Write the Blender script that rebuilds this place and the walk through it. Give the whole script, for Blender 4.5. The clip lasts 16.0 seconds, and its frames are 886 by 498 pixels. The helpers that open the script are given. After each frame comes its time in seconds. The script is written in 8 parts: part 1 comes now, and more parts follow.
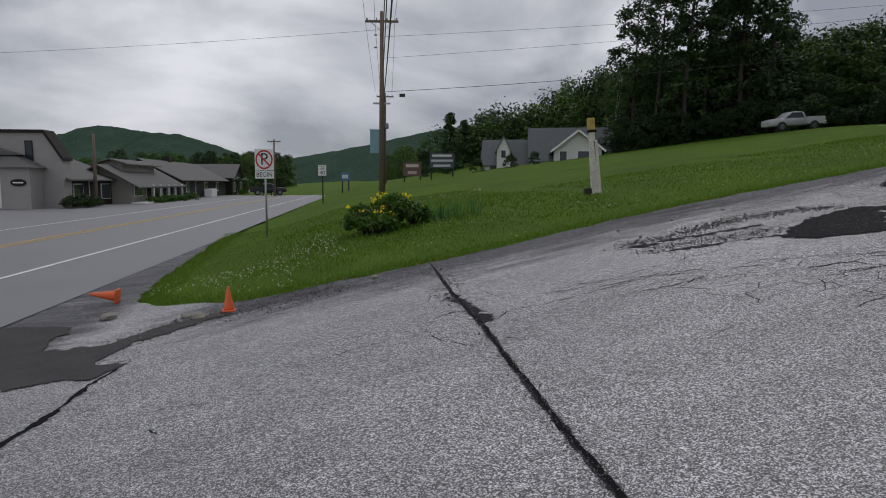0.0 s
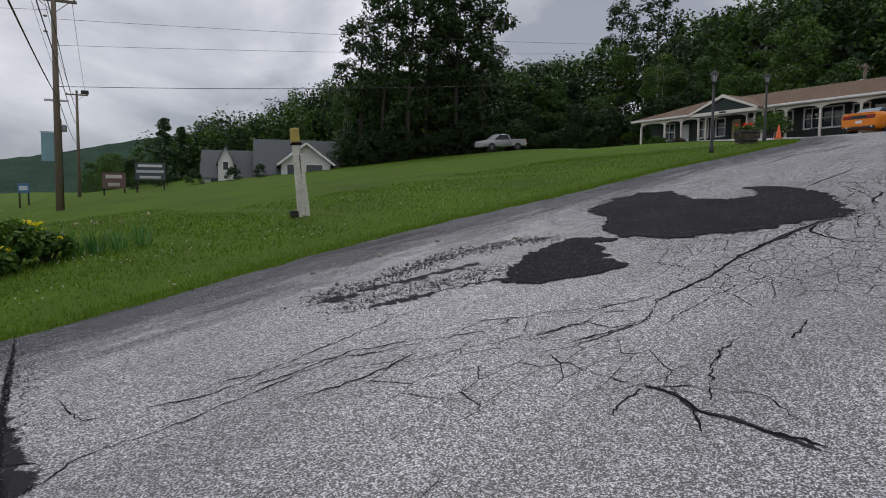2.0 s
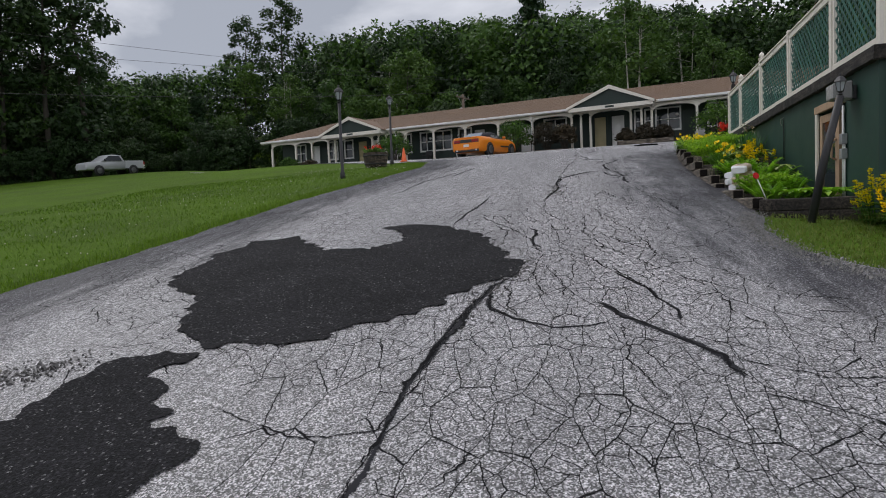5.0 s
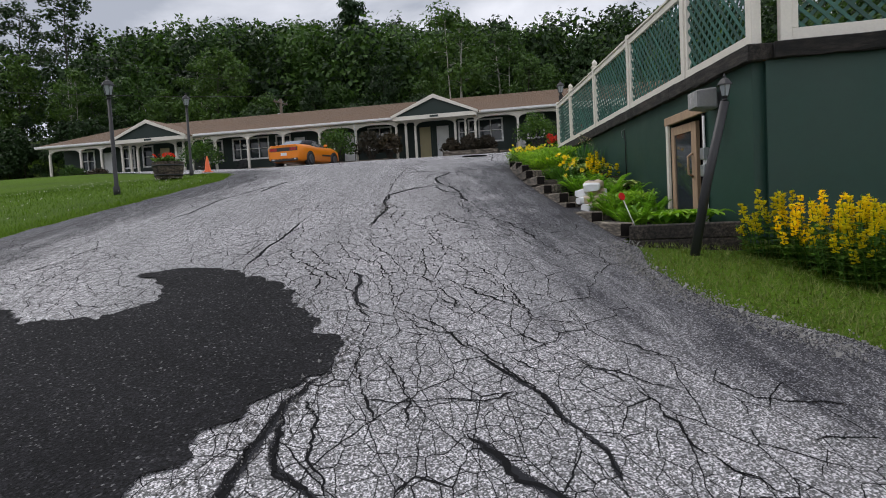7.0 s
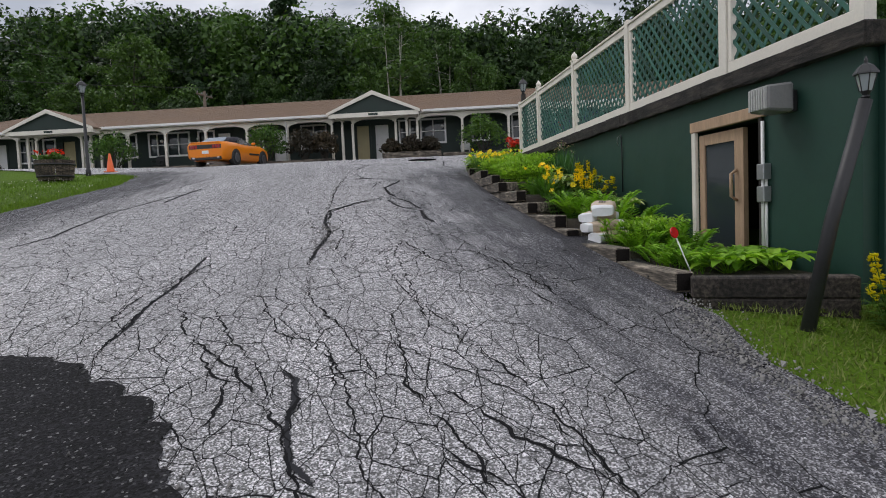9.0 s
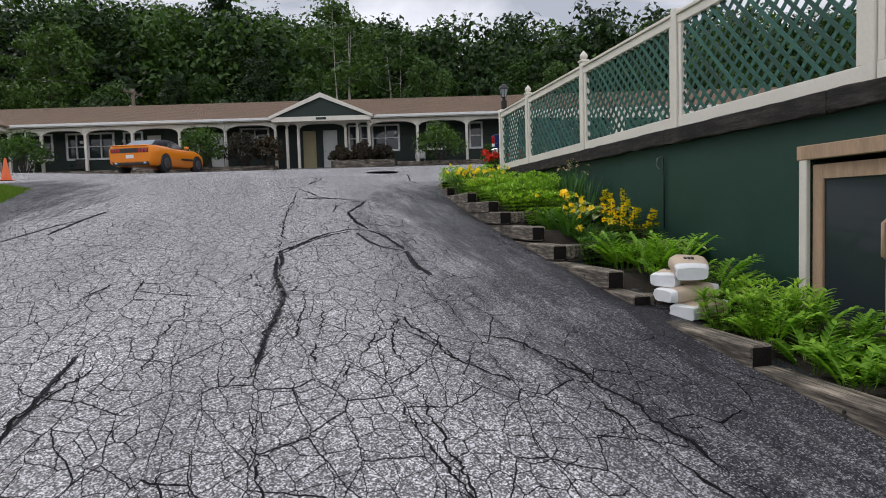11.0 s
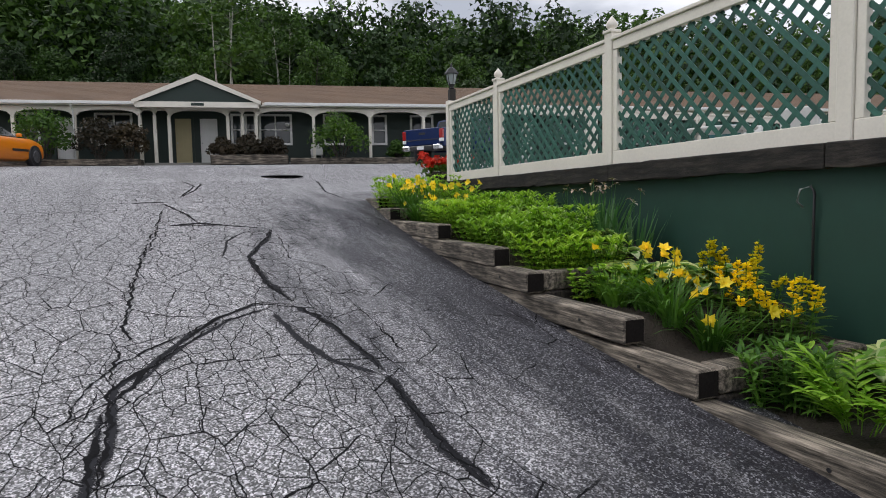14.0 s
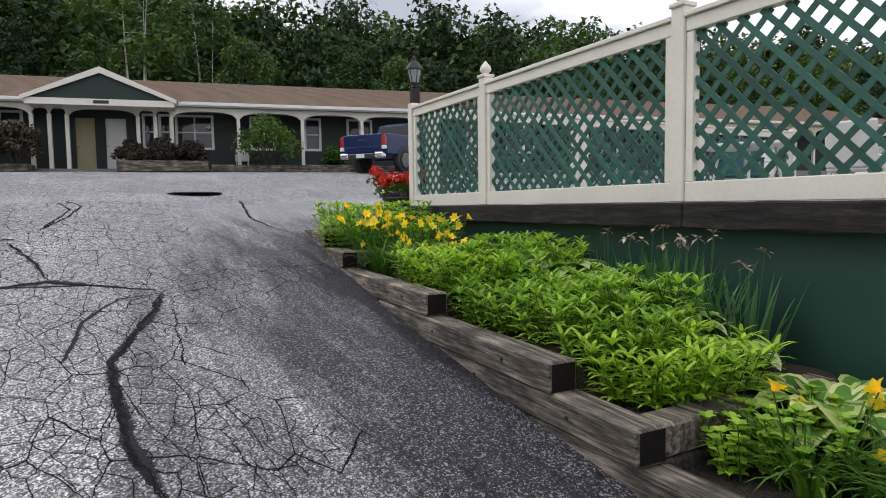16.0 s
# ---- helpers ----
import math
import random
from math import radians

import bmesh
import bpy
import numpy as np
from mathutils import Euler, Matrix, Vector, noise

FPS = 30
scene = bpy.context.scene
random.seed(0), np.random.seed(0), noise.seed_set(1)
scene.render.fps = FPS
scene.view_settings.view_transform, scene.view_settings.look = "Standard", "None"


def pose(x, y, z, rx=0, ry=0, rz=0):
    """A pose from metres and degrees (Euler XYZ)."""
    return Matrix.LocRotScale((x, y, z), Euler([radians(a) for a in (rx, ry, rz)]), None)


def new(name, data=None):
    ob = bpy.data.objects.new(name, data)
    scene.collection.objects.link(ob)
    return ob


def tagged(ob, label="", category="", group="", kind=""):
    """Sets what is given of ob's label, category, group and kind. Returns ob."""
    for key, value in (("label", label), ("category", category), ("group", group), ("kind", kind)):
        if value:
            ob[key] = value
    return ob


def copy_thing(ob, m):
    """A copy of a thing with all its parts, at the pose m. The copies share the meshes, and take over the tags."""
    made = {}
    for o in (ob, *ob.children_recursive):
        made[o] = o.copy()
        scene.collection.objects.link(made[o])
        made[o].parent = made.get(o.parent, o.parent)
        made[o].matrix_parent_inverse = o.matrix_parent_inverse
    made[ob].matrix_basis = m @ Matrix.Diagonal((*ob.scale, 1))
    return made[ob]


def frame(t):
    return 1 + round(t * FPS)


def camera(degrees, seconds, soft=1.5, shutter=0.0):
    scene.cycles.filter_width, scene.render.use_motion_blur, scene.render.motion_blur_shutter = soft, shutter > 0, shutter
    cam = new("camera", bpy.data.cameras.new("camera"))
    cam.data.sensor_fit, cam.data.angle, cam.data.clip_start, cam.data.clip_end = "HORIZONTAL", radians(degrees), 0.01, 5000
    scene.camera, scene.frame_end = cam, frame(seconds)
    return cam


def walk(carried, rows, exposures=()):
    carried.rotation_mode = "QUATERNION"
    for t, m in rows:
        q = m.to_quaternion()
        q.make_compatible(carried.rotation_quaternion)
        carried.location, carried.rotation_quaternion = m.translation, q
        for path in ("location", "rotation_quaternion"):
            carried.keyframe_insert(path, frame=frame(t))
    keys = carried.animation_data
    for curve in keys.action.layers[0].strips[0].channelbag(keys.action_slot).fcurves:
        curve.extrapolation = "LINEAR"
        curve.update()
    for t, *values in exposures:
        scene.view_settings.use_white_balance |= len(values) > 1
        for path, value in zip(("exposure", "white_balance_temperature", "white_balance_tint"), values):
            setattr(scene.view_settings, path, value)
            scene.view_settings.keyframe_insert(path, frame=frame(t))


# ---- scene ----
cam = camera(70.3, 16.0, soft=1.0)
METRES, EYE = 18.5, 1.5
ROWS = [
    (0.0, 0.0, 0.0, 0.0, -0.0, -6.04, 0.01),
    (0.5, 0.0097, 0.0307, 0.0019, -1.2, -5.68, -0.0),
    (1.0, 0.0226, 0.0639, 0.0033, -9.55, -5.38, -0.22),
    (1.5, 0.041, 0.0908, 0.0076, -18.26, -4.89, -0.57),
    (2.0, 0.0592, 0.1175, 0.0093, -23.63, -4.8, -0.38),
    (2.5, 0.0801, 0.1421, 0.0116, -33.46, -4.61, 0.3),
    (3.0, 0.1004, 0.1678, 0.0149, -42.12, -4.87, 0.84),
    (3.5, 0.1205, 0.1928, 0.0179, -47.81, -4.74, 1.19),
    (6.0, 0.2464, 0.2705, 0.0378, -61.53, -3.11, 3.12),
    (6.5, 0.2728, 0.284, 0.0403, -67.03, -3.33, 3.32),
    (7.0, 0.3, 0.2939, 0.0428, -71.02, -3.54, 3.19),
    (7.5, 0.3263, 0.3076, 0.0467, -71.62, -3.59, 2.82),
    (8.0, 0.3532, 0.3196, 0.0509, -71.64, -3.63, 2.85),
    (8.5, 0.3825, 0.3332, 0.0542, -74.0, -3.83, 2.83),
    (9.0, 0.41, 0.3488, 0.0595, -77.07, -3.83, 2.49),
    (11.5, 0.5508, 0.4148, 0.0839, -82.48, -3.59, 1.77),
    (12.0, 0.5783, 0.4275, 0.0875, -82.72, -3.81, 1.71),
    (12.5, 0.6062, 0.4383, 0.0914, -83.19, -3.96, 1.59),
    (13.0, 0.6341, 0.4488, 0.0957, -83.15, -4.05, 1.52),
    (13.5, 0.6645, 0.4559, 0.1002, -87.2, -3.93, 1.52),
    (14.0, 0.6971, 0.4625, 0.1051, -92.61, -4.28, 1.14),
    (14.5, 0.7247, 0.4685, 0.1103, -95.83, -4.26, 0.7),
    (15.0, 0.7559, 0.4718, 0.1145, -97.56, -4.38, 0.42),
    (15.5, 0.7867, 0.4755, 0.12, -97.85, -3.9, 0.78),
    (16.0, 0.8171, 0.4768, 0.1228, -98.82, -3.98, 0.86),
]
walk(cam, [(t, pose(METRES * x, METRES * y, EYE + METRES * z, 90 + pitch, roll, yaw)) for t, x, y, z, yaw, pitch, roll in ROWS],
     exposures=[(0.0, -0.14), (1.5, 0.06), (3.5, 0.25), (7.0, 0.53), (9.0, 0.60), (12.0, 0.62), (13.4, 0.54), (14.2, 0.72), (16.0, 0.80)])

# ---- world and sun: an overcast afternoon ----
world = bpy.data.worlds.new("overcast_sky")
scene.world = world
world.use_nodes = True
wn, wl = world.node_tree.nodes, world.node_tree.links
wn.clear()
w_out = wn.new("ShaderNodeOutputWorld")
w_sky = wn.new("ShaderNodeTexSky")
w_sky.sky_type, w_sky.sun_disc, w_sky.sun_elevation, w_sky.sun_rotation = "NISHITA", False, radians(52), radians(200)
w_bg = wn.new("ShaderNodeBackground")
w_bg.inputs["Strength"].default_value = 0.10
w_cloud = wn.new("ShaderNodeBackground")
w_cloud.inputs["Strength"].default_value = 0.95
w_add = wn.new("ShaderNodeMixShader")
w_add.inputs[0].default_value = 0.92
w_tc = wn.new("ShaderNodeTexCoord")
w_map = wn.new("ShaderNodeMapping")
w_map.inputs["Scale"].default_value = (1.0, 1.0, 2.2)
w_noise = wn.new("ShaderNodeTexNoise")
w_noise.inputs["Scale"].default_value = 2.3
w_noise.inputs["Detail"].default_value = 7
w_noise.inputs["Roughness"].default_value = 0.5
w_noise.inputs["Distortion"].default_value = 0.4
w_ramp = wn.new("ShaderNodeValToRGB")
w_ramp.color_ramp.elements[0].position, w_ramp.color_ramp.elements[0].color = 0.38, (0.33, 0.348, 0.40, 1)
w_ramp.color_ramp.elements[1].position, w_ramp.color_ramp.elements[1].color = 0.62, (0.90, 0.90, 0.955, 1)
wl.new(w_tc.outputs["Generated"], w_map.inputs[0])
wl.new(w_map.outputs[0], w_noise.inputs[0])
wl.new(w_noise.outputs[0], w_ramp.inputs[0])
wl.new(w_ramp.outputs[0], w_cloud.inputs[0])
wl.new(w_sky.outputs[0], w_bg.inputs[0])
wl.new(w_bg.outputs[0], w_add.inputs[1])
wl.new(w_cloud.outputs[0], w_add.inputs[2])
wl.new(w_add.outputs[0], w_out.inputs[0])
sun = new("sun", bpy.data.lights.new("sun", "SUN"))
sun.data.energy, sun.data.angle, sun.data.color = 0.7, radians(25), (1.0, 0.97, 0.93)
sun.matrix_world = pose(0, 0, 40, 38, 0, 160)

# ---- materials ----
def node_mat(name):
    m = bpy.data.materials.new(name)
    m.use_nodes = True
    nt = m.node_tree
    return m, nt, nt.nodes["Principled BSDF"]


def nnode(nt, kind, **values):
    n = nt.nodes.new(kind)
    for k, v in values.items():
        n.inputs[k.replace("_", " ")].default_value = v
    return n


def ramp(nt, src, stops):
    r = nt.nodes.new("ShaderNodeValToRGB")
    e = r.color_ramp.elements
    while len(e) < len(stops):
        e.new(0.5)
    for el, (p, c) in zip(e, stops):
        el.position = p
        el.color = (*c, 1) if len(c) == 3 else c
    nt.links.new(src, r.inputs[0])
    return r.outputs[0]


def grey(v):
    return (v, v, v)


def mixc(nt, fac, a, b, mode="MIX"):
    m = nt.nodes.new("ShaderNodeMix")
    m.data_type, m.blend_type = "RGBA", mode
    for sock, val in ((m.inputs[0], fac), (m.inputs[6], a), (m.inputs[7], b)):
        if hasattr(val, "links"):
            nt.links.new(val, sock)
        elif isinstance(val, (int, float)):
            sock.default_value = val
        else:
            sock.default_value = (*val, 1)
    return m.outputs[2]


def mathn(nt, op, a, b=0.0):
    m = nt.nodes.new("ShaderNodeMath")
    m.operation = op
    for sock, val in ((m.inputs[0], a), (m.inputs[1], b)):
        if hasattr(val, "links"):
            nt.links.new(val, sock)
        else:
            sock.default_value = val
    return m.outputs[0]


def coords(nt, scale=(1, 1, 1), kind="Object"):
    tc = nt.nodes.new("ShaderNodeTexCoord")
    mp = nt.nodes.new("ShaderNodeMapping")
    mp.inputs["Scale"].default_value = scale
    nt.links.new(tc.outputs[kind], mp.inputs[0])
    return mp.outputs[0]


def along(nt, degrees, scale=(1, 1, 1)):
    """Coordinates turned about z, then scaled: x runs along the drive."""
    v = coords(nt)
    tn = nt.nodes.new("ShaderNodeMapping")
    tn.inputs["Rotation"].default_value = (0, 0, -math.radians(degrees))
    nt.links.new(v, tn.inputs[0])
    sc = nt.nodes.new("ShaderNodeMapping")
    sc.inputs["Scale"].default_value = scale
    nt.links.new(tn.outputs[0], sc.inputs[0])
    return sc.outputs[0]


def noise_tex(nt, vec, scale, detail=4.0, rough=0.55):
    n = nnode(nt, "ShaderNodeTexNoise", Scale=scale, Detail=detail, Roughness=rough)
    nt.links.new(vec, n.inputs[0])
    return n.outputs[0]


def bump(nt, bsdf, height, strength=0.3, dist=0.01):
    b = nnode(nt, "ShaderNodeBump", Strength=strength, Distance=dist)
    nt.links.new(height, b.inputs["Height"])
    nt.links.new(b.outputs[0], bsdf.inputs["Normal"])


def surface(name, colour, rough=0.6, vary=0.25, big=1.5, fine=40.0, metal=0.0, bumpy=0.15, stretch=(1, 1, 1), per="", dist=0.004, spec=0.5):
    """A surface with two scales of variation; per: 'object' or 'island' adds a shift from piece to piece."""
    m, nt, b = node_mat(name)
    v = coords(nt, stretch)
    n1, n2 = noise_tex(nt, v, big, 5), noise_tex(nt, v, fine, 3)
    lo = tuple(c * (1 - vary) for c in colour)
    hi = tuple(min(1, c * (1 + vary)) for c in colour)
    c = mixc(nt, ramp(nt, n1, [(0.3, grey(0)), (0.7, grey(1))]), lo, hi)
    c = mixc(nt, 0.5, c, mixc(nt, ramp(nt, n2, [(0.25, grey(0)), (0.75, grey(1))]), lo, hi))
    if per:
        src = nt.nodes.new("ShaderNodeObjectInfo").outputs["Random"] if per == "object" else nt.nodes.new("ShaderNodeNewGeometry").outputs["Random Per Island"]
        c = mixc(nt, 1.0, c, ramp(nt, src, [(0.0, grey(0.62)), (1.0, grey(1.25))]), "MULTIPLY")
    nt.links.new(c, b.inputs["Base Color"])
    nt.links.new(ramp(nt, n1, [(0.2, grey(max(0, rough - 0.12))), (0.8, grey(min(1, rough + 0.12)))]), b.inputs["Roughness"])
    b.inputs["Metallic"].default_value = metal
    b.inputs["Specular IOR Level"].default_value = spec
    bump(nt, b, n2, bumpy, dist)
    return m


def plain(name, colour, rough=0.5, metal=0.0):
    m, nt, b = node_mat(name)
    b.inputs["Base Color"].default_value = (*colour, 1)
    b.inputs["Roughness"].default_value = rough
    b.inputs["Metallic"].default_value = metal
    return m


def leafy(name, dark, light, gloss=0.5, trans=0.3):
    """Leaves: a colour per leaf and per plant, and some light through them."""
    m, nt, b = node_mat(name)
    rnd = nt.nodes.new("ShaderNodeNewGeometry").outputs["Random Per Island"]
    obj = nt.nodes.new("ShaderNodeObjectInfo").outputs["Random"]
    c = mixc(nt, rnd, dark, light)
    c = mixc(nt, 1.0, c, ramp(nt, obj, [(0.0, (0.72, 0.78, 0.72)), (0.5, (1.0, 1.0, 1.0)), (1.0, (1.25, 1.15, 0.95))]), "MULTIPLY")
    nt.links.new(c, b.inputs["Base Color"])
    b.inputs["Roughness"].default_value = gloss
    b.inputs["Specular IOR Level"].default_value = 0.3
    t = nt.nodes.new("ShaderNodeBsdfTranslucent")
    nt.links.new(mixc(nt, 1.0, c, (1.3, 1.5, 0.6), "MULTIPLY"), t.inputs[0])
    mx = nt.nodes.new("ShaderNodeMixShader")
    mx.inputs[0].default_value = trans
    nt.links.new(b.outputs[0], mx.inputs[1])
    nt.links.new(t.outputs[0], mx.inputs[2])
    nt.links.new(mx.outputs[0], nt.nodes["Material Output"].inputs[0])
    return m


def old_asphalt(name):
    """Worn grey asphalt: aggregate grains, alligator cracking in places, darker sealed margins (attribute edge), damp sheen."""
    m, nt, b = node_mat(name)
    v = coords(nt)
    grain = nnode(nt, "ShaderNodeTexVoronoi", Scale=140.0)
    nt.links.new(v, grain.inputs[0])
    gcol = nt.nodes.new("ShaderNodeSeparateColor")
    nt.links.new(grain.outputs["Color"], gcol.inputs[0])
    stones = ramp(nt, gcol.outputs[0], [(0.0, grey(0.03)), (0.38, grey(0.10)), (0.6, (0.31, 0.30, 0.32)), (0.86, (0.86, 0.84, 0.87))])
    fine = noise_tex(nt, v, 240, 2)
    stones = mixc(nt, 0.15, stones, ramp(nt, fine, [(0.3, grey(0.08)), (0.7, grey(0.38))]))
    sealed = ramp(nt, gcol.outputs[0], [(0.0, (0.012, 0.012, 0.016)), (0.6, (0.038, 0.037, 0.046)), (0.8, (0.08, 0.079, 0.092)), (0.96, (0.34, 0.34, 0.36))])
    big = noise_tex(nt, v, 0.45, 5, 0.6)
    at = nt.nodes.new("ShaderNodeAttribute")
    at.attribute_name = "edge"
    rag = mathn(nt, "ADD", at.outputs["Fac"], mathn(nt, "MULTIPLY", mathn(nt, "SUBTRACT", noise_tex(nt, along(nt, 22, (0.5, 3.0, 1)), 1.3, 7, 0.7), 0.5), 1.25))
    seal = ramp(nt, rag, [(0.38, grey(0)), (0.80, grey(0.95))])
    c = mixc(nt, seal, stones, sealed)
    c = mixc(nt, ramp(nt, rag, [(0.92, grey(0)), (1.16, grey(0.75))]), c, (0.013, 0.012, 0.016))
    c = mixc(nt, 1.0, c, ramp(nt, big, [(0.3, grey(0.72)), (0.7, grey(1.12))]), "MULTIPLY")
    streak = noise_tex(nt, along(nt, 24, (0.28, 2.0, 1)), 1.0, 5, 0.6)
    c = mixc(nt, 1.0, c, ramp(nt, streak, [(0.35, grey(0.82)), (0.62, grey(1.06))]), "MULTIPLY")
    c = mixc(nt, 1.0, c, ramp(nt, noise_tex(nt, v, 34, 3, 0.7), [(0.32, grey(0.62)), (0.68, grey(1.3))]), "MULTIPLY")
    # cracks in cells of two sizes
    warp = nnode(nt, "ShaderNodeTexNoise", Scale=2.3, Detail=6.0, Roughness=0.62)
    nt.links.new(v, warp.inputs[0])
    add = nt.nodes.new("ShaderNodeVectorMath")
    add.operation = "MULTIPLY_ADD"
    nt.links.new(warp.outputs["Color"], add.inputs[0])
    add.inputs[1].default_value = (0.15, 0.10, 0.0)
    nt.links.new(along(nt, 25), add.inputs[2])
    cracks = None
    dirt = None
    hid = nt.nodes.new("ShaderNodeAttribute")
    hid.attribute_name = "cracked"
    zone = mathn(nt, "ADD", hid.outputs["Fac"], mathn(nt, "MULTIPLY", mathn(nt, "SUBTRACT", noise_tex(nt, v, 0.55, 4), 0.5), 1.5))
    for sc, wd, lim, sx in ((9.5, 0.028, 0.12, 0.66), (4.4, 0.0150, 0.0, 0.40)):
        st = nt.nodes.new("ShaderNodeVectorMath")
        st.operation = "MULTIPLY"
        st.inputs[1].default_value = (sx, 1.0, 1.0)
        nt.links.new(add.outputs[0], st.inputs[0])
        vo = nnode(nt, "ShaderNodeTexVoronoi", Scale=sc)
        vo.voronoi_dimensions, vo.feature = "2D", "DISTANCE_TO_EDGE"
        nt.links.new(st.outputs[0], vo.inputs[0])
        wob = mathn(nt, "MULTIPLY", noise_tex(nt, v, 3.2, 3), wd * 1.5)
        line = mathn(nt, "SUBTRACT", 1.0, mathn(nt, "DIVIDE", vo.outputs["Distance"], mathn(nt, "MAXIMUM", mathn(nt, "ADD", wob, wd * 0.02), 0.001)))
        soft = mathn(nt, "SUBTRACT", 1.0, mathn(nt, "DIVIDE", vo.outputs["Distance"], wd * 2.2))
        line = ramp(nt, line, [(0.0, grey(0)), (0.18, grey(1))])
        mask = ramp(nt, zone, [(lim, grey(0)), (lim + 0.035, grey(1))])
        line = mathn(nt, "MULTIPLY", line, mask)
        soft = mathn(nt, "MULTIPLY", mathn(nt, "MAXIMUM", soft, 0.0), mask)
        dirt = soft if dirt is None else mathn(nt, "MAXIMUM", dirt, soft)
        cracks = line if cracks is None else mathn(nt, "MAXIMUM", cracks, line)
    c = mixc(nt, mathn(nt, "MULTIPLY", dirt, 0.34), c, (0.05, 0.05, 0.052))
    c = mixc(nt, mathn(nt, "MULTIPLY", cracks, 0.96), c, (0.012, 0.012, 0.013))
    nt.links.new(c, b.inputs["Base Color"])
    nt.links.new(ramp(nt, big, [(0.3, grey(0.46)), (0.7, grey(0.68))]), b.inputs["Roughness"])
    nt.links.new(mathn(nt, "MULTIPLY", mathn(nt, "SUBTRACT", 1.0, cracks), mathn(nt, "SUBTRACT", 0.5, mathn(nt, "MULTIPLY", seal, 0.36))), b.inputs["Specular IOR Level"])
    h = mathn(nt, "SUBTRACT", mathn(nt, "MULTIPLY", gcol.outputs[0], 0.35), mathn(nt, "MULTIPLY", cracks, 1.6))
    bump(nt, b, h, 0.55, 0.012)
    return m


def timber_mat(name, colour, stretch=(1.2, 16, 16)):
    m, nt, b = node_mat(name)
    v = coords(nt, stretch)
    g1, g2 = noise_tex(nt, v, 2.2, 8, 0.7), noise_tex(nt, coords(nt), 3.0, 4)
    c = ramp(nt, g1, [(0.36, tuple(c * 0.07 for c in colour)), (0.47, tuple(c * 0.4 for c in colour)), (0.56, colour), (0.7, tuple(min(1, c * 1.7) for c in colour))])
    c = mixc(nt, 1.0, c, ramp(nt, g2, [(0.34, grey(0.28)), (0.62, grey(1.05))]), "MULTIPLY")
    obj = nt.nodes.new("ShaderNodeObjectInfo").outputs["Random"]
    c = mixc(nt, 1.0, c, ramp(nt, obj, [(0, grey(0.75)), (1, grey(1.15))]), "MULTIPLY")
    nt.links.new(c, b.inputs["Base Color"])
    b.inputs["Roughness"].default_value = 0.85
    bump(nt, b, g1, 0.8, 0.012)
    return m


M_ASPHALT = old_asphalt("worn_grey_asphalt")
def stain_mat(name, colour, cover):
    """A thin worn film of sealer: grainy, with the old surface showing through."""
    m, nt, b = node_mat(name)
    v = coords(nt)
    b.inputs["Base Color"].default_value = (*colour, 1)
    b.inputs["Roughness"].default_value = 0.85
    b.inputs["Specular IOR Level"].default_value = 0.15
    at = nt.nodes.new("ShaderNodeAttribute")
    at.attribute_name = "fade"
    g = mathn(nt, "ADD", noise_tex(nt, v, 95, 3, 0.6), mathn(nt, "MULTIPLY", noise_tex(nt, v, 7, 4), 0.9))
    g = mathn(nt, "ADD", g, mathn(nt, "MULTIPLY", mathn(nt, "SUBTRACT", at.outputs["Fac"], 0.55), 0.75))
    nt.links.new(ramp(nt, g, [(0.95 - 0.5 * cover, grey(0)), (1.1 - 0.4 * cover, grey(0.95))]), b.inputs["Alpha"])
    return m


M_STAIN = stain_mat("worn_sealer_film", (0.024, 0.024, 0.028), 0.36)
def fresh_asphalt(name):
    """Fresh black asphalt: dark binder with a few worn pale stone faces."""
    m, nt, b = node_mat(name)
    v = coords(nt)
    vo = nnode(nt, "ShaderNodeTexVoronoi", Scale=95.0)
    nt.links.new(v, vo.inputs[0])
    sp = nt.nodes.new("ShaderNodeSeparateColor")
    nt.links.new(vo.outputs["Color"], sp.inputs[0])
    c = ramp(nt, sp.outputs[0], [(0.0, grey(0.006)), (0.55, (0.0145, 0.0142, 0.016)), (0.9, (0.026, 0.0253, 0.029)), (0.97, (0.05, 0.05, 0.053)), (1.0, grey(0.2))])
    c = mixc(nt, 1.0, c, ramp(nt, noise_tex(nt, v, 1.4, 5, 0.6), [(0.3, grey(0.7)), (0.7, grey(1.35))]), "MULTIPLY")
    nt.links.new(c, b.inputs["Base Color"])
    b.inputs["Roughness"].default_value = 0.9
    b.inputs["Specular IOR Level"].default_value = 0.15
    bump(nt, b, mathn(nt, "ADD", sp.outputs[0], noise_tex(nt, v, 60, 3)), 0.9, 0.012)
    return m


M_PATCH = fresh_asphalt("fresh_black_asphalt_patch")
M_TAR = surface("black_crack_filler", (0.011, 0.011, 0.012), 0.95, 0.5, 3.0, 90, bumpy=0.6, spec=0.08)
M_RUBBLE = surface("broken_asphalt_crumbs", (0.15, 0.145, 0.14), 0.85, 0.4, 3.0, 60, per="island", bumpy=0.5)
M_ROAD = surface("grey_road_asphalt", (0.19, 0.19, 0.2), 0.6, 0.3, 0.5, 120, bumpy=0.4)
M_GRIT = surface("dark_gravelly_asphalt", (0.062, 0.06, 0.06), 0.9, 0.5, 2.0, 70, bumpy=1.0, dist=0.012, spec=0.2)
M_PALEGRAVEL = surface("pale_gravel", (0.21, 0.205, 0.195), 0.85, 0.3, 3.0, 60, per="island")
M_YELLOW = surface("yellow_road_paint", (0.55, 0.36, 0.05), 0.6, 0.25, 2.0, 60)
M_WHITELINE = surface("white_road_paint", (0.7, 0.7, 0.68), 0.6, 0.15, 2.0, 60)
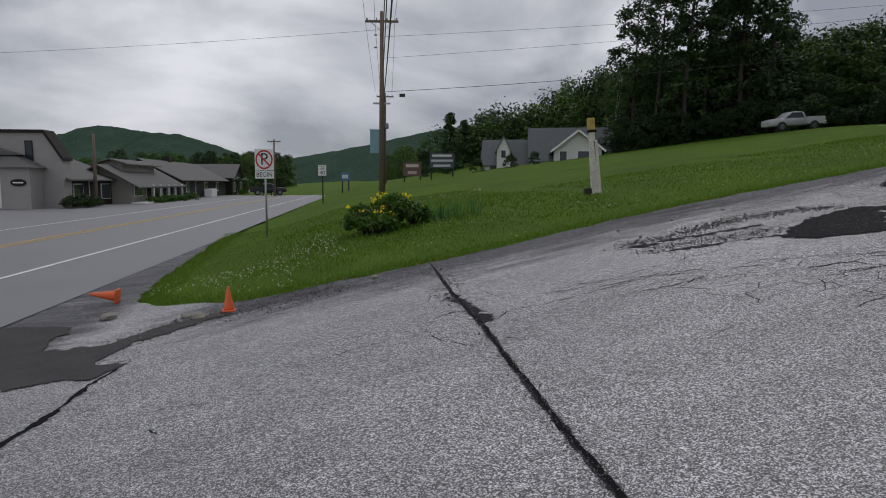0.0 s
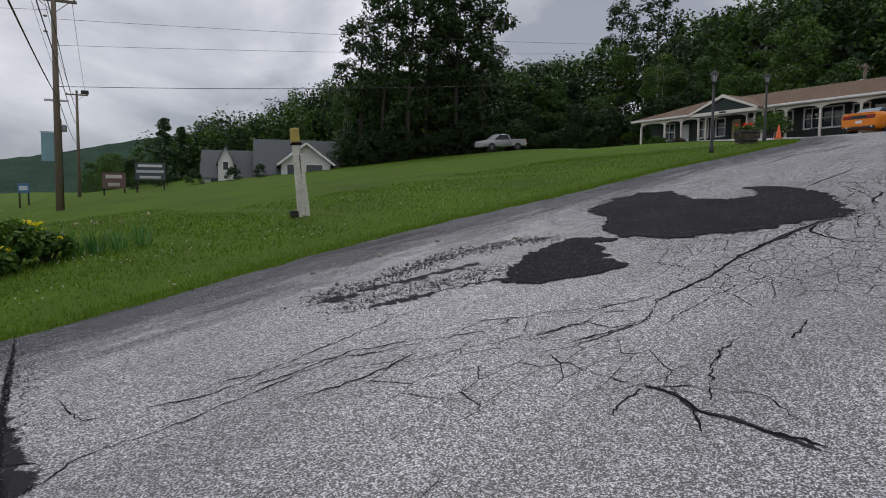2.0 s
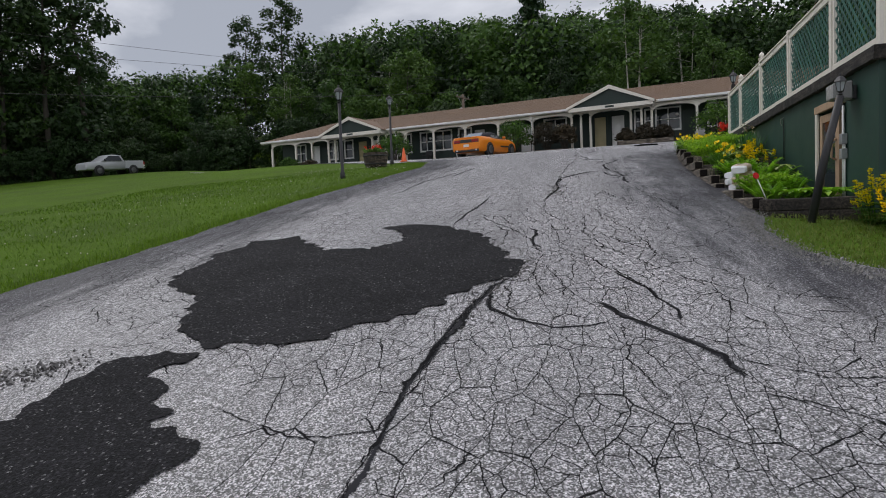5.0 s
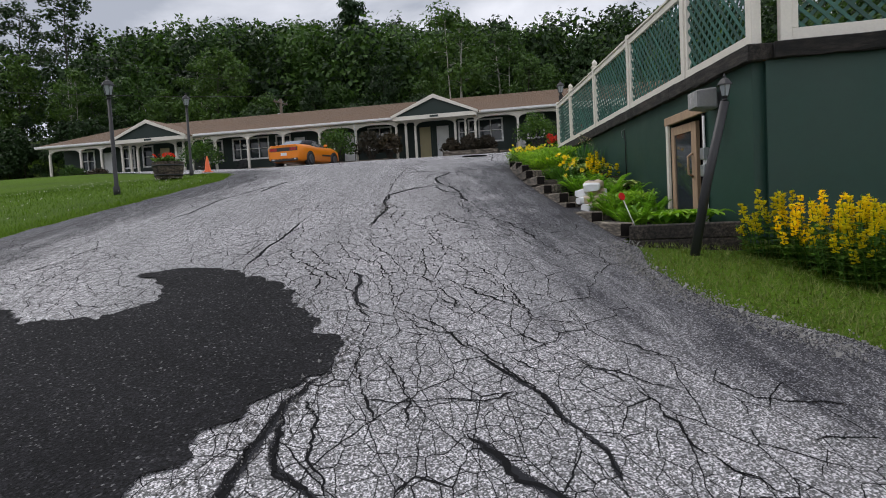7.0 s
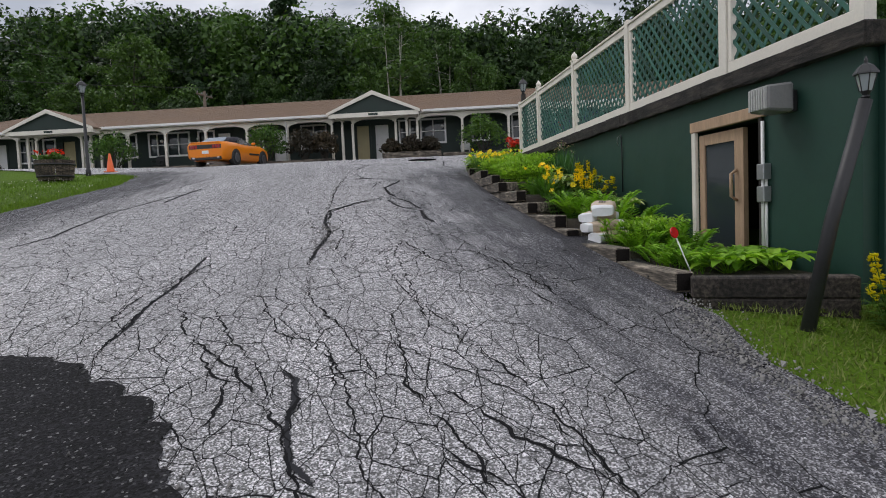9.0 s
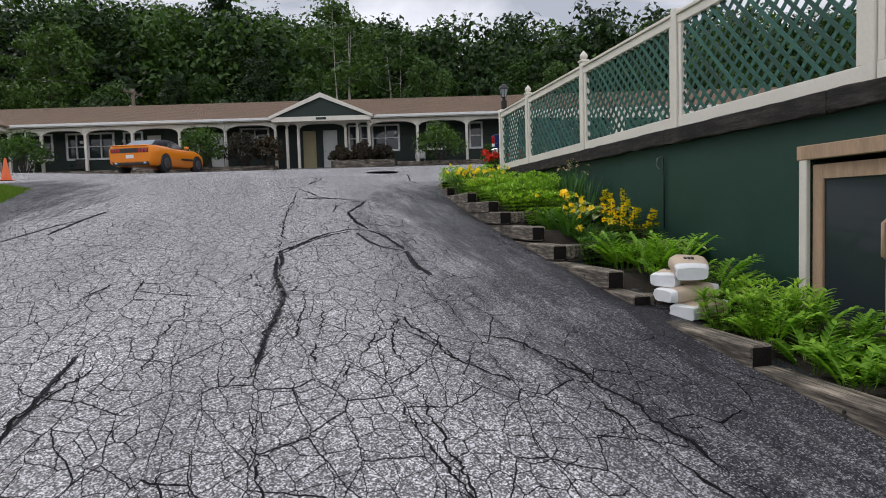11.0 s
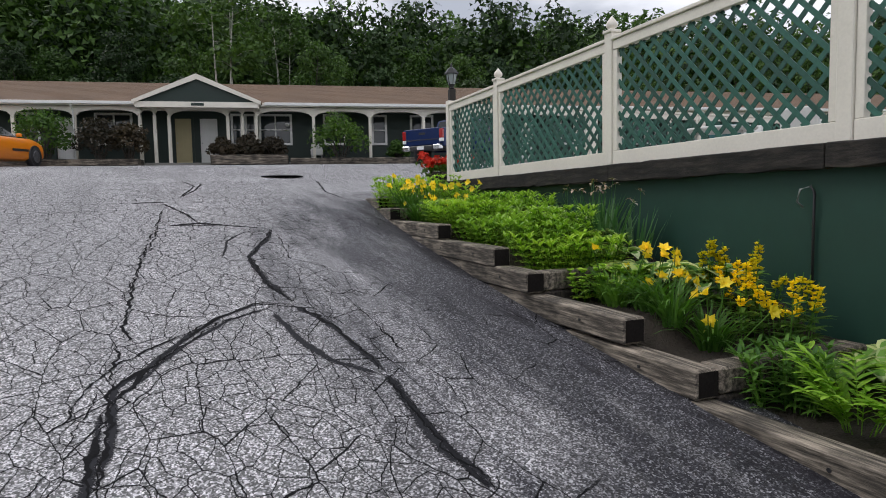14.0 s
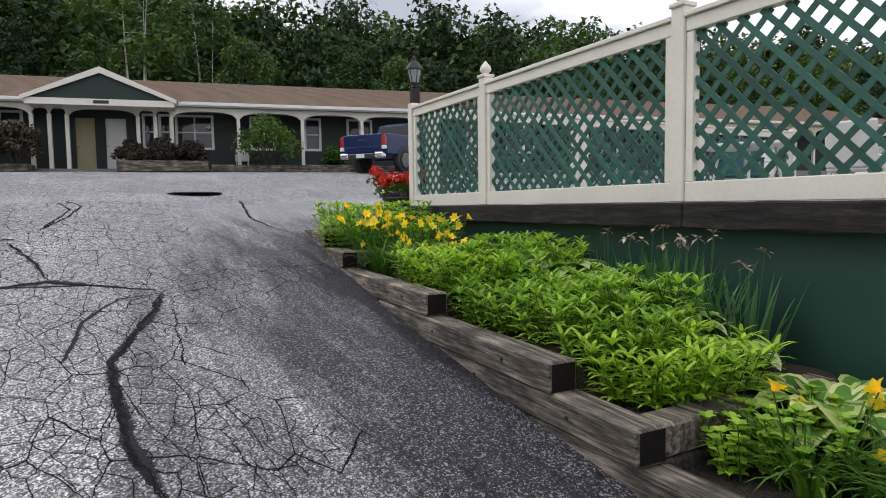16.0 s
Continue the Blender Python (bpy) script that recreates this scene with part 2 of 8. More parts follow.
M_GRASS = surface("mown_lawn", (0.072, 0.130, 0.010), 0.9, 0.5, 0.35, 26, bumpy=1.0, dist=0.05, spec=0.1)
M_FOREST_FLOOR = surface("forest_floor", (0.03, 0.045, 0.015), 0.95, 0.4, 0.3, 6, spec=0.1)
M_BLADE = leafy("grass_blades", (0.055, 0.11, 0.008), (0.125, 0.215, 0.022), 0.6, 0.25)
M_VERGE = leafy("thin_verge_grass", (0.07, 0.10, 0.02), (0.15, 0.19, 0.05), 0.7, 0.2)
M_RETURN = timber_mat("dark_brown_timber", (0.065, 0.052, 0.042))
M_SOIL = surface("dark_mulch", (0.035, 0.026, 0.018), 0.95, 0.5, 4.0, 60, bumpy=1.0, dist=0.03)
M_GREENWALL = surface("green_painted_wall", (0.0095, 0.043, 0.030), 0.55, 0.16, 1.1, 9, bumpy=0.12, dist=0.01)
M_MOTELWALL = surface("dark_green_siding", (0.012, 0.026, 0.021), 0.6, 0.25, 1.5, 30)
M_CREAM = surface("cream_white_paint", (0.72, 0.68, 0.6), 0.5, 0.1, 2.5, 50, bumpy=0.1)
M_WHITE = surface("white_paint", (0.74, 0.74, 0.73), 0.45, 0.1, 2.0, 40, bumpy=0.1)
M_LATTICE = surface("faded_green_lattice", (0.026, 0.10, 0.075), 0.55, 0.3, 3.0, 40, per="object")
M_ROOF = surface("brown_shingle_roof", (0.175, 0.115, 0.076), 0.85, 0.22, 0.8, 14, bumpy=0.6, dist=0.02)
M_TIMBER = timber_mat("weathered_landscape_timber", (0.27, 0.228, 0.18))
M_ENDGRAIN = surface("dark_timber_end", (0.014, 0.012, 0.011), 0.95, 0.5, 9.0, 60, bumpy=0.8, spec=0.1)
M_LEDGE = timber_mat("dark_brown_weathered_ledge", (0.032, 0.026, 0.021), (1.5, 9, 9))
M_DARKWOOD = surface("dark_weathered_ledge", (0.026, 0.022, 0.019), 0.85, 0.45, 2.0, 40, bumpy=0.6, stretch=(1, 1, 5))
M_RAWWOOD = surface("tan_door_wood", (0.40, 0.27, 0.175), 0.7, 0.35, 2.0, 24, stretch=(7, 7, 0.6), bumpy=0.4)
M_DARK = plain("dark_interior", (0.008, 0.008, 0.008), 0.8)
M_GLASS = plain("dark_window_glass", (0.03, 0.04, 0.045), 0.06)
M_IRON = surface("black_iron", (0.018, 0.018, 0.02), 0.5, 0.2, 3, 40)
M_GALV = surface("galvanised_steel", (0.4, 0.41, 0.42), 0.45, 0.15, 3, 30, metal=0.8)
M_GREYBOX = surface("grey_plastic_housing", (0.2, 0.2, 0.2), 0.5, 0.15, 4, 50)
M_BARK = surface("tree_bark", (0.045, 0.038, 0.03), 0.9, 0.4, 4, 30, bumpy=0.9, dist=0.03, stretch=(1, 1, 0.25))
M_BIRCH = surface("pale_birch_bark", (0.42, 0.4, 0.36), 0.8, 0.35, 4, 30, stretch=(1, 1, 3))
M_LEAF = leafy("broad_leaves", (0.028, 0.066, 0.014), (0.082, 0.155, 0.03), 0.55, 0.2)
# darker leaf tone, lowered further to carry the shade under the canopy
M_LEAF_DARK = leafy("dark_and_shaded_leaves", (0.011, 0.028, 0.009), (0.034, 0.070, 0.019), 0.6, 0.12)
M_NEEDLE = leafy("conifer_needles", (0.016, 0.042, 0.018), (0.045, 0.09, 0.035), 0.6, 0.15)
M_POLE = surface("weathered_utility_pole", (0.16, 0.125, 0.095), 0.9, 0.3, 3, 30, stretch=(1, 1, 0.1), bumpy=0.6)
M_ORANGE = surface("orange_plastic", (0.75, 0.13, 0.03), 0.5, 0.15, 4, 40)
M_GREYSIDING = surface("pale_grey_siding", (0.33, 0.31, 0.3), 0.7, 0.12, 1.0, 12, stretch=(1, 1, 4))
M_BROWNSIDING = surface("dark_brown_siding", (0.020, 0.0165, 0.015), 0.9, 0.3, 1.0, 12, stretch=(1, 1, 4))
M_GREYROOF = surface("grey_shingle_roof", (0.12, 0.118, 0.115), 0.85, 0.25, 0.8, 10, bumpy=0.5, dist=0.02)
M_SLATEROOF = surface("slate_grey_roof", (0.085, 0.095, 0.1), 0.8, 0.2, 0.8, 10, bumpy=0.5, dist=0.02)

# ---- mesh helpers ----
def part(name, bm, material, parent=None, label=""):
    """Links a bmesh as one mesh object, under a thing or a part if given."""
    me = bpy.data.meshes.new(name)
    bm.to_mesh(me)
    bm.free()
    for mm in material if isinstance(material, (list, tuple)) else (material,):
        me.materials.append(mm)
    ob = new(name, me)
    if parent is not None:
        ob.parent = parent
    if label:
        tagged(ob, label)
    return ob


def thing(name, m, label, category, group="", kind=""):
    e = new(name)
    e.empty_display_size = 0.2
    e.matrix_basis = m
    return tagged(e, label, category, group, kind)


def raw(name, verts, faces, material, parent=None, label="", smooth=False):
    me = bpy.data.meshes.new(name)
    me.from_pydata([tuple(v) for v in verts], [], [tuple(f) for f in faces])
    me.materials.append(material)
    if smooth:
        me.polygons.foreach_set("use_smooth", [True] * len(me.polygons))
    ob = new(name, me)
    if parent is not None:
        ob.parent = parent
    if label:
        tagged(ob, label)
    return ob


def box(bm, x0, y0, z0, x1, y1, z1, bevel=0.0, m=None):
    g = bmesh.ops.create_cube(bm, size=1.0, matrix=Matrix.LocRotScale(((x0 + x1) / 2, (y0 + y1) / 2, (z0 + z1) / 2), None, (x1 - x0, y1 - y0, z1 - z0)))
    vs = g["verts"]
    if bevel:
        es = list({e for v in vs for e in v.link_edges})
        r = bmesh.ops.bevel(bm, geom=es, offset=bevel, segments=1, affect="EDGES", profile=0.5)
        vs = list({v for f in r["faces"] for v in f.verts} | {v for v in vs if v.is_valid})
    if m is not None:
        bmesh.ops.transform(bm, matrix=m, verts=[v for v in vs if v.is_valid])
    return vs


def boxed(x0, y0, z0, x1, y1, z1, bevel=0.0):
    bm = bmesh.new()
    box(bm, x0, y0, z0, x1, y1, z1, bevel)
    return bm


def tube(bm, points, radii, sides=8, cap=True):
    """A tapered tube along points."""
    rings = []
    pts = [Vector(p) for p in points]
    for i, p in enumerate(pts):
        d = (pts[min(i + 1, len(pts) - 1)] - pts[max(i - 1, 0)]).normalized()
        a = d.orthogonal().normalized() if abs(d.z) < 0.9 else Vector((1, 0, 0)).cross(d).normalized()
        b = d.cross(a)
        r = radii[i] if isinstance(radii, (list, tuple)) else radii
        rings.append([bm.verts.new(p + r * (math.cos(k * math.tau / sides) * a + math.sin(k * math.tau / sides) * b)) for k in range(sides)])
    for r0, r1 in zip(rings, rings[1:]):
        for k in range(sides):
            f = bm.faces.new((r0[k], r0[(k + 1) % sides], r1[(k + 1) % sides], r1[k]))
            f.smooth = True
    if cap:
        bm.faces.new(rings[0][::-1])
        bm.faces.new(rings[-1])


def lathe(bm, profile, sides=16, centre=(0, 0, 0)):
    """Turns (radius, height) pairs about z."""
    cx, cy, cz = centre
    rings = [[bm.verts.new((cx + r * math.cos(k * math.tau / sides), cy + r * math.sin(k * math.tau / sides), cz + h)) for k in range(sides)] for r, h in profile]
    for r0, r1 in zip(rings, rings[1:]):
        for k in range(sides):
            f = bm.faces.new((r0[k], r0[(k + 1) % sides], r1[(k + 1) % sides], r1[k]))
            f.smooth = sides > 8
    bm.faces.new(rings[0][::-1])
    bm.faces.new(rings[-1])


# ---- the lie of the land ----
def sstep(a, b, v):
    t = np.clip((v - a) / (b - a), 0, 1)
    return t * t * (3 - 2 * t)


def smin(a, b, k):
    h = np.clip(0.5 + 0.5 * (b - a) / k, 0, 1)
    return b * (1 - h) + a * h - k * h * (1 - h)


def before_motel(x, y):
    """Metres in front of the motel's eaves (negative behind)."""
    return (42.8 - 0.154 * y - x) * 0.988


def land(x, y):
    x, y = np.asarray(x, float), np.asarray(y, float)
    yl = np.where(y < 16, 0.0644 * y, 1.03 + 0.025 * (np.minimum(y, 110) - 16))
    yl = np.where(y < -12, -0.77, yl)
    slope = 0.136 * x + yl - 0.171
    d = before_motel(x, y)
    lot = 5.2 - (0.066 - 0.046 * sstep(20, 32, y)) * np.maximum(d, -4)
    lot = lot + 1.3 * sstep(38, 58, y)
    hill = (0.20 + 0.20 * sstep(18, 44, y)) * np.maximum(0, -d - 9)
    hill = np.minimum(hill, 26) * (1 - 0.75 * sstep(62, 110, y))
    lot = lot + hill
    z = smin(slope, lot, 0.5)
    z = np.where(d < -9, np.minimum(lot, 5.4 + hill), z)
    far = sstep(62, 100, y) * sstep(-8, 30, x)
    z = z + far * 0.1 * (np.clip(y, 62, 110) - 62)
    q = 0.99 * x + 0.129 * y
    f = sstep(-5.2, -0.2, q)
    return -0.42 + f * (z + 0.42)


def land1(x, y):
    return float(land(x, y))


def inside(poly, x, y):
    r = np.zeros(np.shape(x), bool)
    for (x0, y0), (x1, y1) in zip(poly, poly[1:] + poly[:1]):
        with np.errstate(divide="ignore", invalid="ignore"):
            r ^= ((y0 > y) != (y1 > y)) & (x < (x1 - x0) * (y - y0) / (y1 - y0) + x0)
    return r


def edge_distance(poly, x, y):
    best, bx, by = np.full(np.shape(x), 1e9), np.array(x, float), np.array(y, float)
    for (x0, y0), (x1, y1) in zip(poly, poly[1:] + poly[:1]):
        dx, dy = x1 - x0, y1 - y0
        t = np.clip(((x - x0) * dx + (y - y0) * dy) / (dx * dx + dy * dy + 1e-9), 0, 1)
        px, py = x0 + t * dx, y0 + t * dy
        dd = np.hypot(x - px, y - py)
        better = dd < best
        best, bx, by = np.where(better, dd, best), np.where(better, px, bx), np.where(better, py, by)
    return best, bx, by


def ragged(line, step, amount, seed):
    """A line of points with an uneven, crumbled course."""
    out = []
    for (x0, y0), (x1, y1) in zip(line, line[1:]):
        n = max(1, int(math.hypot(x1 - x0, y1 - y0) / step))
        for i in range(n):
            x, y = x0 + (x1 - x0) * i / n, y0 + (y1 - y0) * i / n
            out.append(tuple(c + amount * (noise.noise((x * 1.7, y * 1.7, seed + k)) + 0.6 * noise.noise((x * 6, y * 6, seed + 4 + k)) + 0.5 * noise.noise((x * 17, y * 17, seed + 21 + k)))
                             for c, k in ((x, 0), (y, 9))))
    out.append(line[-1])
    return out


def sheet(name, poly, step, lift, material, label, category, kind="structure", attrs=None, zfun=land):
    """A sheet over a polygon of the plan that follows the land."""
    xs, ys = [p[0] for p in poly], [p[1] for p in poly]
    gx, gy = np.arange(min(xs), max(xs) + step, step), np.arange(min(ys), max(ys) + step, step)
    X, Y = np.meshgrid(gx, gy, indexing="ij")
    keep = inside(poly, X[:-1, :-1] + step / 2, Y[:-1, :-1] + step / 2)
    nx, ny = X.shape
    idx = np.arange(nx * ny).reshape(nx, ny)
    quads = np.stack([idx[:-1, :-1], idx[1:, :-1], idx[1:, 1:], idx[:-1, 1:]], -1)[keep]
    used, inv = np.unique(quads, return_inverse=True)
    quads = inv.reshape(-1, 4)
    x, y = X.ravel()[used], Y.ravel()[used]
    count = np.bincount(quads.ravel(), minlength=len(used))
    rim = count < 4
    if rim.any():
        _, bx, by = edge_distance(poly, x[rim], y[rim])
        x[rim], y[rim] = bx, by
    z = zfun(x, y) + lift
    me = bpy.data.meshes.new(name)
    me.from_pydata(np.stack([x, y, z], -1).tolist(), [], quads.tolist())
    me.polygons.foreach_set("use_smooth", [True] * len(me.polygons))
    me.materials.append(material)
    for key, fun in (attrs or {}).items():
        a = me.attributes.new(key, "FLOAT", "POINT")
        a.data.foreach_set("value", np.asarray(fun(x, y), np.float32))
    return tagged(new(name, me), label, category, kind=kind)


APRON = [(-8.9, 30), (-8.2, 23.8), (-6.7, 17.5), (-5.7, 13.1), (-5.2, 11), (-4.9, 9.8), (-4.3, 9.25), (-3.4, 8.75)]
LAWN_EDGE = [(-2.26, 8.2), (-1.1, 8.5), (-0.19, 8.85), (0.98, 9.35), (2.96, 10.45), (5.3, 11.4), (8.7, 12.45),
             (11.9, 13.75), (15.2, 14.6), (18.3, 15.4), (20.4, 16.7), (21.9, 18.6), (24, 22), (27, 28), (30, 36), (31, 46)]
BED_EDGE = [(24.2, 8.4), (23.0, 9.2), (21.9, 9.0), (20.8, 8.88), (19.1, 8.35), (17.4, 7.8), (15.8, 7.18), (14.3, 6.6), (13.4, 6.24), (12.42, 5.83),
            (10.9, 5.45), (10.3, 5.1), (9.85, 4.7), (9.4, 4.2), (8.8, 3.0), (8.3, 0.5), (8.0, -25)]
DRIVE = ragged(APRON + LAWN_EDGE, 0.25, 0.12, 1) + [(35.0, 46), (36.0, 38), (39.4, 16), (42.6, -5), (43.6, -14), (25.5, -14), (24.6, 0)] + [(24.2, 8.0), (22.6, 8.75), (20.8, 8.6), (17.4, 7.5), (15.8, 6.9), (14.3, 6.32), (12.5, 5.6)] + ragged(BED_EDGE[9:], 0.25, 0.1, 2) + [(-2.2, -25)]


def line_distance(line, x, y):
    best = np.full(np.shape(x), 1e9)
    for (x0, y0), (x1, y1) in zip(line, line[1:]):
        dx, dy = x1 - x0, y1 - y0
        t = np.clip(((x - x0) * dx + (y - y0) * dy) / (dx * dx + dy * dy), 0, 1)
        best = np.minimum(best, np.hypot(x - x0 - t * dx, y - y0 - t * dy))
    return best


def sealed_margin(x, y):
    left = np.clip(1.1 - line_distance(LAWN_EDGE[:12], x, y) / 2.2, 0, 0.9)
    d = line_distance(BED_EDGE[2:16], x, y)
    upper = sstep(11.0, 14.0, x)
    low = np.clip(1.02 - d / 2.3, 0, 0.74)
    high = 0.74 * (1 - sstep(1.0, 2.7, d)) + 0.24 * np.exp(-(d / 0.5) ** 2) - 0.10 * np.exp(-((d - 1.1) / 0.3) ** 2)
    right = low * (1 - upper) + high * upper
    q = 0.99 * x + 0.129 * y
    apron = 0.8 * (1 - sstep(-3.9, -2.6, q))
    return np.maximum(np.maximum(left, right), apron)


def crackedness(x, y):
    return -0.14 + 0.68 * sstep(4.0, 8.2, x) - 0.34 * sstep(19, 26, x) - 0.55 * np.clip(1.3 - line_distance(BED_EDGE, x, y) / 1.9, 0, 1) - 0.4 * np.clip(1.2 - line_distance(LAWN_EDGE, x, y) / 1.3, 0, 1)


# ground: one sheet to the horizon, finer near the walk
def ground():
    a = np.concatenate([[-2600, -1200, -500, -260, -150, -90, -60, -40, -28], np.arange(-20, 66, 0.8), [70, 80, 95, 115, 140, 180, 260, 500, 1200, 2600]])
    b = np.concatenate([[-2600, -1000, -400, -160, -80, -50, -35], np.arange(-28, 80, 0.8), [84, 90, 98, 108, 120, 140, 170, 220, 320, 600, 1200, 2600]])
    X, Y = np.meshgrid(a, b, indexing="ij")
    Z = land(X, Y) - 0.03
    road = 0.99 * X + 0.129 * Y
    Z = np.where(road < -4.6, np.minimum(Z, -0.50), Z)
    e = inside(DRIVE, X, Y) & (edge_distance(DRIVE, X, Y)[0] > 0.9)
    Z = np.where(e, Z - 0.14, Z)
    bed = inside([(12.3, 4.4), (12.2, 5.5), (21.5, 8.6), (23.2, 8.0)], X, Y)
    Z = np.where(bed, Z - 0.1, Z)
    nx, ny = X.shape
    idx = np.arange(nx * ny).reshape(nx, ny)
    q = np.stack([idx[:-1, :-1], idx[1:, :-1], idx[1:, 1:], idx[:-1, 1:]], -1).reshape(-1, 4)
    ob = raw("ground", np.stack([X, Y, Z], -1).reshape(-1, 3), q, M_GRASS, smooth=True)
    return tagged(ob, "mown green lawn sloping up from the road", "ground", kind="structure")


ground()
sheet("driveway", DRIVE, 0.22, 0.0, M_ASPHALT, "worn cracked grey asphalt driveway and car park", "pavement", attrs={"edge": sealed_margin, "cracked": crackedness})


def road_point(q, s):
    """A point of the road: q across (0 by the drive, falling to the far side), s along."""
    return (q * 0.9917 - s * 0.1292, q * 0.1292 + s * 0.9917)


def road_strip(name, q0, q1, s0, s1, lift, material, label, category, step=6.0):
    n = max(1, int((s1 - s0) / step))
    vs, fs = [], []
    for i in range(n + 1):
        s = s0 + (s1 - s0) * i / n
        for q in (q0, q1):
            x, y = road_point(q, s)
            vs.append((x, y, -0.42 + lift - 0.0022 * max(0, s - 60)))
    for i in range(n):
        fs.append((2 * i, 2 * i + 1, 2 * i + 3, 2 * i + 2))
    return tagged(raw(name, vs, fs, material), label, category, kind="structure")


road_strip("road", -34.0, -4.75, -160, 260, 0.012, M_ROAD, "grey two-lane highway asphalt with wide paved shoulder", "road")
road_strip("road_line", -7.2, -7.08, -160, 260, 0.02, M_WHITELINE, "white painted edge line on the road", "road marking")
road_strip("road_line", -10.6, -10.48, -160, 260, 0.02, M_YELLOW, "double yellow painted centre line on the road", "road marking")
road_strip("road_line", -10.9, -10.78, -160, 260, 0.02, M_YELLOW, "double yellow painted centre line on the road", "road marking")
road_strip("road_line", -14.3, -14.18, -160, 260, 0.02, M_WHITELINE, "white painted edge line on the road", "road marking")

# ---- deck building beside the drive ----
DECK = pose(12.72, 4.46, 0, 0, 0, 18.87)
SIDE = DECK @ pose(0, 0, 0, 0, 0, -101.4)      # the wall that turns away at the corner: local x runs along it


def deck_walls():
    bm = bmesh.new()
    box(bm, 0.0, -0.16, 0.9, 1.21, 0.06, 3.64)
    box(bm, 2.34, -0.16, 0.9, 10.9, 0.06, 3.64)
    box(bm, 1.21, -0.16, 3.28, 2.34, 0.06, 3.64)
    box(bm, 1.21, -0.16, 0.9, 2.34, 0.06, 1.86)
    w = part("wall_north", bm, M_GREENWALL)
    w.matrix_basis = DECK
    tagged(w, "dark green painted smooth wall under the deck", "wall", kind="structure")
    w = part("wall_west", boxed(0.06, -0.06, 0.6, 14, 0.16, 3.64), M_GREENWALL)
    w.matrix_basis = SIDE
    tagged(w, "dark green painted smooth wall turning the corner", "wall", kind="structure")
    w = part("wall_east", boxed(10.7, -14.0, 1.5, 10.9, -0.165, 3.64), M_GREENWALL)
    w.matrix_basis = DECK
    tagged(w, "dark green end wall below the deck", "wall", kind="structure")
    bm = bmesh.new()
    vs = [bm.verts.new(p) for p in ((0.1, -0.2, 3.655), (10.68, -0.2, 3.655), (10.68, -14, 3.655), (-2.6, -13.9, 3.655))]
    bm.faces.new(vs)
    r = bmesh.ops.extrude_face_region(bm, geom=list(bm.faces))
    bmesh.ops.translate(bm, vec=(0, 0, 0.05), verts=[v for v in r["geom"] if isinstance(v, bmesh.types.BMVert)])
    bmesh.ops.recalc_face_normals(bm, faces=bm.faces)
    d = part("deck_floor", bm, surface("pale_concrete_deck", (0.35, 0.34, 0.32), 0.8, 0.15, 1.0, 30))
    d.matrix_basis = DECK
    tagged(d, "pale concrete pool deck floor", "floor", kind="structure")
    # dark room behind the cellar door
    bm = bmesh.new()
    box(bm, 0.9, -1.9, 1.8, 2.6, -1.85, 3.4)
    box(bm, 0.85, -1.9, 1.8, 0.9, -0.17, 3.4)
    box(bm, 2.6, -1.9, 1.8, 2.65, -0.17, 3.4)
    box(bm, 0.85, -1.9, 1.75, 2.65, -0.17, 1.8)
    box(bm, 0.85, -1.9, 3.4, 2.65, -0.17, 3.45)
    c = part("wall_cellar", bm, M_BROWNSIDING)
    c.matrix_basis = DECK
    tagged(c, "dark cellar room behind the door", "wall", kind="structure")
    for name, m, x0, x1 in (("trim", DECK, -0.12, 10.95), ("trim", SIDE, -0.02, 14)):
        bm = bmesh.new()
        n = 5
        wear = np.random.default_rng(8)
        for i in range(n):
            a, b = x0 + (x1 - x0) * i / n, x0 + (x1 - x0) * (i + 1) / n - 0.006
            if m is DECK:
                box(bm, a, -0.12, 3.605, b, 0.15, 3.765, 0.008)
            else:
                box(bm, a + 0.14, -0.15, 3.605, b + 0.14, 0.12, 3.765, 0.008)
        bmesh.ops.subdivide_edges(bm, edges=[e for e in bm.edges if abs(e.verts[0].co.x - e.verts[1].co.x) > 1], cuts=14)
        for v in bm.verts:
            v.co.z += wear.normal() * (0.006 if v.co.z < 3.7 else 0.002)
            v.co.y += wear.normal() * 0.003
        t = part(name, bm, M_LEDGE)
        t.matrix_basis = m
        tagged(t, "dark weathered timber ledge along the deck edge", "ledge", kind="structure")


deck_walls()


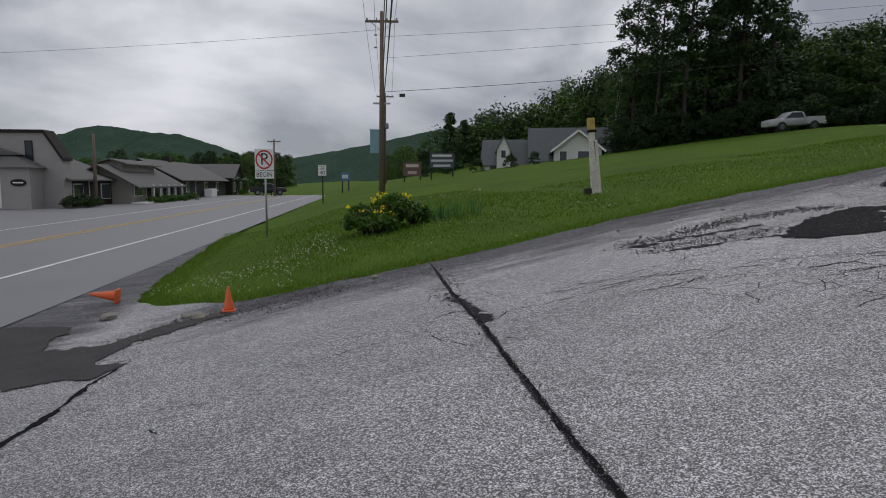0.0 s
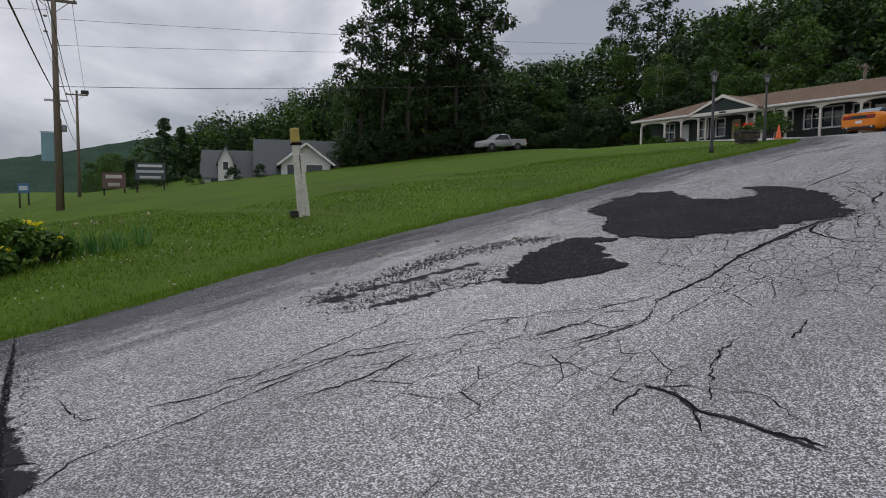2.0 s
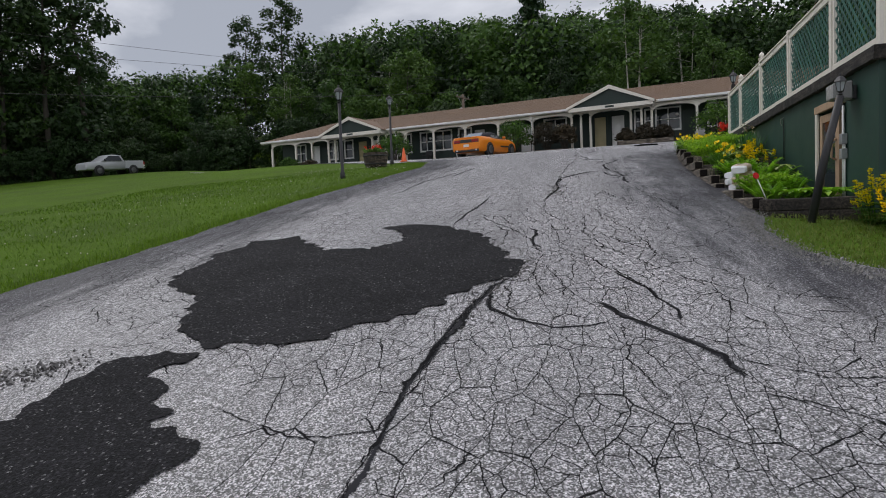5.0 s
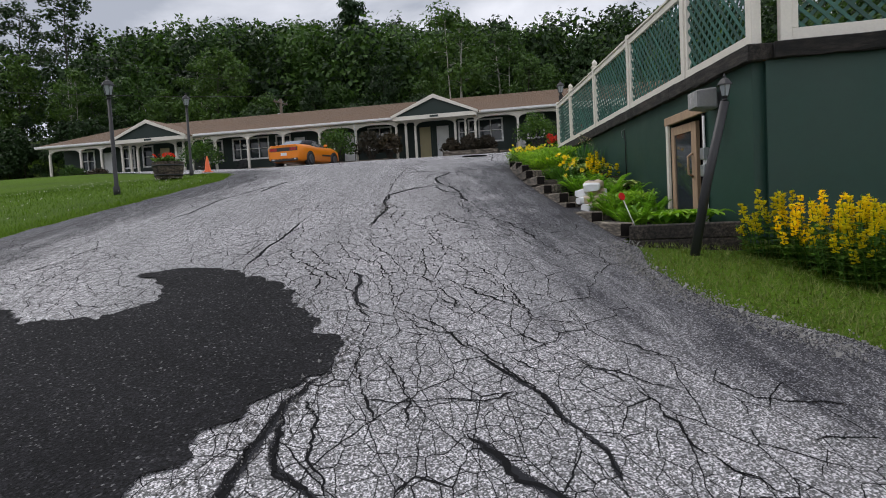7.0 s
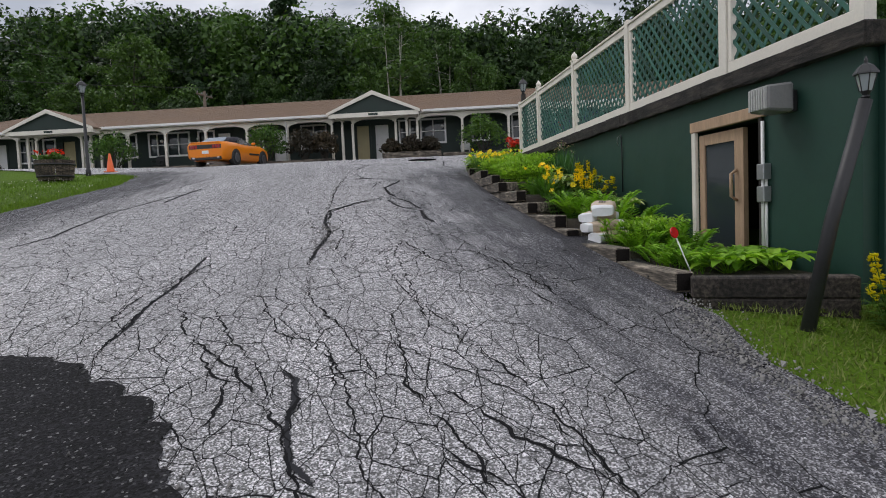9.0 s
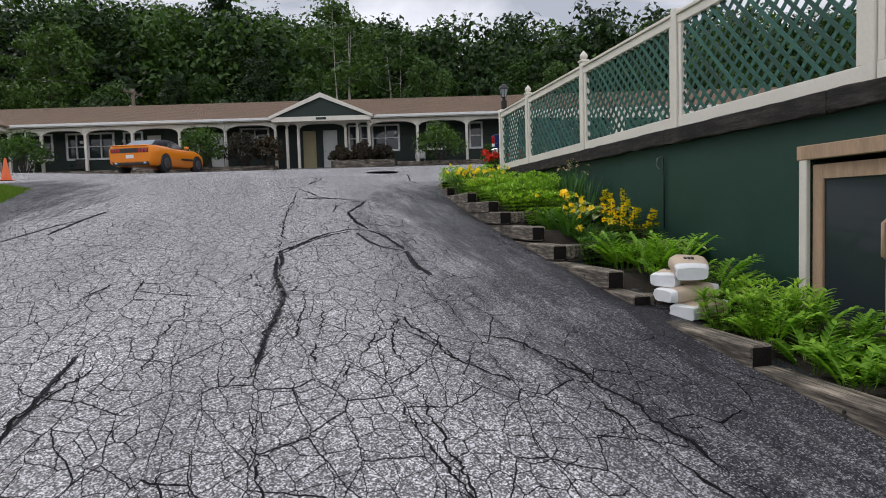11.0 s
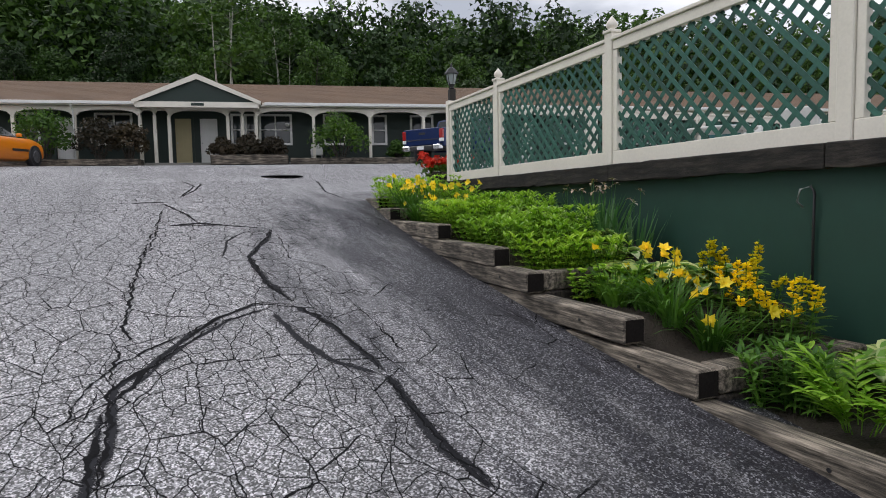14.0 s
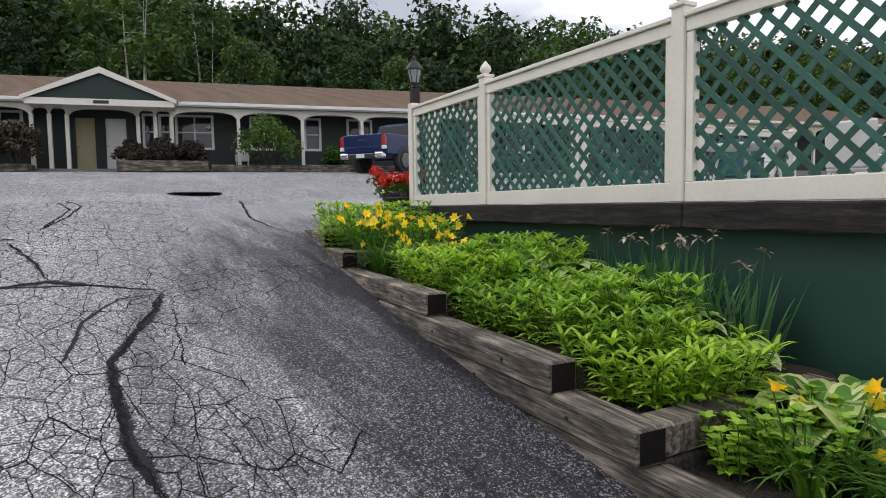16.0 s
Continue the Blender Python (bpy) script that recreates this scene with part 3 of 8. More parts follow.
def cellar_door():
    d = thing("door_1", DECK @ pose(1.12, 0.06, 1.86), "half-open wooden cellar door with dark glass", "door", kind="structure")
    bm = bmesh.new()
    box(bm, 0.04, -0.05, 0.0, 0.09, 0.03, 1.42, 0.006)
    part("jamb", bm, M_BROWNSIDING, d, "dark painted jamb")
    bm = bmesh.new()
    box(bm, 1.22, -0.05, 0.0, 1.30, 0.035, 1.42, 0.006)
    part("jamb", bm, M_CREAM, d, "chipped white painted jamb")
    bm = bmesh.new()
    box(bm, 0.0, -0.05, 1.42, 1.32, 0.04, 1.53, 0.006)
    part("lintel", bm, M_RAWWOOD, d)
    leaf = part("leaf", boxed(0.0, -0.025, 0.0, 0.10, 0.025, 1.36, 0.005), M_RAWWOOD, d)
    leaf.matrix_basis = pose(1.205, -0.03, 0.02, 0, 0, 183)
    for name, b, mt in (("stile", (0.62, -0.025, 0.0, 0.76, 0.025, 1.36), M_RAWWOOD), ("rail", (0.1, -0.022, 0.0, 0.62, 0.022, 0.16), M_RAWWOOD),
                        ("rail", (0.1, -0.022, 1.25, 0.62, 0.022, 1.36), M_RAWWOOD), ("pane", (0.1, -0.006, 0.16, 0.62, 0.006, 1.25), M_GLASS)):
        part(name, boxed(*b), mt, leaf)
    bm = bmesh.new()
    tube(bm, [(0.66, -0.03, 0.66), (0.66, -0.09, 0.7), (0.66, -0.09, 0.92), (0.66, -0.03, 0.96)], 0.016, 8)
    part("handle", bm, M_RAWWOOD, leaf, "pale wooden pull handle")


cellar_door()


def wall_fittings():
    e = thing("electrical_conduit", DECK @ pose(1.19, 0.06, 1.86), "white vertical conduit with two grey switch boxes", "conduit")
    bm = bmesh.new()
    tube(bm, [(-0.05, 0.03, 0.05), (-0.05, 0.03, 1.38)], 0.016, 8)
    tube(bm, [(-0.09, 0.025, 0.0), (-0.09, 0.025, 0.95)], 0.012, 8)
    part("pipe", bm, M_WHITE, e)
    for z in (0.86, 0.66):
        part("switch_box", boxed(-0.13, 0.0, z, -0.02, 0.075, z + 0.14, 0.006), M_GALV, e, "grey weatherproof switch box")
    f = thing("floodlight", DECK @ pose(0.82, 0.06, 3.38), "grey plastic wall floodlight box", "lamp")
    bm = bmesh.new()
    vs = box(bm, -0.15, 0.05, -0.12, 0.15, 0.28, 0.12, 0.02)
    for v in vs:
        if v.is_valid and v.co.y > 0.2:
            v.co.z *= 0.85
            v.co.x *= 0.9
    part("housing", bm, M_GREYBOX, f)
    part("bracket", boxed(-0.12, 0.0, -0.12, 0.06, 0.06, 0.06, 0.01), M_IRON, f)
    bm = boxed(-0.125, 0.277, -0.09, 0.125, 0.283, 0.09)
    glass = surface("ribbed_lens", (0.45, 0.45, 0.44), 0.25, 0.1, 5, 50)
    lens = part("lens", bm, glass, f)
    for k in range(7):
        part("lens_rib", boxed(-0.12 + k * 0.034, 0.284, -0.085, -0.104 + k * 0.034, 0.295, 0.085), glass, lens)
    h = thing("wall_cable", DECK @ pose(4.42, 0.06, 2.7), "thin dark cable looped on a wall hook", "cable")
    bm = bmesh.new()
    tube(bm, [(0.0, 0.02, 0.0), (0.0, 0.02, 0.55), (-0.01, 0.03, 0.76), (0.02, 0.03, 0.80)], 0.009, 6)
    part("cable", bm, M_IRON, h)
    bm = bmesh.new()
    tube(bm, [(0.02, 0.02, 0.80), (0.08, 0.05, 0.78), (0.10, 0.05, 0.70), (0.06, 0.04, 0.66)], 0.007, 6)
    part("hook", bm, M_GALV, h)


wall_fittings()

# ---- lattice fence on the deck ----
SLAT_MESHES = {}


def slat_mesh(length):
    key = round(length, 2)
    if key not in SLAT_MESHES:
        bm = boxed(-length / 2, -0.005, -0.018, length / 2, 0.005, 0.018)
        me = bpy.data.meshes.new("slat")
        bm.to_mesh(me)
        bm.free()
        me.materials.append(M_LATTICE)
        SLAT_MESHES[key] = me
    return SLAT_MESHES[key]


def lattice_panel(f, x0, x1, z0, z1):
    pitch, w, h = 0.15, x1 - x0, z1 - z0
    for sgn, y in ((1, 0.006), (-1, -0.006)):
        c = -h + pitch * 0.4
        while c < w:
            a = max(0.0, c)
            b = min(w, c + h)
            if b - a > 0.06:
                xa, xb = x0 + a, x0 + b
                za, zb = z0 + (a - c), z0 + (b - c)
                if sgn < 0:
                    za, zb = z1 - (a - c), z1 - (b - c)
                o = new("slat", slat_mesh(math.hypot(xb - xa, zb - za)))
                o.parent = f
                o.matrix_basis = pose((xa + xb) / 2, y, (za + zb) / 2, 0, -45 * sgn, 0)
            c += pitch


def finial_post(f, x, wide=0.1, z0=3.77, z1=5.03, cap=True):
    p = part("post", boxed(x - wide / 2, -0.05, z0, x + wide / 2, 0.05, z1, 0.006), M_CREAM, f)
    if cap:
        bm = bmesh.new()
        box(bm, x - 0.065, -0.065, z1, x + 0.065, 0.065, z1 + 0.03, 0.006)
        lathe(bm, [(0.03, 0.03), (0.03, 0.045), (0.052, 0.06), (0.058, 0.085), (0.045, 0.115), (0.02, 0.145), (0.004, 0.165)], 12, (x, 0, z1))
        part("finial", bm, M_CREAM, p)


def deck_fence(m, posts, label, caps, lattice=True):
    f = thing("deck_fence", m, label, "fence", "fences round the deck")
    for i, x in enumerate(posts):
        finial_post(f, x, 0.11, cap=caps[i])
    for a, b in zip(posts, posts[1:]):
        a, b = a + 0.057, b - 0.057
        part("rail", boxed(a, -0.035, 3.768, b, 0.035, 3.90, 0.005), M_CREAM, f)
        part("rail", boxed(a, -0.035, 4.86, b, 0.035, 4.95, 0.005), M_CREAM, f)
        part("cap_rail", boxed(a - 0.002, -0.055, 4.952, b + 0.002, 0.055, 4.985, 0.005), M_CREAM, f)
        part("stile", boxed(a, -0.03, 3.902, a + 0.06, 0.03, 4.858, 0.004), M_CREAM, f)
        part("stile", boxed(b - 0.06, -0.03, 3.902, b, 0.03, 4.858, 0.004), M_CREAM, f)
        if lattice:
            lattice_panel(f, a + 0.06, b - 0.06, 3.902, 4.858)
    return f


deck_fence(DECK, [0.06, 1.84, 4.26, 6.66, 9.11, 10.82], "cream wooden fence with green diagonal lattice panels", [1, 0, 0, 1, 1, 0])
deck_fence(SIDE @ pose(0.2, 0, 0), [0.06, 2.46, 4.86, 7.26], "cream wooden fence with green diagonal lattice panels on the corner side", [0, 1, 1, 1])
deck_fence(DECK @ pose(10.78, -0.15, 0, 0, 0, -90), [0.06, 2.46, 4.86, 7.26], "cream lattice fence at the car-park end of the deck", [0, 0, 0, 0])

# ---- motel ----
MOTEL = pose(42.8, 0, 5.3, 0, 0, 98.75)
GABLES = ((17.63, 2.5), (35.62, 2.6))


def motel():
    mo = thing("motel", MOTEL, "long single-storey dark green motel with arched white porch", "building")
    X0, X1 = -24.0, 43.9
    doors = [(18.34, 19.14, 1), (17.22, 18.08, 0), (35.9, 36.75, 1), (34.8, 35.6, 0), (26.45, 27.3, 0), (40.2, 41.0, 0), (23.2, 24.0, 0), (2.2, 3.0, 0)]
    wins = [(30.45, 31.4), (29.0, 30.3), (27.5, 28.4), (24.6, 25.5), (20.9, 22.3), (14.05, 15.4), (15.65, 16.02), (16.25, 16.62), (9.65, 10.25), (7.4, 8.4), (11.6, 12.5),
            (4.2, 5.4), (-0.6, 0.8), (-4.4, -3.2), (41.6, 42.6), (38.6, 39.4), (32.2, 33.4), (37.2, 37.9)]
    cuts = sorted([(a, b, 0.02, 2.16) for a, b, _ in doors] + [(a, b, 0.98, 2.26) for a, b in wins])
    bm = bmesh.new()
    x = X0
    for a, b, z0, z1 in cuts:
        if a > x:
            box(bm, x, -2.2, -0.3, a, -2.0, 2.6)
        box(bm, a, -2.2, z1, b, -2.0, 2.6)
        box(bm, a, -2.2, -0.3, b, -2.0, z0)
        x = b
    box(bm, x, -2.2, -0.3, X1, -2.0, 2.6)
    part("wall", bm, M_MOTELWALL, mo)
    bm = bmesh.new()
    box(bm, X1 - 0.2, -9.2, -0.3, X1, -2.205, 2.6)
    box(bm, X0, -9.2, -0.3, X0 + 0.2, -2.205, 2.6)
    box(bm, X0 + 0.2, -9.2, -0.3, X1 - 0.2, -9.0, 2.6)
    part("wall", bm, M_MOTELWALL, mo)
    part("porch_floor", boxed(X0, -1.995, -0.5, X1, 0.05, 0.0), surface("porch_concrete", (0.22, 0.21, 0.2), 0.8, 0.2, 1, 20), mo)
    part("room_partition", boxed(X0 + 0.2, -4.1, -0.3, X1 - 0.2, -4.0, 2.6), M_BROWNSIDING, mo)
    # roof: two slopes with hipped ends
    e0, e1, r0, r1 = X0 - 0.3, X1 + 0.35, X0 + 3, X1 - 3.2
    bm = bmesh.new()
    P = [(e0, 0, 2.52), (e1, 0, 2.52), (r1, -4.8, 4.15), (r0, -4.8, 4.15), (e0, -9.6, 2.52), (e1, -9.6, 2.52)]
    V = [bm.verts.new(p) for p in P]
    for f in ((0, 1, 2, 3), (1, 5, 2), (5, 4, 3, 2), (4, 0, 3), (0, 4, 5, 1)):
        bm.faces.new([V[i] for i in f])
    part("roof", bm, M_ROOF, mo)
    # shingle courses: thin lapped boards of the front slope
    bm = bmesh.new()
    sl = math.hypot(4.8, 1.63)
    n = 22
    for k in range(n):
        t0, t1 = k / n, (k + 1) / n
        xa0, xb0 = e0 + (r0 - e0) * t0 + 0.02, e1 + (r1 - e1) * t0 - 0.02
        xa1, xb1 = e0 + (r0 - e0) * t1 + 0.02, e1 + (r1 - e1) * t1 - 0.02
        a = [(xa0, -4.8 * t0, 2.52 + 1.63 * t0 + 0.022), (xb0, -4.8 * t0, 2.52 + 1.63 * t0 + 0.022), (xb1, -4.8 * t1, 2.52 + 1.63 * t1 + 0.006), (xa1, -4.8 * t1, 2.52 + 1.63 * t1 + 0.006)]
        vv = [bm.verts.new(p) for p in a]
        lo = [bm.verts.new((p[0], p[1], p[2] - 0.018)) for p in a[:2]]
        bm.faces.new(vv)
        bm.faces.new((lo[0], lo[1], vv[1], vv[0]))
    tagged(part("shingles", bm, M_ROOF, mo), kind="stuff")
    part("soffit", boxed(X0, -1.99, 2.42, X1, -0.02, 2.46), M_CREAM, mo)
    part("fascia", boxed(e0, -0.02, 2.36, e1, 0.03, 2.518, 0.004), M_CREAM, mo)
    bm = bmesh.new()
    box(bm, e0, 0.032, 2.40, GABLES[0][0] - 2.6, 0.13, 2.52, 0.01)
    box(bm, GABLES[0][0] + 2.6, 0.032, 2.40, GABLES[1][0] - 2.7, 0.13, 2.52, 0.01)
    box(bm, GABLES[1][0] + 2.7, 0.032, 2.40, e1, 0.13, 2.52, 0.01)
    part("gutter", bm, M_WHITE, mo)
    posts = [-21.0, -18.6, -16.2, -13.8, -11.4, -9.0, -6.6, -4.2, -1.7, 0.75, 3.2, 5.65, 8.1, 10.53, 13.0, 15.43, 16.0, 16.6, 18.96, 19.53, 20.1, 22.6, 24.87, 27.2, 29.53, 31.7, 33.3, 33.87, 34.4, 37.1, 37.6, 38.2, 39.7, 41.2, 43.5]
    for i, x in enumerate(posts):
        part("post", boxed(x - 0.065, -0.37, -0.1, x + 0.065, -0.24, 2.0, 0.008), M_CREAM, mo)
    for a, b in zip(posts, posts[1:]):
        bm = bmesh.new()
        n = 12
        rows = []
        for k in range(n + 1):
            u = 2 * k / n - 1
            zl = 2.22 - 0.3 * (1 - math.sqrt(max(0.0, 1 - abs(u) ** 2.6)))
            xx = a + (b - a) * k / n
            rows.append([bm.verts.new((xx, yy, zz)) for yy, zz in ((-0.36, zl), (-0.25, zl), (-0.25, 2.359), (-0.36, 2.359))])
        for p, q in zip(rows, rows[1:]):
            for k in range(4):
                bm.faces.new((p[k], p[(k + 1) % 4], q[(k + 1) % 4], q[k]))
        bmesh.ops.recalc_face_normals(bm, faces=bm.faces)
        part("arch", bm, M_CREAM, mo)
    # porticos
    for c, hw in GABLES:
        bm = bmesh.new()
        y0, y1, ze, zr = 0.75, -3.6, 2.42, 3.5
        tri = [(c - hw, ze), (c, zr), (c + hw, ze)]
        A = [bm.verts.new((x, y0, z)) for x, z in tri]
        B = [bm.verts.new((x, y1, z)) for x, z in tri]
        for i in range(2):
            bm.faces.new((A[i], A[i + 1], B[i + 1], B[i]))
        r = bmesh.ops.extrude_face_region(bm, geom=list(bm.faces))
        bmesh.ops.translate(bm, vec=(0, 0, 0.06), verts=[v for v in r["geom"] if isinstance(v, bmesh.types.BMVert)])
        bmesh.ops.recalc_face_normals(bm, faces=bm.faces)
        part("portico_roof", bm, M_ROOF, mo)
        bm = bmesh.new()
        for x0, z0, x1, z1 in ((c - hw, ze, c, zr), (c + hw, ze, c, zr)):
            d = 0.17
            pts = [(x0, z0 - d * 0.55), (x1, z1 - d), (x1, z1 + 0.05), (x0, z0 + 0.05)]
            fr = [bm.verts.new((x, y0 + 0.04, z)) for x, z in pts]
            bk = [bm.verts.new((x, y0 - 0.02, z)) for x, z in pts]
            bm.faces.new(fr)
            bm.faces.new(bk[::-1])
            for k in range(4):
                bm.faces.new((fr[k], bk[k], bk[(k + 1) % 4], fr[(k + 1) % 4]))
        bmesh.ops.recalc_face_normals(bm, faces=bm.faces)
        part("bargeboard", bm, M_CREAM, mo)
        bm = bmesh.new()
        tri2 = [(c - hw + 0.25, ze + 0.02), (c + hw - 0.25, ze + 0.02), (c, zr - 0.1)]
        fr = [bm.verts.new((x, y0 - 0.1, z)) for x, z in tri2]
        bk = [bm.verts.new((x, y0 - 0.2, z)) for x, z in tri2]
        bm.faces.new(fr)
        bm.faces.new(bk[::-1])
        for k in range(3):
            bm.faces.new((fr[k], bk[k], bk[(k + 1) % 3], fr[(k + 1) % 3]))
        bmesh.ops.recalc_face_normals(bm, faces=bm.faces)
        part("gable", bm, M_MOTELWALL, mo)
        part("beam", boxed(c - hw + 0.1, y0 - 0.22, 2.2, c + hw - 0.1, y0 - 0.05, 2.43, 0.006), M_CREAM, mo)
        for s in (-1, 1):
            part("beam", boxed(c + s * (hw - 0.2) - 0.07, -0.23, 2.2, c + s * (hw - 0.2) + 0.07, y0 - 0.225, 2.43), M_CREAM, mo)
        part("address_plate", boxed(c - 0.25, y0 - 0.048, 2.27, c + 0.25, y0 - 0.03, 2.38, 0.003), M_MOTELWALL, mo, "small dark number board")
    for a, b, yellow in doors:
        d = part("door", boxed(a + 0.05, -2.12, 0.03, b - 0.05, -2.06, 2.1, 0.004), surface("yellow_door_paint", (0.42, 0.36, 0.2), 0.5, 0.1, 2, 30) if yellow else M_WHITE, mo, "pale yellow door" if yellow else "white door")
        for q in range(3):
            z = 0.18 + q * 0.64
            for xx in (a + 0.12, (a + b) / 2 + 0.04):
                part("panel", boxed(xx, -2.062, z, xx + (b - a) / 2 - 0.17, -2.05, z + 0.52, 0.004), d.data.materials[0], d)
        bm = bmesh.new()
        lathe(bm, [(0.012, 0), (0.03, 0.03), (0.03, 0.05), (0.012, 0.07)], 10)
        bmesh.ops.transform(bm, matrix=pose(b - 0.13, -2.05, 1.0, -90, 0, 0), verts=bm.verts)
        part("knob", bm, M_GALV, d)
        bm = bmesh.new()
        box(bm, a - 0.06, -2.0, 0, a + 0.05, -1.97, 2.22)
        box(bm, b - 0.05, -2.0, 0, b + 0.06, -1.97, 2.22)
        box(bm, a + 0.05, -2.0, 2.1, b - 0.05, -1.97, 2.22)
        part("door_frame", bm, M_MOTELWALL, d)
    for a, b in wins:
        bm = bmesh.new()
        box(bm, a - 0.07, -2.03, 0.9, a + 0.03, -1.96, 2.32)
        box(bm, b - 0.03, -2.03, 0.9, b + 0.07, -1.96, 2.32)
        box(bm, a + 0.03, -2.03, 2.23, b - 0.03, -1.96, 2.32)
        box(bm, a + 0.03, -2.03, 0.9, b - 0.03, -1.93, 1.0)
        w = part("window", bm, M_WHITE, mo, "white window frame")
        if b - a > 0.7:
            part("mullion", boxed((a + b) / 2 - 0.03, -2.05, 1.0, (a + b) / 2 + 0.03, -1.98, 2.23), M_WHITE, w)
        part("sash_bar", boxed(a + 0.03, -2.055, 1.58, b - 0.03, -1.985, 1.63), M_WHITE, w)
        part("pane", boxed(a + 0.02, -2.1, 0.99, b - 0.02, -2.09, 2.24), M_GLASS, w)
        part("curtain", boxed(a + 0.03, -2.3, 0.98, a + 0.03 + (b - a) * 0.3, -2.25, 2.2), M_WHITE, w, "pale curtain")
    for x in (22.6, 32.4):
        bm = bmesh.new()
        tube(bm, [(x, 0.08, 2.4), (x, -0.16, 2.15), (x, -0.16, 0.1), (x, 0.05, 0.02)], 0.035, 8)
        part("downpipe", bm, M_WHITE, mo)
    for x in (12.0, 14.2, 21.4, 28.4, 30.6, 6.9):
        bm = bmesh.new()
        lathe(bm, [(0.05, 0), (0.09, 0.03), (0.1, 0.12), (0.04, 0.16)], 10, (x, -1.9, 1.75))
        part("porch_lamp", bm, M_WHITE, mo)


motel()

# ---- trees ----
def leaf_quads(centres, radii, per, size, rng, flat=0.6, long=1.5, tri=False):
    """Leaf cards scattered in lumps; returns vertices and quads."""
    n = len(centres)
    idx = np.repeat(np.arange(n), per)
    d = rng.normal(size=(n * per, 3))
    d /= np.linalg.norm(d, axis=1)[:, None]
    r = radii[idx] * rng.uniform(0.55, 1.08, n * per)
    p = centres[idx] + d * r[:, None] * np.array([1, 1, flat])
    nrm = d + rng.normal(size=d.shape) * 0.6 + np.array([0, 0, 0.45])
    nrm /= np.linalg.norm(nrm, axis=1)[:, None]
    a = np.cross(nrm, rng.normal(size=d.shape))
    a /= np.linalg.norm(a, axis=1)[:, None]
    b = np.cross(nrm, a)
    s = size * rng.uniform(0.6, 1.35, n * per)[:, None]
    a, b = a * s * long * 0.5, b * s * 0.5
    droop = nrm * s * 0.16
    if tri:
        v = np.stack([p - a - droop, p + a - droop, p + b * 1.6], 1).reshape(-1, 3)
        return v, np.arange(len(v)).reshape(-1, 3)
    v = np.stack([p - a - droop, p + b * 0.9, p + a - droop, p - b * 0.9], 1).reshape(-1, 3)
    return v, np.arange(len(v)).reshape(-1, 4)


def tree(name, h, spread, seed, bark, leaf, lumps=34, per=46, size=0.42, base=0.3, shape="round", label="tall leafy deciduous tree", trunks=1, ratio=1.0):
    rng = np.random.default_rng(seed)
    t = thing(name, pose(0, 0, 0), label, "tree", "trees of the wooded hillside")
    bm = bmesh.new()
    cs, rs = [], []
    for k in range(trunks):
        ox, oy = (rng.uniform(-0.5, 0.5, 2) if trunks > 1 else (0, 0))
        lean = rng.uniform(-0.06, 0.06, 2) * h * (2.2 if trunks > 1 else 1)
        pts = [(ox + lean[0] * u ** 1.3 + 0.12 * math.sin(5 * u + seed), oy + lean[1] * u ** 1.3, h * 0.93 * u - 0.4 * (u == 0)) for u in (0, 0.15, 0.35, 0.55, 0.75, 1)]
        r0 = 0.0105 * h * (0.6 if trunks > 1 else 1)
        tube(bm, pts, [r0 * f for f in (1.35, 1.0, 0.82, 0.6, 0.36, 0.08)], 7)
        for i in range(lumps // trunks):
            u = rng.uniform(0, 1) ** 0.85
            z = h * (base + (1 - base) * u * 0.96)
            if shape == "round":
                prof = math.sin(math.pi * min(1, 0.16 + 0.8 * u)) ** 0.7
            elif shape == "cone":
                prof = (1 - u) ** 0.8 * 0.95 + 0.05
            else:
                prof = 0.45 + 0.55 * math.sin(math.pi * min(1, 0.1 + 0.85 * u))
            ang = i * 2.399 + rng.uniform(-0.5, 0.5)
            rad = spread * prof * rng.uniform(0.25, 1.0) ** 0.6
            cx, cy = ox + lean[0] * (z / h) + rad * math.cos(ang), oy + lean[1] * (z / h) + rad * math.sin(ang)
            zz = z - (0.22 * rad if shape == "cone" else 0.08 * rad)
            cs.append((cx, cy, zz))
            rs.append(spread * (0.36 if shape != "cone" else 0.27) * rng.uniform(0.6, 1.25))
            zt = min(z - 0.3 * rad, h * 0.85)
            if i % 2 == 0 and zt > 0.1 * h:
                tube(bm, [(ox + lean[0] * zt / h, oy + lean[1] * zt / h, zt), ((cx + ox) / 2, (cy + oy) / 2, (zt + zz) / 2 + 0.1), (cx, cy, zz)], [r0 * 0.3, r0 * 0.18, r0 * 0.05], 4, False)
    part("trunk", bm, bark, t)
    v, q = leaf_quads(np.array(cs), np.array(rs), per, size, rng, 0.42 if shape == "cone" else 0.72, 1.3, True)
    raw("crown", v, q, leaf, t)
    return t


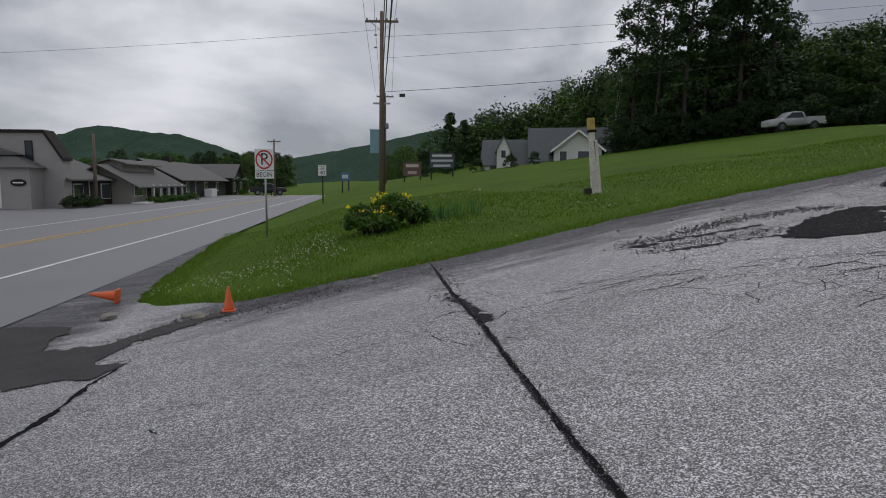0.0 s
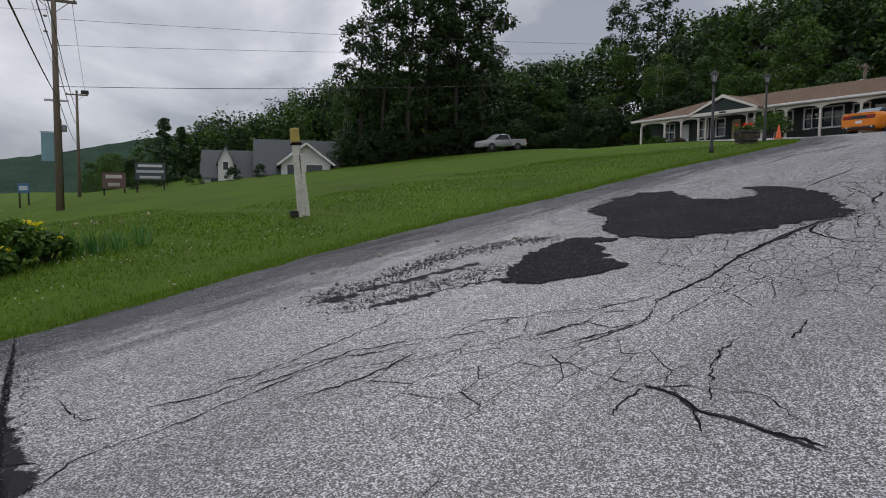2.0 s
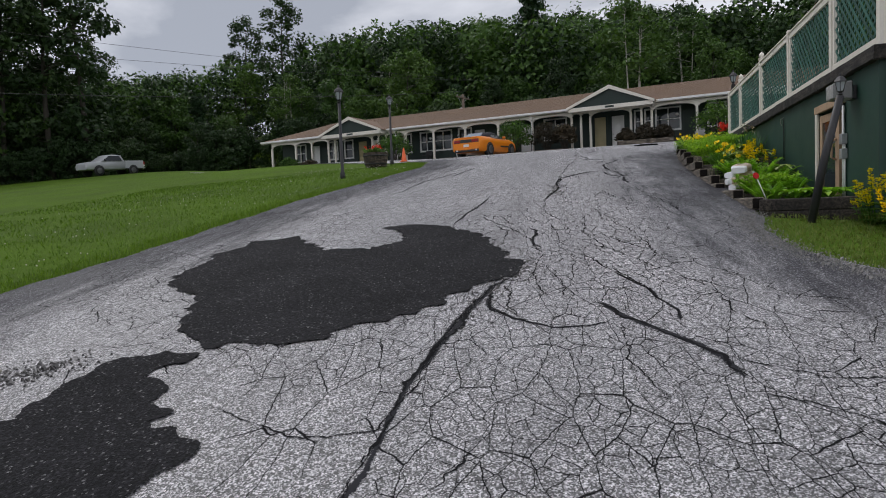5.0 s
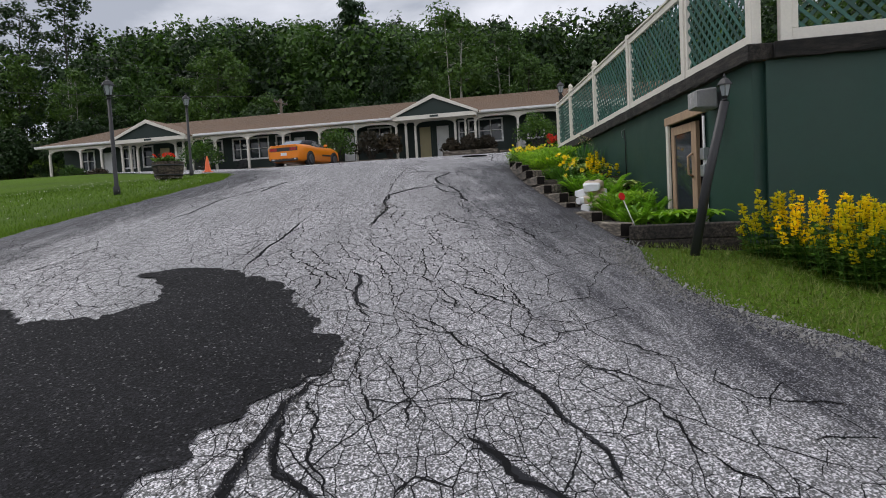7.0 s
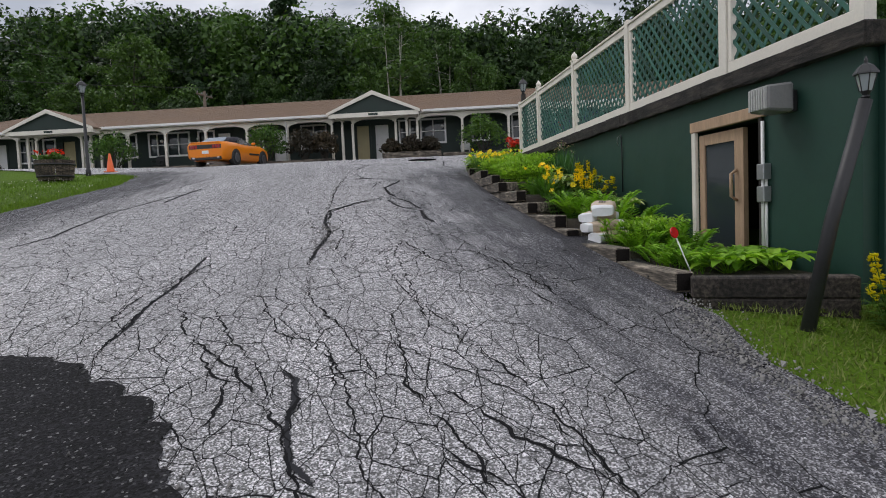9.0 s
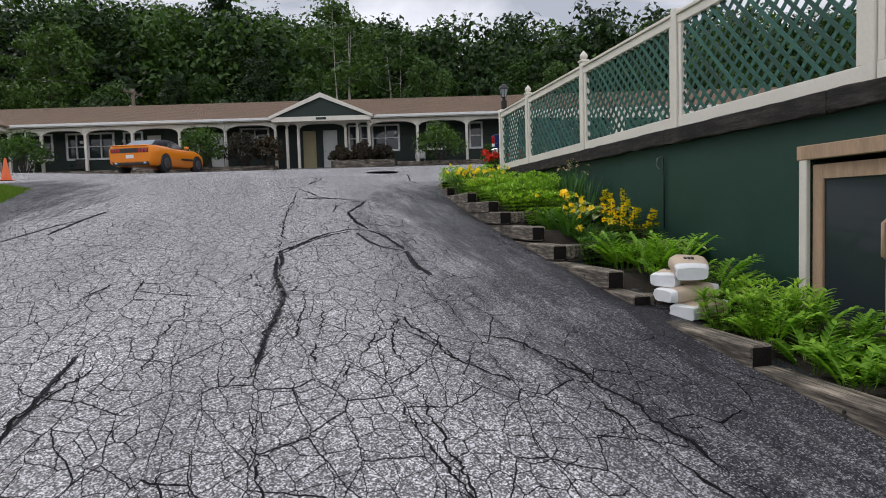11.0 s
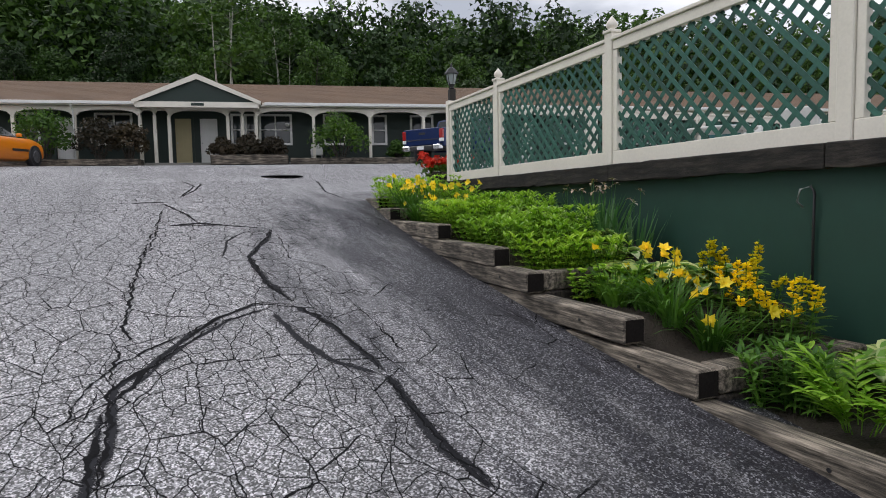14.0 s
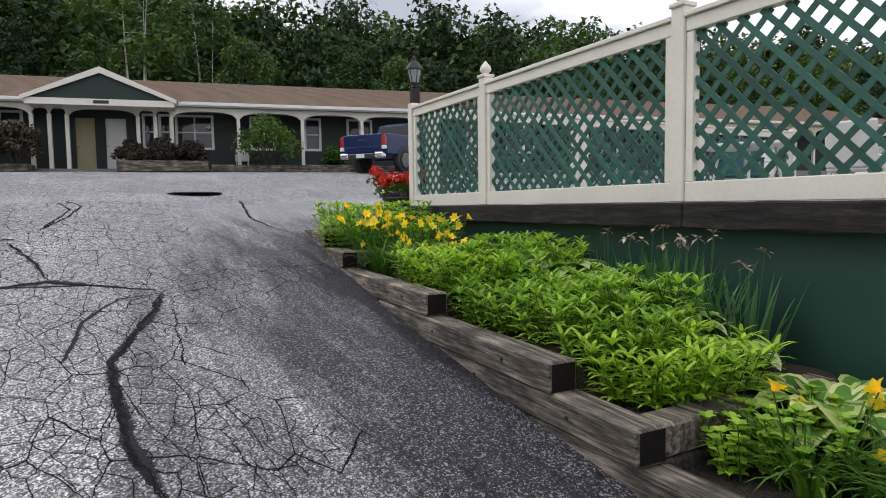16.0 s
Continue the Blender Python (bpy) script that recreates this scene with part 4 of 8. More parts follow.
PROTO = [tree("broadleaf_tree", 13.0, 3.7, 11, M_BARK, M_LEAF, 50, 125, 0.29, 0.10),
         tree("broadleaf_tree", 14.5, 3.3, 12, M_BARK, M_LEAF_DARK, 50, 120, 0.29, 0.10),
         tree("broadleaf_tree", 12.0, 4.0, 13, M_BARK, M_LEAF, 52, 125, 0.30, 0.08),
         tree("broadleaf_tree", 15.5, 3.2, 14, M_BARK, M_LEAF_DARK, 48, 120, 0.28, 0.2),
         tree("poplar_tree", 18.0, 2.5, 15, M_BARK, M_LEAF_DARK, 60, 72, 0.27, 0.16, "tall", "tall slender dark poplar tree"),
         tree("pine_tree", 17.0, 3.1, 16, M_BARK, M_NEEDLE, 90, 60, 0.32, 0.2, "cone", "tall dark pine tree with layered branches"),
         tree("spruce_tree", 12.0, 2.6, 17, M_BARK, M_NEEDLE, 90, 56, 0.28, 0.05, "cone", "dark green spruce tree"),
         tree("birch_tree", 12.5, 2.5, 18, M_BIRCH, M_LEAF, 30, 90, 0.24, 0.5, "round", "birch tree with several pale trunks", 3),
         tree("hillside_tree", 13.0, 3.9, 31, M_BARK, M_LEAF, 40, 95, 0.30, 0.06, label="leafy tree up on the hillside"),
         tree("hillside_tree", 14.0, 3.6, 32, M_BARK, M_LEAF_DARK, 40, 95, 0.30, 0.06, label="dark leafy tree up on the hillside"),
         tree("hillside_tree", 12.0, 4.2, 33, M_BARK, M_LEAF, 40, 95, 0.31, 0.06, label="leafy tree up on the hillside"),
         # both saplings take the dark leaves, which paint in the wood's shade
         tree("sapling", 6.0, 2.3, 19, M_BARK, M_LEAF_DARK, 32, 90, 0.22, 0.02, "round", "bushy young tree at the wood's edge"),
         tree("sapling", 4.6, 2.2, 21, M_BARK, M_LEAF_DARK, 30, 90, 0.22, 0.02, "round", "bushy young tree with woodland shade in its leaf colour")]


def roof_line(x, y):
    """How high the wood's canopy stands over a point of the hillside."""
    bearing = math.degrees(math.atan2(y - 6, x - 8))
    rise = 0.325 - 0.17 * float(sstep(64, 92, bearing)) - 0.02 * float(sstep(8, -14, -bearing))
    return 2.8 + rise * math.hypot(x - 8, y - 6)


def forest():
    rng = np.random.default_rng(5)
    used = [False] * len(PROTO)
    spots = []

    def put(k, x, y, s=1.0, dz=0.0):
        m = pose(x, y, land1(x, y) - 0.15 + dz, rng.uniform(-2, 2), rng.uniform(-2, 2), rng.uniform(0, 360)) @ Matrix.Diagonal((s, s, s * rng.uniform(0.92, 1.1), 1))
        if not used[k]:
            PROTO[k].matrix_basis = m
            used[k] = True
        else:
            copy_thing(PROTO[k], m)

    def capped(k, x, y, s, slack):
        """Tree scale under the even roof line of the wood."""
        h = (13.0, 14.5, 12.0, 15.5, 18.0, 17.0, 12.0, 12.5, 13.0, 14.0, 12.0)[k]
        return min(s, (roof_line(x, y) * slack - land1(x, y)) / (h * 1.02))

    def free(x, y, r):
        for a, b in spots:
            if (a - x) ** 2 + (b - y) ** 2 < r * r:
                return False
        spots.append((x, y))
        return True

    # marked trees
    for k, x, y, s in ((5, 62, 32.6, 0.93), (7, 50.9, 19.2, 1.0), (4, 22.5, 68, 1.1), (4, 25, 67, 1.25), (4, 28, 69, 1.15), (4, 31, 67, 1.25), (4, 34, 66, 1.2), (4, 20.8, 70, 0.95), (7, 19, 71, 0.8)):
        spots.append((x, y))
        put(k, x, y, s)
    # band behind the motel and the wooded hill above it
    for phase, n_try, b0, b1, gap in ((0, 900, 12, 19, 3.4), (1, 900, 19, 34, 5.0), (2, 220, 34, 70, 9.5)):
        for _ in range(n_try):
            y = rng.uniform(-55, 64)
            back = rng.uniform(b0, b1)
            x = 42.8 - 0.154 * y + back
            if not free(x, y, gap):
                continue
            low = 0.80 + 0.06 * float(sstep(0, 26, y))
            if phase == 0:
                k = int(rng.choice([0, 1, 2, 3, 4, 5, 6, 7], p=[0.24, 0.22, 0.2, 0.14, 0.06, 0.05, 0.05, 0.04]))
                put(k, x, y, capped(k, x, y, low * rng.uniform(0.82, 1.06), rng.uniform(0.74, 1.04)))
            else:
                k = int(rng.choice([8, 9, 10, 5], p=[0.34, 0.3, 0.32, 0.04]))
                sc = capped(k, x, y, (low if phase == 1 else 0.9) * rng.uniform(0.85, 1.08), rng.uniform(0.92, 1.03))
                if sc > 0.25:
                    put(k, x, y, sc)
    # undergrowth along the wood's edge, its shade put into the dark leaf colour
    for i in range(90):
        y = -50 + i * 1.3 + rng.uniform(-0.6, 0.6)
        back = rng.uniform(11.2, 14.5)
        if abs(y - 19.2) < 2.6 or abs(y - 32.4) < 1.6:
            continue
        put(11 + i % 2, 42.8 - 0.154 * y + back, y, rng.uniform(0.8, 1.2))
    for i in range(26):
        u = i / 25
        put(11 + i % 2, 19 + 24 * u + rng.uniform(-1, 1), 69 - 6 * u + rng.uniform(-1.5, 1.5), rng.uniform(0.5, 0.9))
    # woods past the lawn and behind the house
    for _ in range(1300):
        x, y = rng.uniform(-4, 64), rng.uniform(56, 130)
        r = x / y
        if x < 21 and y < 88 or y < 67 - 0.25 * (x - 20) or y > 64 + 3.2 * (x + 8):
            continue
        if not free(x, y, 3.6 if y < 80 and x > 20 else 4.6):
            continue
        s = rng.uniform(0.8, 1.05)
        if r < 0.3:
            top = 1.5 + math.hypot(x, y) * (0.066 + 0.33 * r)
            s = min(1.0, max(0.3, (top - land1(x, y)) / 13.0)) * rng.uniform(0.85, 1.08)
        k = int(rng.choice([0, 1, 3, 4, 6], p=[0.24, 0.26, 0.22, 0.2, 0.08])) if y < 82 and x > 20 else int(rng.choice([8, 9, 10]))
        put(k, x, y, s)
    # taller trees behind the far wing of the motel
    for k, x, y, sc in ((1, 56.5, -9, 0.86), (0, 57.5, -14.5, 0.98), (3, 57, -20, 0.84), (2, 58.5, -27, 1.08), (1, 59.5, -34, 0.95)):
        put(k, x, y, sc)


def far_woods(name, material, seed, label):
    """The closed canopy of the wooded hill behind the nearest trees: crowns of many leaf clumps."""
    rng = np.random.default_rng(seed)
    cs, rs = [], []

    def crown(x, y, top):
        g = land1(x, y)
        r = rng.uniform(1.7, 3.1)
        top = min(top, g + 13) * 1.0
        for z, f in ((top - r * 0.7, 0.8), (top - r * 1.9, 1.0), (top - r * 3.1, 0.95)):
            if z > g + 0.5:
                for _ in range(2):
                    cs.append((x + rng.uniform(-1, 1) * r * 0.5, y + rng.uniform(-1, 1) * r * 0.5, z + rng.uniform(-0.6, 0.6)))
                    rs.append(r * f * rng.uniform(0.75, 1.1))

    for _ in range(330):
        y, back = rng.uniform(-50, 64), 21 + 44 * rng.uniform() ** 1.4
        x = 42.8 - 0.154 * y + back
        crown(x, y, min(land1(x, y) + rng.uniform(9.0, 12.0), roof_line(x, y) * rng.uniform(0.92, 1.0)))
    for _ in range(260):
        x, y = rng.uniform(0, 60), rng.uniform(70, 112)
        if x < 21 and y < 90 or y > 64 + 3.2 * (x + 8):
            continue
        lim = 1.5 + math.hypot(x, y) * (0.07 + 0.34 * min(0.58, x / y) + 0.012 * rng.normal())
        crown(x, y, min(land1(x, y) + rng.uniform(9.0, 12.0), lim))
    v, q = leaf_quads(np.array(cs), np.array(rs), 58, 0.39, rng, 0.8, 1.3, True)
    tagged(raw(name, v, q, material), label, "woods", kind="stuff")


forest()
far_woods("far_woods", M_LEAF, 71, "closed green canopy of the wooded hillside")
far_woods("far_woods", M_LEAF_DARK, 72, "closed dark green canopy of the wooded hillside")

# ---- patches, cracks and crumbs on the drive ----
def lie(x, y, lift=0.0):
    return (x, y, land1(x, y) + lift)


def crack(line, width, seed, name="pavement_crack", material=None, lift=0.004, label="black open crack across the asphalt", fray=1.0, wander=1.0):
    """A crack: a narrow uneven ribbon that wanders along the line."""
    pts = []
    for (x0, y0), (x1, y1) in zip(line, line[1:]):
        n = max(2, int(math.hypot(x1 - x0, y1 - y0) / 0.022))
        for i in range(n):
            pts.append((x0 + (x1 - x0) * i / n, y0 + (y1 - y0) * i / n))
    pts.append(line[-1])
    out = []
    for i, (x, y) in enumerate(pts):
        a = 0.07 * wander * noise.noise((x * 1.9, y * 1.9, seed)) + 0.030 * fray * noise.noise((x * 6.3, y * 6.3, seed + 7)) + 0.024 * fray * noise.noise((x * 17, y * 17, seed + 3)) + 0.010 * fray * noise.noise((x * 43, y * 43, seed + 13))
        b = 0.07 * wander * noise.noise((x * 1.9, y * 1.9, seed + 31)) + 0.030 * fray * noise.noise((x * 6.3, y * 6.3, seed + 17)) + 0.024 * fray * noise.noise((x * 17, y * 17, seed + 23)) + 0.010 * fray * noise.noise((x * 43, y * 43, seed + 33))
        out.append((x + a, y + b))
    vs, fs, fade = [], [], []
    n = len(out)
    film = material is M_STAIN
    cols = (-0.5, 0.0, 0.5) if film else (-0.5, 0.5)
    for i, (x, y) in enumerate(out):
        dx, dy = out[min(i + 1, n - 1)][0] - out[max(i - 1, 0)][0], out[min(i + 1, n - 1)][1] - out[max(i - 1, 0)][1]
        L = math.hypot(dx, dy) or 1
        taper = min(1.0, 8.0 * i / n + 0.2, 8.0 * (n - 1 - i) / n + 0.2)
        for s in cols:
            w = width * taper * max(0.1, 0.55 + 0.75 * min(1.0, fray) * noise.noise((x * 3.1, y * 3.1, seed + 50)) + 0.7 * fray * noise.noise((x * 11, y * 11, seed + 60 + s)) + 0.5 * fray * noise.noise((x * 29, y * 29, seed + 70 + s)))
            vs.append(lie(x - dy / L * w * s, y + dx / L * w * s, lift))
            fade.append(taper if s == 0 else 0.0)
    c = len(cols)
    for i in range(n - 1):
        for k in range(c - 1):
            a = c * i + k
            fs.append((a, a + 1, a + 1 + c, a + c))
    ob = raw(name, vs, fs, material or M_TAR)
    if film:
        ob.data.attributes.new("fade", "FLOAT", "POINT").data.foreach_set("value", fade)
    return tagged(ob, label, "crack", kind="structure")


def split(line, width):
    """An open crack with dark, worn sealer beside the wider ones."""
    k = 10 + 3 * len(CRACKS)
    CRACKS.append(crack(line, 0.010 + width * (0.26 if width < 0.05 else 0.22), k, wander=0.4))
    if width > 0.045:
        seal(line, width * 1.2)


def seal(line, width):
    """A worn band of crack sealer."""
    k = 700 + 3 * len(CRACKS)
    CRACKS.append(crack(line, width * 1.25, k, material=M_STAIN, lift=0.0025, label="worn dark sealer along the crack", fray=0.18, wander=0.4))


CRACKS = []
# the seam across the mouth of the drive
seal([(-0.19, 8.86), (0.1, 6.84), (0.34, 5.63), (0.49, 4.55), (0.68, 3.24), (0.78, 2.7), (0.9, 1.2), (1.0, -2)], 0.13)
crack([(-0.19, 8.86), (0.1, 6.84), (0.34, 5.63), (0.49, 4.55), (0.6, 3.89), (0.68, 3.24), (0.78, 2.7), (0.9, 1.2), (1.0, -2)], 0.06, 1, fray=0.4, wander=0.4)
crack([(0.12, 6.8), (0.3, 6.1), (0.4, 5.5)], 0.26, 2, material=M_STAIN, lift=0.003, label="crumbled grey strip beside the seam")
crack([(-3.16, 2.0), (-3.16, 4.31), (-3.13, 4.64), (-3.17, 5.15), (-3.17, 5.63), (-3.15, 6.18)], 0.09, 3)
split([(0.33, 5.44), (0.62, 5.83), (0.97, 5.94), (1.67, 6.2), (2.22, 6.43)], 0.022)
split([(0.38, 6.89), (0.6, 6.37), (1.31, 6.31), (2.6, 6.95), (3.4, 7.3)], 0.018)
split([(0.51, 5.84), (0.09, 6.1), (-0.1, 5.84), (-0.15, 5.53), (-0.02, 5.22), (0.3, 4.97)], 0.022)
split([(-1.2, 5.6), (-0.6, 5.7), (-0.2, 5.55)], 0.022)
split([(-1.6, 4.95), (-1.1, 5.1), (-0.75, 5.3), (-0.45, 5.4)], 0.018)
# the cracks that run up the drive
split([(1.32, 6.17), (1.60, 6.28), (1.90, 6.37), (2.25, 6.51), (2.67, 6.45), (2.96, 6.32), (3.30, 6.28)], 0.03)
split([(1.31, 6.51), (1.53, 6.50), (1.83, 6.48), (2.20, 6.43), (2.51, 6.36), (2.82, 6.34)], 0.022)
split([(1.64, 5.88), (1.86, 5.90), (2.11, 5.97), (2.39, 6.04), (2.65, 6.17), (2.84, 6.04), (3.16, 6.01), (3.44, 6.02)], 0.025)
split([(2.96, 6.32), (3.37, 6.52), (3.78, 6.28), (4.18, 6.16), (4.47, 6.20)], 0.02)
split([(3.40, 5.95), (3.90, 5.98), (4.01, 5.71), (4.31, 5.77)], 0.02)
split([(3.50, 5.66), (3.82, 5.64), (4.18, 5.68), (4.47, 5.84)], 0.022)
split([(3.35, 5.60), (3.41, 5.20), (3.48, 4.93)], 0.02)
split([(3.48, 4.93), (3.58, 4.72), (3.53, 4.50), (3.60, 4.34), (3.64, 4.12), (3.69, 3.91)], 0.07)
split([(4.39, 5.07), (4.22, 5.01), (3.98, 4.84), (3.69, 4.55)], 0.03)
split([(3.48, 4.93), (3.77, 4.64), (3.92, 4.44), (3.81, 4.18)], 0.018)
split([(3.62, 4.80), (3.55, 4.54), (3.39, 4.33)], 0.018)
split([(3.48, 4.89), (3.27, 4.80), (3.13, 4.67)], 0.018)
split([(4.49, 5.91), (4.60, 6.00), (4.89, 6.12), (5.47, 6.29), (6.26, 6.65), (7.05, 6.92), (7.99, 7.17)], 0.06)
split([(3.57, 5.67), (3.86, 5.68), (4.23, 5.71), (4.49, 5.91)], 0.03)
split([(3.29, 6.33), (3.54, 6.37), (3.85, 6.35), (4.14, 6.22), (4.40, 6.16), (4.76, 6.17)], 0.022)
split([(3.42, 5.94), (3.71, 5.97), (3.91, 5.98), (4.18, 6.08), (4.40, 5.93)], 0.022)
split([(4.32, 5.58), (4.63, 5.71), (4.98, 5.84), (5.44, 5.94), (6.08, 5.98)], 0.022)
split([(4.46, 5.08), (4.29, 5.06), (4.09, 4.91)], 0.02)
split([(5.53, 7.47), (5.55, 6.74), (5.77, 6.49), (6.37, 6.62)], 0.02)
split([(7.68, 5.92), (7.08, 5.68), (6.62, 5.31), (6.26, 5.21)], 0.018)
split([(7.34, 5.20), (7.26, 4.74), (7.37, 4.48), (7.31, 4.21)], 0.03)
split([(6.95, 5.00), (6.93, 4.66), (6.77, 4.37), (6.50, 4.10)], 0.022)
split([(6.24, 4.50), (6.11, 4.25), (5.94, 4.05)], 0.02)
split([(5.07, 5.06), (4.91, 4.97), (4.70, 4.90)], 0.02)
split([(8.51, 7.17), (8.13, 7.20), (7.70, 7.09), (7.13, 6.90), (6.75, 6.82), (6.39, 6.68)], 0.1)
split([(8.09, 7.16), (7.62, 6.94), (7.45, 6.61), (7.41, 6.30), (7.53, 6.10), (7.73, 5.96)], 0.05)
split([(8.12, 6.27), (7.80, 5.97), (7.67, 5.74), (7.50, 5.45), (7.35, 5.23), (7.06, 5.06)], 0.11)
split([(9.72, 7.28), (9.24, 6.69), (8.84, 6.31), (8.52, 6.00), (8.23, 5.83)], 0.035)
split([(12.89, 8.08), (11.40, 7.44), (10.90, 6.96), (10.18, 6.50), (9.63, 6.23), (9.60, 6.00), (9.36, 5.74)], 0.028)
split([(9.36, 5.74), (9.17, 5.43), (8.91, 5.22), (8.73, 5.04), (8.74, 4.81), (8.73, 4.55)], 0.028)
split([(9.61, 7.23), (9.31, 6.94), (9.25, 6.70), (8.93, 6.43)], 0.03)
split([(8.93, 6.43), (8.65, 6.14), (8.52, 5.98), (8.31, 5.87), (8.08, 5.66), (7.81, 5.56)], 0.055)
split([(10.92, 8.87), (10.39, 8.14), (9.87, 7.67), (9.34, 7.32)], 0.04)
split([(9.34, 7.30), (8.94, 7.17), (8.65, 7.08), (8.25, 6.81), (8.05, 6.69)], 0.03)
split([(10.42, 9.10), (11.36, 9.49), (12.69, 9.88)], 0.04)
split([(11.44, 9.92), (11.94, 9.81), (12.50, 9.76)], 0.03)
split([(7.95, 7.09), (7.76, 7.02), (7.58, 6.89), (7.51, 6.70)], 0.05)
split([(8.85, 6.98), (8.54, 6.75), (8.30, 6.61), (8.04, 6.52)], 0.022)
split([(8.24, 7.13), (7.94, 6.91), (7.72, 6.81), (7.51, 6.59)], 0.022)
split([(8.25, 6.79), (8.33, 6.49), (8.43, 6.21), (8.56, 6.09)], 0.022)
split([(10.06, 7.14), (9.77, 6.78), (9.52, 6.47), (9.18, 6.12), (8.83, 5.71), (8.72, 5.57)], 0.024)
split([(8.72, 5.57), (8.53, 5.46), (8.29, 5.37), (8.10, 5.24), (7.93, 5.04)], 0.024)
split([(11.40, 8.24), (10.31, 7.57), (9.61, 7.23)], 0.022)
split([(9.64, 11.16), (10.27, 11.30), (11.05, 11.55), (11.49, 11.15)], 0.04)
split([(9.41, 10.59), (10.21, 10.93), (10.84, 11.00), (11.06, 10.51)], 0.03)
split([(8.97, 6.27), (8.78, 6.05), (8.92, 5.80), (8.82, 5.57), (8.70, 5.26)], 0.02)
split([(12.67, 8.13), (12.05, 7.78), (11.69, 7.52), (11.21, 7.16), (10.83, 6.91)], 0.03)
split([(10.67, 6.98), (10.46, 6.73), (10.18, 6.55), (9.99, 6.42), (9.90, 6.39)], 0.028)
split([(11.24, 8.00), (11.03, 7.56), (10.77, 7.20), (10.67, 6.98)], 0.022)
split([(10.49, 7.17), (10.30, 6.95), (10.14, 6.75), (10.00, 6.57), (9.88, 6.42), (9.80, 6.33)], 0.035)
split([(10.61, 7.43), (10.41, 7.26), (10.05, 6.97), (9.89, 6.88), (9.72, 6.80)], 0.025)
split([(12.37, 8.75), (11.78, 8.43), (11.34, 8.07), (10.50, 7.46)], 0.025)
split([(11.43, 9.20), (11.05, 8.99), (10.81, 8.69), (10.52, 8.46), (10.34, 8.25), (10.12, 8.13), (9.82, 8.05)], 0.04)
split([(11.46, 9.01), (11.01, 8.64), (10.71, 8.32), (10.38, 8.04), (10.16, 7.93)], 0.035)
split([(10.59, 8.09), (10.47, 7.93), (10.24, 7.81), (9.98, 7.73), (9.74, 7.60), (9.59, 7.42)], 0.065)
split([(13.00, 10.04), (12.19, 9.73), (11.37, 9.48), (10.71, 9.20)], 0.05)
split([(10.95, 9.49), (11.61, 9.71), (12.10, 9.72), (12.80, 9.79)], 0.03)
split([(11.07, 8.33), (11.02, 8.12), (10.79, 7.88), (10.40, 7.64)], 0.025)
split([(11.85, 8.85), (11.36, 8.56), (10.92, 8.15)], 0.022)
split([(13.35, 7.36), (12.88, 7.03), (12.25, 6.70), (11.77, 6.47)], 0.04)
split([(11.77, 6.47), (11.53, 6.27), (11.29, 6.01), (11.25, 5.61)], 0.03)
split([(12.77, 7.11), (12.09, 6.79), (11.81, 6.55)], 0.022)
split([(12.74, 12.23), (13.46, 12.32), (14.98, 12.88), (16.71, 13.16), (17.47, 13.14)], 0.07)
split([(13.83, 8.41), (13.26, 7.91), (12.97, 7.63)], 0.022)
split([(11.64, 7.78), (10.88, 7.45), (10.52, 7.35), (10.31, 7.20)], 0.025)
split([(12.73, 8.89), (13.05, 8.98), (13.28, 9.05), (13.83, 9.19), (14.24, 9.31), (14.87, 9.63), (15.61, 9.90)], 0.085)
split([(15.61, 9.90), (16.37, 9.84), (16.78, 9.74), (17.12, 9.51)], 0.06)
split([(14.46, 9.26), (14.01, 9.06), (13.53, 8.94), (13.30, 8.92)], 0.035)
split([(13.96, 8.92), (13.56, 8.79), (13.33, 8.76), (12.95, 8.60)], 0.035)
split([(14.03, 8.50), (13.90, 8.36), (13.60, 8.13), (13.33, 7.94), (13.21, 7.88)], 0.03)
split([(13.21, 7.88), (13.03, 7.69), (12.94, 7.53)], 0.035)
split([(13.64, 7.85), (13.58, 7.59), (13.40, 7.40), (13.20, 7.22), (13.03, 7.09)], 0.04)
split([(15.61, 9.90), (16.93, 10.39), (18.71, 11.00), (20.71, 11.61)], 0.045)
split([(19.03, 12.94), (20.30, 12.63), (20.92, 11.74)], 0.04)
split([(16.01, 12.79), (16.98, 13.11), (17.92, 13.33)], 0.1)
split([(16.88, 13.57), (18.02, 13.88), (19.03, 14.15), (20.05, 14.27)], 0.045)
split([(13.66, 10.67), (13.99, 10.75), (14.29, 10.78), (14.50, 10.61)], 0.04)
split([(14.50, 10.61), (14.14, 10.46), (14.11, 10.06), (14.06, 9.71)], 0.035)
split([(12.81, 8.42), (13.01, 8.44), (13.29, 8.40), (13.68, 8.42)], 0.022)
split([(12.88, 8.08), (13.10, 8.16), (13.31, 8.26), (13.89, 8.38)], 0.022)
split([(12.73, 9.50), (13.08, 9.66), (13.52, 9.79), (14.14, 9.90)], 0.022)
split([(14.01, 9.59), (14.59, 9.79), (15.27, 9.88), (15.79, 10.00)], 0.03)
split([(14.98, 9.65), (15.34, 9.77), (15.79, 9.95), (16.21, 9.89), (16.82, 9.81), (17.13, 9.68), (17.20, 9.39)], 0.08)
split([(15.37, 10.02), (16.04, 10.07), (16.55, 9.89), (17.06, 9.70)], 0.04)
seal([(17.02, 9.51), (16.52, 9.24), (16.17, 8.97), (16.01, 8.70)], 0.1)
split([(17.16, 9.39), (16.84, 9.12), (16.55, 8.95), (16.08, 8.73)], 0.09)
seal([(16.08, 8.73), (15.65, 8.56), (15.36, 8.45), (15.03, 8.29)], 0.13)
